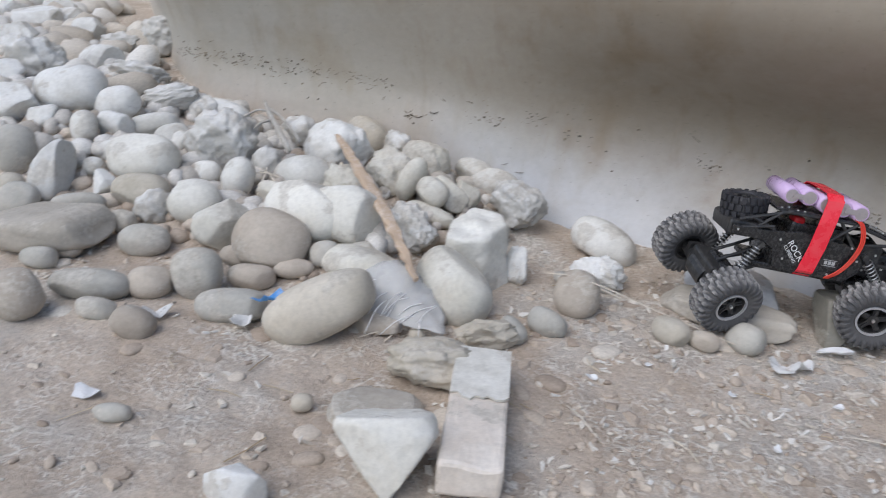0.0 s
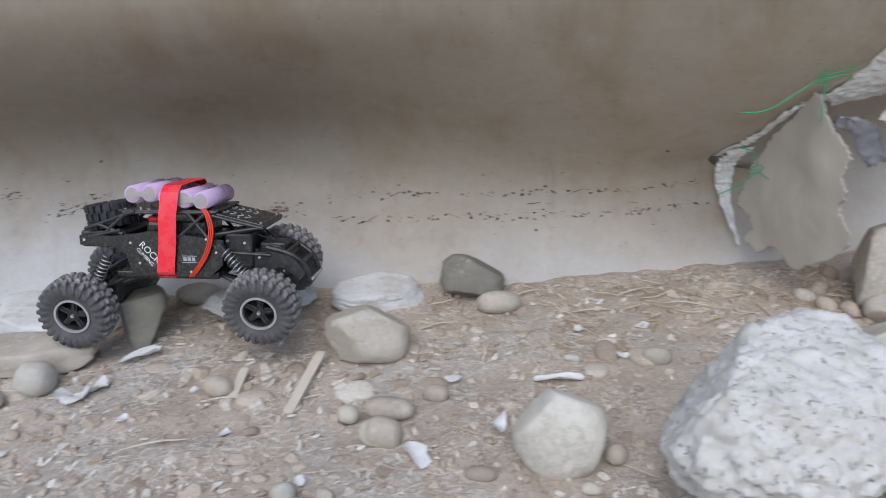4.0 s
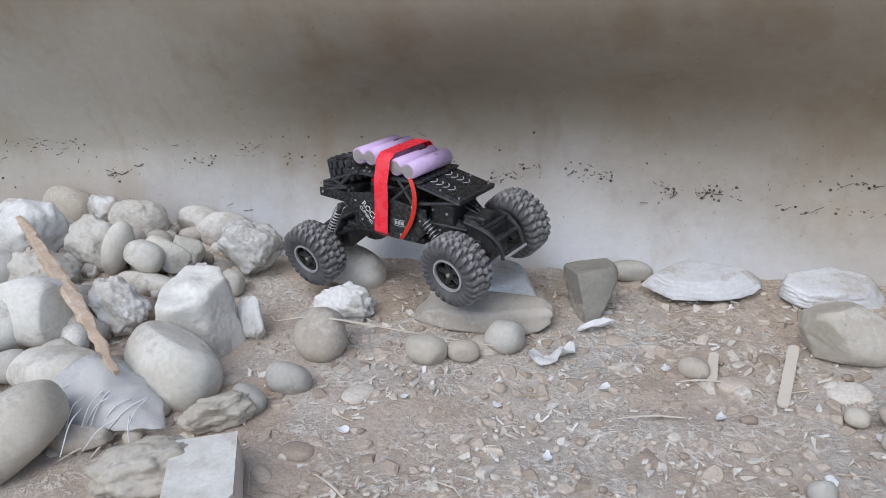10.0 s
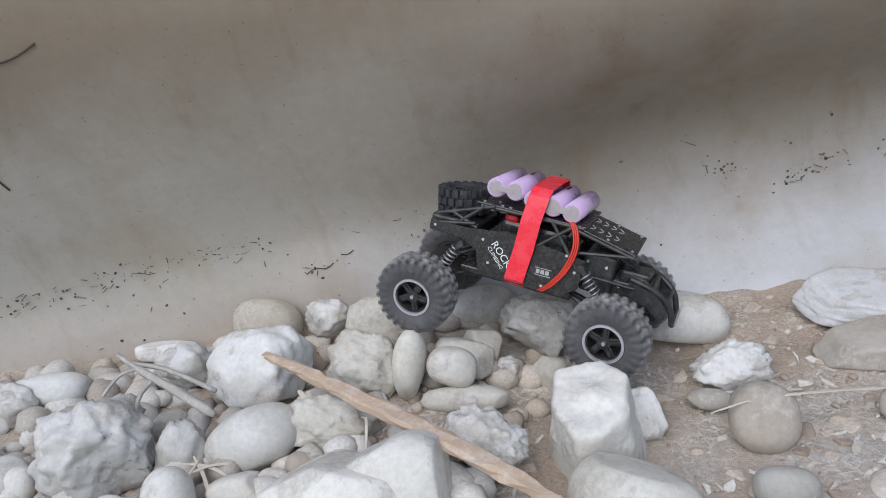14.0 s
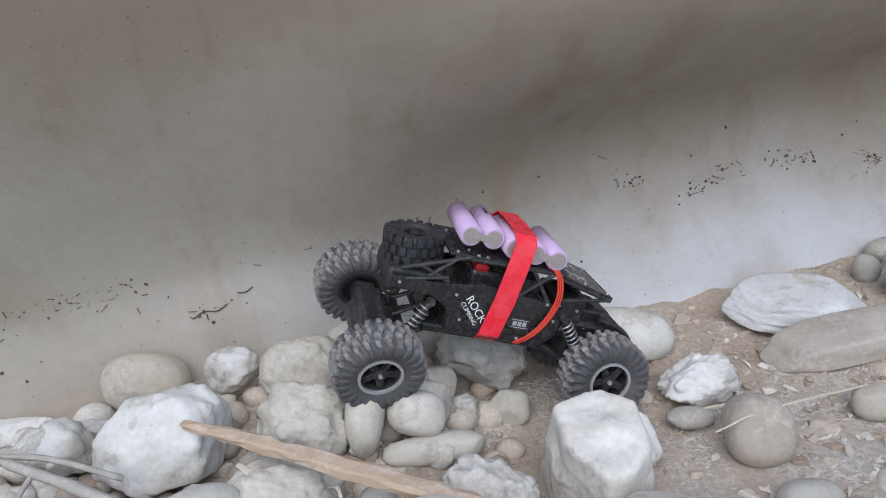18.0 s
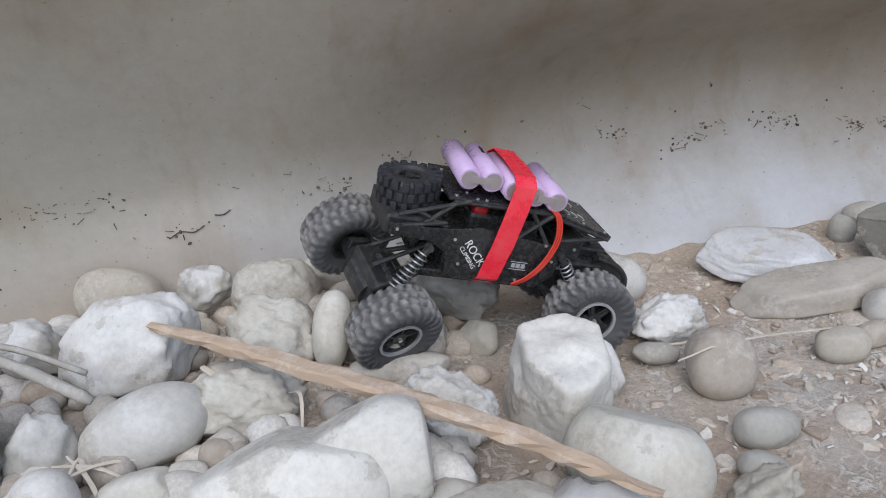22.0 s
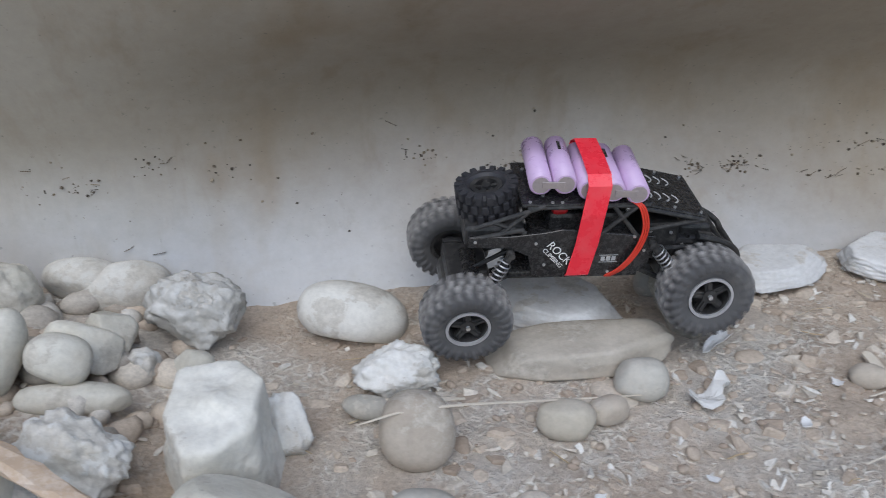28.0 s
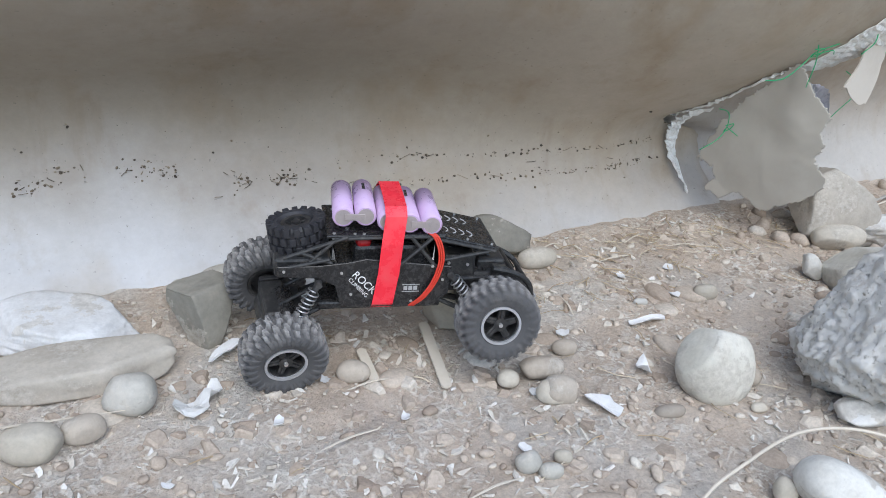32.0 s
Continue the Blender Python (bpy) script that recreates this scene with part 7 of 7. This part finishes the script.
# ---------------------------------------------------------------- what moves
# seconds, place and turn of the crawler, then height, roll, shift and turn of its rear and front axle
DRIVE = [
    (0.0, (0.222, 0.017, 0.019), (-6.0, 6.1, 23.2), (0.0371, 18.0, -0.1008, 18.0), (0.0471, 12.5, 0.0893, -10.4)),
    (0.7, (0.419, 0.023, 0.03), (-2.7, 1.3, 19.3), (0.0423, 13.3, -0.0995, 3.3), (0.0476, 10.8, 0.0952, -5.5)),
    (1.0, (0.453, 0.027, 0.02), (-4.8, -0.2, 14.3), (0.0461, 18.0, -0.0977, 6.1), (0.049, 4.9, 0.0984, -2.6)),
    (1.5, (0.477, 0.023, 0.025), (-3.6, -5.5, -0.7), (0.0418, 17.7, -0.1058, 17.8), (0.0495, 2.6, 0.0995, -1.5)),
    (2.0, (0.647, -0.036, 0.034), (-18.5, 9.3, -18.9), (0.0476, 16.9, -0.1005, 9.1), (0.0489, 5.5, 0.0945, -6.1)),
    (2.5, (0.826, -0.136, 0.031), (-20.9, 0.3, -50.7), (0.04, 5.1, -0.0969, -0.9), (0.0593, 13.6, 0.089, -8.4)),
    (3.0, (0.816, -0.123, 0.022), (-16.7, 1.5, -47.1), (0.0389, 9.9, -0.0959, 0.1), (0.0623, 12.9, 0.0975, -6.5)),
    (3.5, (0.597, 0.022, 0.024), (0.4, 6.0, -22.5), (0.0365, 17.1, -0.0952, 0.8), (0.05, 14.6, 0.1047, -11.5)),
    (4.0, (0.343, 0.004, 0.025), (-11.7, 1.5, -12.0), (0.0387, 10.7, -0.0961, -0.1), (0.0511, 15.1, 0.1003, 0.3)),
    (4.5, (0.175, 0.019, 0.026), (-2.9, 0.9, -20.8), (0.0384, 11.6, -0.0991, -3.0), (0.0518, 14.6, 0.1031, -8.2)),
    (7.0, (0.188, 0.039, 0.014), (7.3, 5.6, -26.6), (0.0385, 11.1, -0.1058, -8.9), (0.0611, 9.4, 0.1123, -2.6)),
    (7.5, (0.198, 0.042, 0.01), (8.6, 3.5, -30.0), (0.0238, 11.4, -0.1275, -7.6), (0.053, 7.5, 0.1058, -1.0)),
    (8.0, (0.118, 0.054, 0.033), (-0.1, 6.8, -29.0), (0.0383, 11.8, -0.1026, -6.2), (0.0614, 5.6, 0.1086, 0.7)),
    (8.5, (0.089, 0.033, 0.042), (5.6, 0.4, -27.0), (0.0336, 13.2, -0.1209, -5.0), (0.0566, 8.1, 0.0946, -3.1)),
    (9.0, (0.07, 0.056, 0.031), (-1.1, 1.6, -25.0), (0.0374, 14.7, -0.1, -3.8), (0.0598, 10.5, 0.1113, -6.9)),
    (9.5, (0.084, 0.054, 0.031), (1.4, -1.9, -25.4), (0.0328, 13.6, -0.1248, -3.4), (0.0539, 10.1, 0.0974, -6.2)),
    (10.0, (0.075, 0.042, 0.036), (-0.8, 0.8, -25.9), (0.0381, 12.6, -0.0991, -3.0), (0.0601, 9.6, 0.1105, -5.6)),
    (10.5, (-0.026, 0.045, 0.052), (-4.0, 0.5, -21.8), (0.0366, 11.1, -0.1215, -2.2), (0.0584, 10.8, 0.0907, -3.6)),
    (11.0, (-0.096, 0.068, 0.061), (-11.7, 9.1, -20.8), (0.039, 9.5, -0.0975, -1.5), (0.0511, 12.0, 0.094, -1.7)),
    (11.5, (-0.202, 0.079, 0.059), (-13.9, 15.1, -23.9), (0.0399, 5.5, -0.0976, -1.6), (0.0508, 10.8, 0.0952, 0.6)),
    (12.2, (-0.226, 0.07, 0.066), (-9.0, 15.2, -18.9), (0.0401, 4.4, -0.0957, 0.3), (0.0492, 4.2, 0.0998, -1.2)),
    (12.6, (-0.237, 0.082, 0.063), (-0.6, 15.5, -17.0), (0.0351, 5.1, -0.106, -1.0), (0.0442, 4.1, 0.0972, -0.3)),
    (13.0, (-0.231, 0.102, 0.058), (-1.0, 17.1, -15.1), (0.0398, 5.8, -0.0985, -2.4), (0.0492, 4.0, 0.1015, 0.5)),
    (13.5, (-0.2, 0.076, 0.066), (-7.7, 18.4, -22.7), (0.0312, 5.8, -0.092, -0.6), (0.0409, 4.8, 0.0861, -1.5)),
    (14.0, (-0.187, 0.071, 0.061), (-13.6, 17.4, -25.4), (0.0399, 5.7, -0.0949, 1.1), (0.0489, 5.7, 0.0973, -3.6)),
    (14.5, (-0.182, 0.072, 0.06), (-14.9, 15.6, -25.5), (0.0399, 5.5, -0.0969, -0.9), (0.0488, 5.9, 0.0985, -2.4)),
    (16.5, (-0.207, 0.094, 0.052), (-10.8, 18.8, -23.7), (0.0401, 4.7, -0.0957, 0.3), (0.0484, 7.6, 0.0986, -2.3)),
    (17.0, (-0.224, 0.099, 0.057), (-6.4, 17.0, -15.4), (0.0404, 11.1, -0.1007, 11.2), (0.048, 9.5, 0.0994, -1.6)),
    (17.5, (-0.207, 0.073, 0.061), (-8.0, 25.9, -9.9), (0.0425, 13.2, -0.0984, 9.0), (0.0462, 3.2, 0.0961, 0.3)),
    (18.0, (-0.201, 0.076, 0.045), (-3.0, 24.3, -8.2), (0.0462, 15.4, -0.1004, 6.8), (0.0506, -3.0, 0.1033, 2.2)),
    (18.5, (-0.222, 0.08, 0.042), (-2.7, 20.2, -2.1), (0.0439, 14.6, -0.0923, 5.0), (0.0503, -1.4, 0.1018, 0.8)),
    (19.0, (-0.228, 0.084, 0.051), (5.2, 20.7, -0.2), (0.0458, 13.7, -0.0941, 3.1), (0.05, 0.2, 0.1003, -0.7)),
    (19.5, (-0.205, 0.053, 0.051), (2.5, 24.3, 4.6), (0.0459, 8.4, -0.0992, 3.7), (0.05, -0.2, 0.1, -0.9)),
    (20.0, (-0.189, 0.064, 0.046), (1.8, 19.3, -1.8), (0.0451, 3.1, -0.1024, 4.3), (0.0501, -0.6, 0.0997, -1.2)),
    (20.5, (-0.217, 0.074, 0.037), (1.4, 19.5, -8.3), (0.0236, 9.1, -0.0973, 6.4), (0.05, -0.6, 0.1003, -1.1)),
    (21.0, (-0.221, 0.064, 0.045), (3.4, 19.5, -9.1), (0.0423, 15.0, -0.0972, 8.6), (0.05, -0.5, 0.101, -1.1)),
    (21.5, (-0.163, 0.041, 0.022), (-4.5, 16.3, -0.4), (0.0401, 16.1, -0.1032, 13.3), (0.0448, -1.2, 0.0981, -2.2)),
    (22.0, (-0.183, 0.057, 0.038), (4.8, 19.9, -2.2), (0.0334, 17.1, -0.0913, 18.0), (0.0504, -2.0, 0.0975, -3.4)),
    (22.5, (-0.219, 0.065, 0.032), (8.1, 22.1, -0.1), (0.0382, 14.0, -0.104, 12.0), (0.0502, -1.9, 0.0993, -3.2)),
    (23.0, (-0.229, 0.055, 0.054), (12.9, 22.1, -6.2), (0.0451, 10.9, -0.1006, 6.0), (0.05, -1.8, 0.101, -3.0)),
    (23.5, (-0.211, 0.039, 0.042), (6.6, 21.3, 0.9), (0.0425, 12.4, -0.104, 8.8), (0.0504, -2.6, 0.1011, -1.4)),
    (24.0, (-0.143, 0.037, 0.043), (-3.8, 9.2, 14.0), (0.0429, 13.9, -0.0937, 11.6), (0.0508, -3.5, 0.1117, 0.1)),
    (24.4, (-0.035, 0.066, 0.066), (20.9, -3.3, 1.4), (0.041, 5.5, -0.096, 9.4), (0.0512, -6.1, 0.0971, -3.8)),
    (24.7, (0.002, 0.06, 0.044), (5.8, -0.7, 4.4), (0.0362, 10.7, -0.0889, 9.2), (0.049, 3.8, 0.0983, -2.6)),
    (25.0, (0.134, 0.041, 0.042), (-4.4, 1.8, 6.1), (0.0428, 15.9, -0.0895, 9.1), (0.0467, 13.8, 0.0994, -1.5)),
    (25.5, (0.393, -0.015, 0.021), (-1.3, 6.4, -16.9), (0.0394, 12.5, -0.0902, 7.5), (0.049, 4.8, 0.0954, -5.3)),
    (27.5, (0.067, 0.066, 0.032), (-16.9, 1.2, 9.2), (0.0456, 7.4, -0.0959, 2.8), (0.0476, 10.8, 0.0969, -4.0)),
    (28.0, (0.171, 0.043, 0.027), (8.2, 1.7, -10.7), (0.0402, 4.5, -0.1013, 3.3), (0.0515, -7.5, 0.1021, 1.1)),
    (28.4, (0.279, 0.003, 0.019), (-8.8, 7.5, -17.1), (0.0395, 10.4, -0.0908, 5.5), (0.0473, 12.1, 0.0968, -4.0)),
    (29.0, (0.446, -0.068, 0.005), (0.1, -2.5, -24.6), (0.0376, 14.1, -0.095, 1.0), (0.0503, -1.3, 0.0992, -1.7)),
    (29.5, (0.434, -0.079, 0.006), (-2.1, -3.7, -22.9), (0.0369, 12.8, -0.0985, 1.3), (0.0464, -2.0, 0.089, -1.5)),
    (30.5, (0.431, -0.075, 0.01), (0.3, -1.5, -21.1), (0.0388, 10.1, -0.094, 2.0), (0.0506, -3.3, 0.0999, -1.0)),
    (31.0, (0.433, -0.07, 0.006), (0.4, -1.2, -20.5), (0.0387, 10.5, -0.0943, 1.6), (0.0505, -2.6, 0.1006, -0.4)),
    (32.0, (0.429, -0.074, 0.008), (-0.8, -0.2, -20.6), (0.0398, 13.6, -0.1005, 8.6), (0.051, -4.8, 0.101, 0.0)),
]


# seconds, how fast the rear and the front wheels slip (radians a second)
SLIP = [(0, 0, 0), (10.5, 0, 0), (11, 20, 10), (12, 16, 16), (13, 10, 6), (13.5, 24, 24), (14, 20, 20), (16.5, 10, 10), (18, 3, 4), (19, 0.5, 0.5), (20, 0.5, 1), (21, 8, 22), (21.5, 20, 20), (23, 24, 14), (24, 24, 24), (24.7, 22, 22),
        (25, 8, 12), (27.5, 8, 12), (28, 14, 20), (28.5, 4, 6), (29.6, 0, 0), (29.9, 0, 24), (30.1, 0, 24), (30.4, 0, 0), (31.5, 0, 0), (31.8, 0, 22), (32, 0, 22)]


def motions():
    walk(CAR, [(t, pose(*p, *a)) for t, p, a, _, _ in DRIVE])
    ts = [r[0] for r in DRIVE]
    for key, col in (("rear", 3), ("front", 4)):
        rows, spin, last = {-1: [], 0: [], 1: []}, 0.0, None
        for k in range(641):
            t = k / 20
            z = float(np.interp(t, ts, [r[col][0] for r in DRIVE]))
            roll, ahead, skew = (float(np.interp(t, ts, [r[col][i] for r in DRIVE])) for i in (1, 2, 3))
            here = Vector([float(np.interp(t, ts, [r[1][i] for r in DRIVE])) for i in range(3)])
            yaw = radians(float(np.interp(t, ts, [r[2][2] for r in DRIVE])))
            if last is not None:
                step = (here - last).dot(Vector((math.cos(yaw), math.sin(yaw), 0))) / WHEEL_R
                step += 0.05 * float(np.interp(t, [r[0] for r in SLIP], [r[col - 2] for r in SLIP]))
                spin += min(max(step, -1.4), 1.4)
            last = here
            lean = Matrix.Translation((ahead, 0, z)) @ Matrix.Rotation(radians(skew), 4, "Z") @ Matrix.Rotation(radians(roll), 4, "X")
            if k % 10 == 0:
                rows[0].append((t, lean))
            for s in (-1, 1):
                rows[s].append((t, lean @ Matrix.Translation((0, s * HALF_TRACK, 0)) @ Matrix.Rotation(spin, 4, "Y")))
        walk(MOVING[key], rows[0])
        for s in (-1, 1):
            walk(MOVING[key, s], rows[s])


motions()
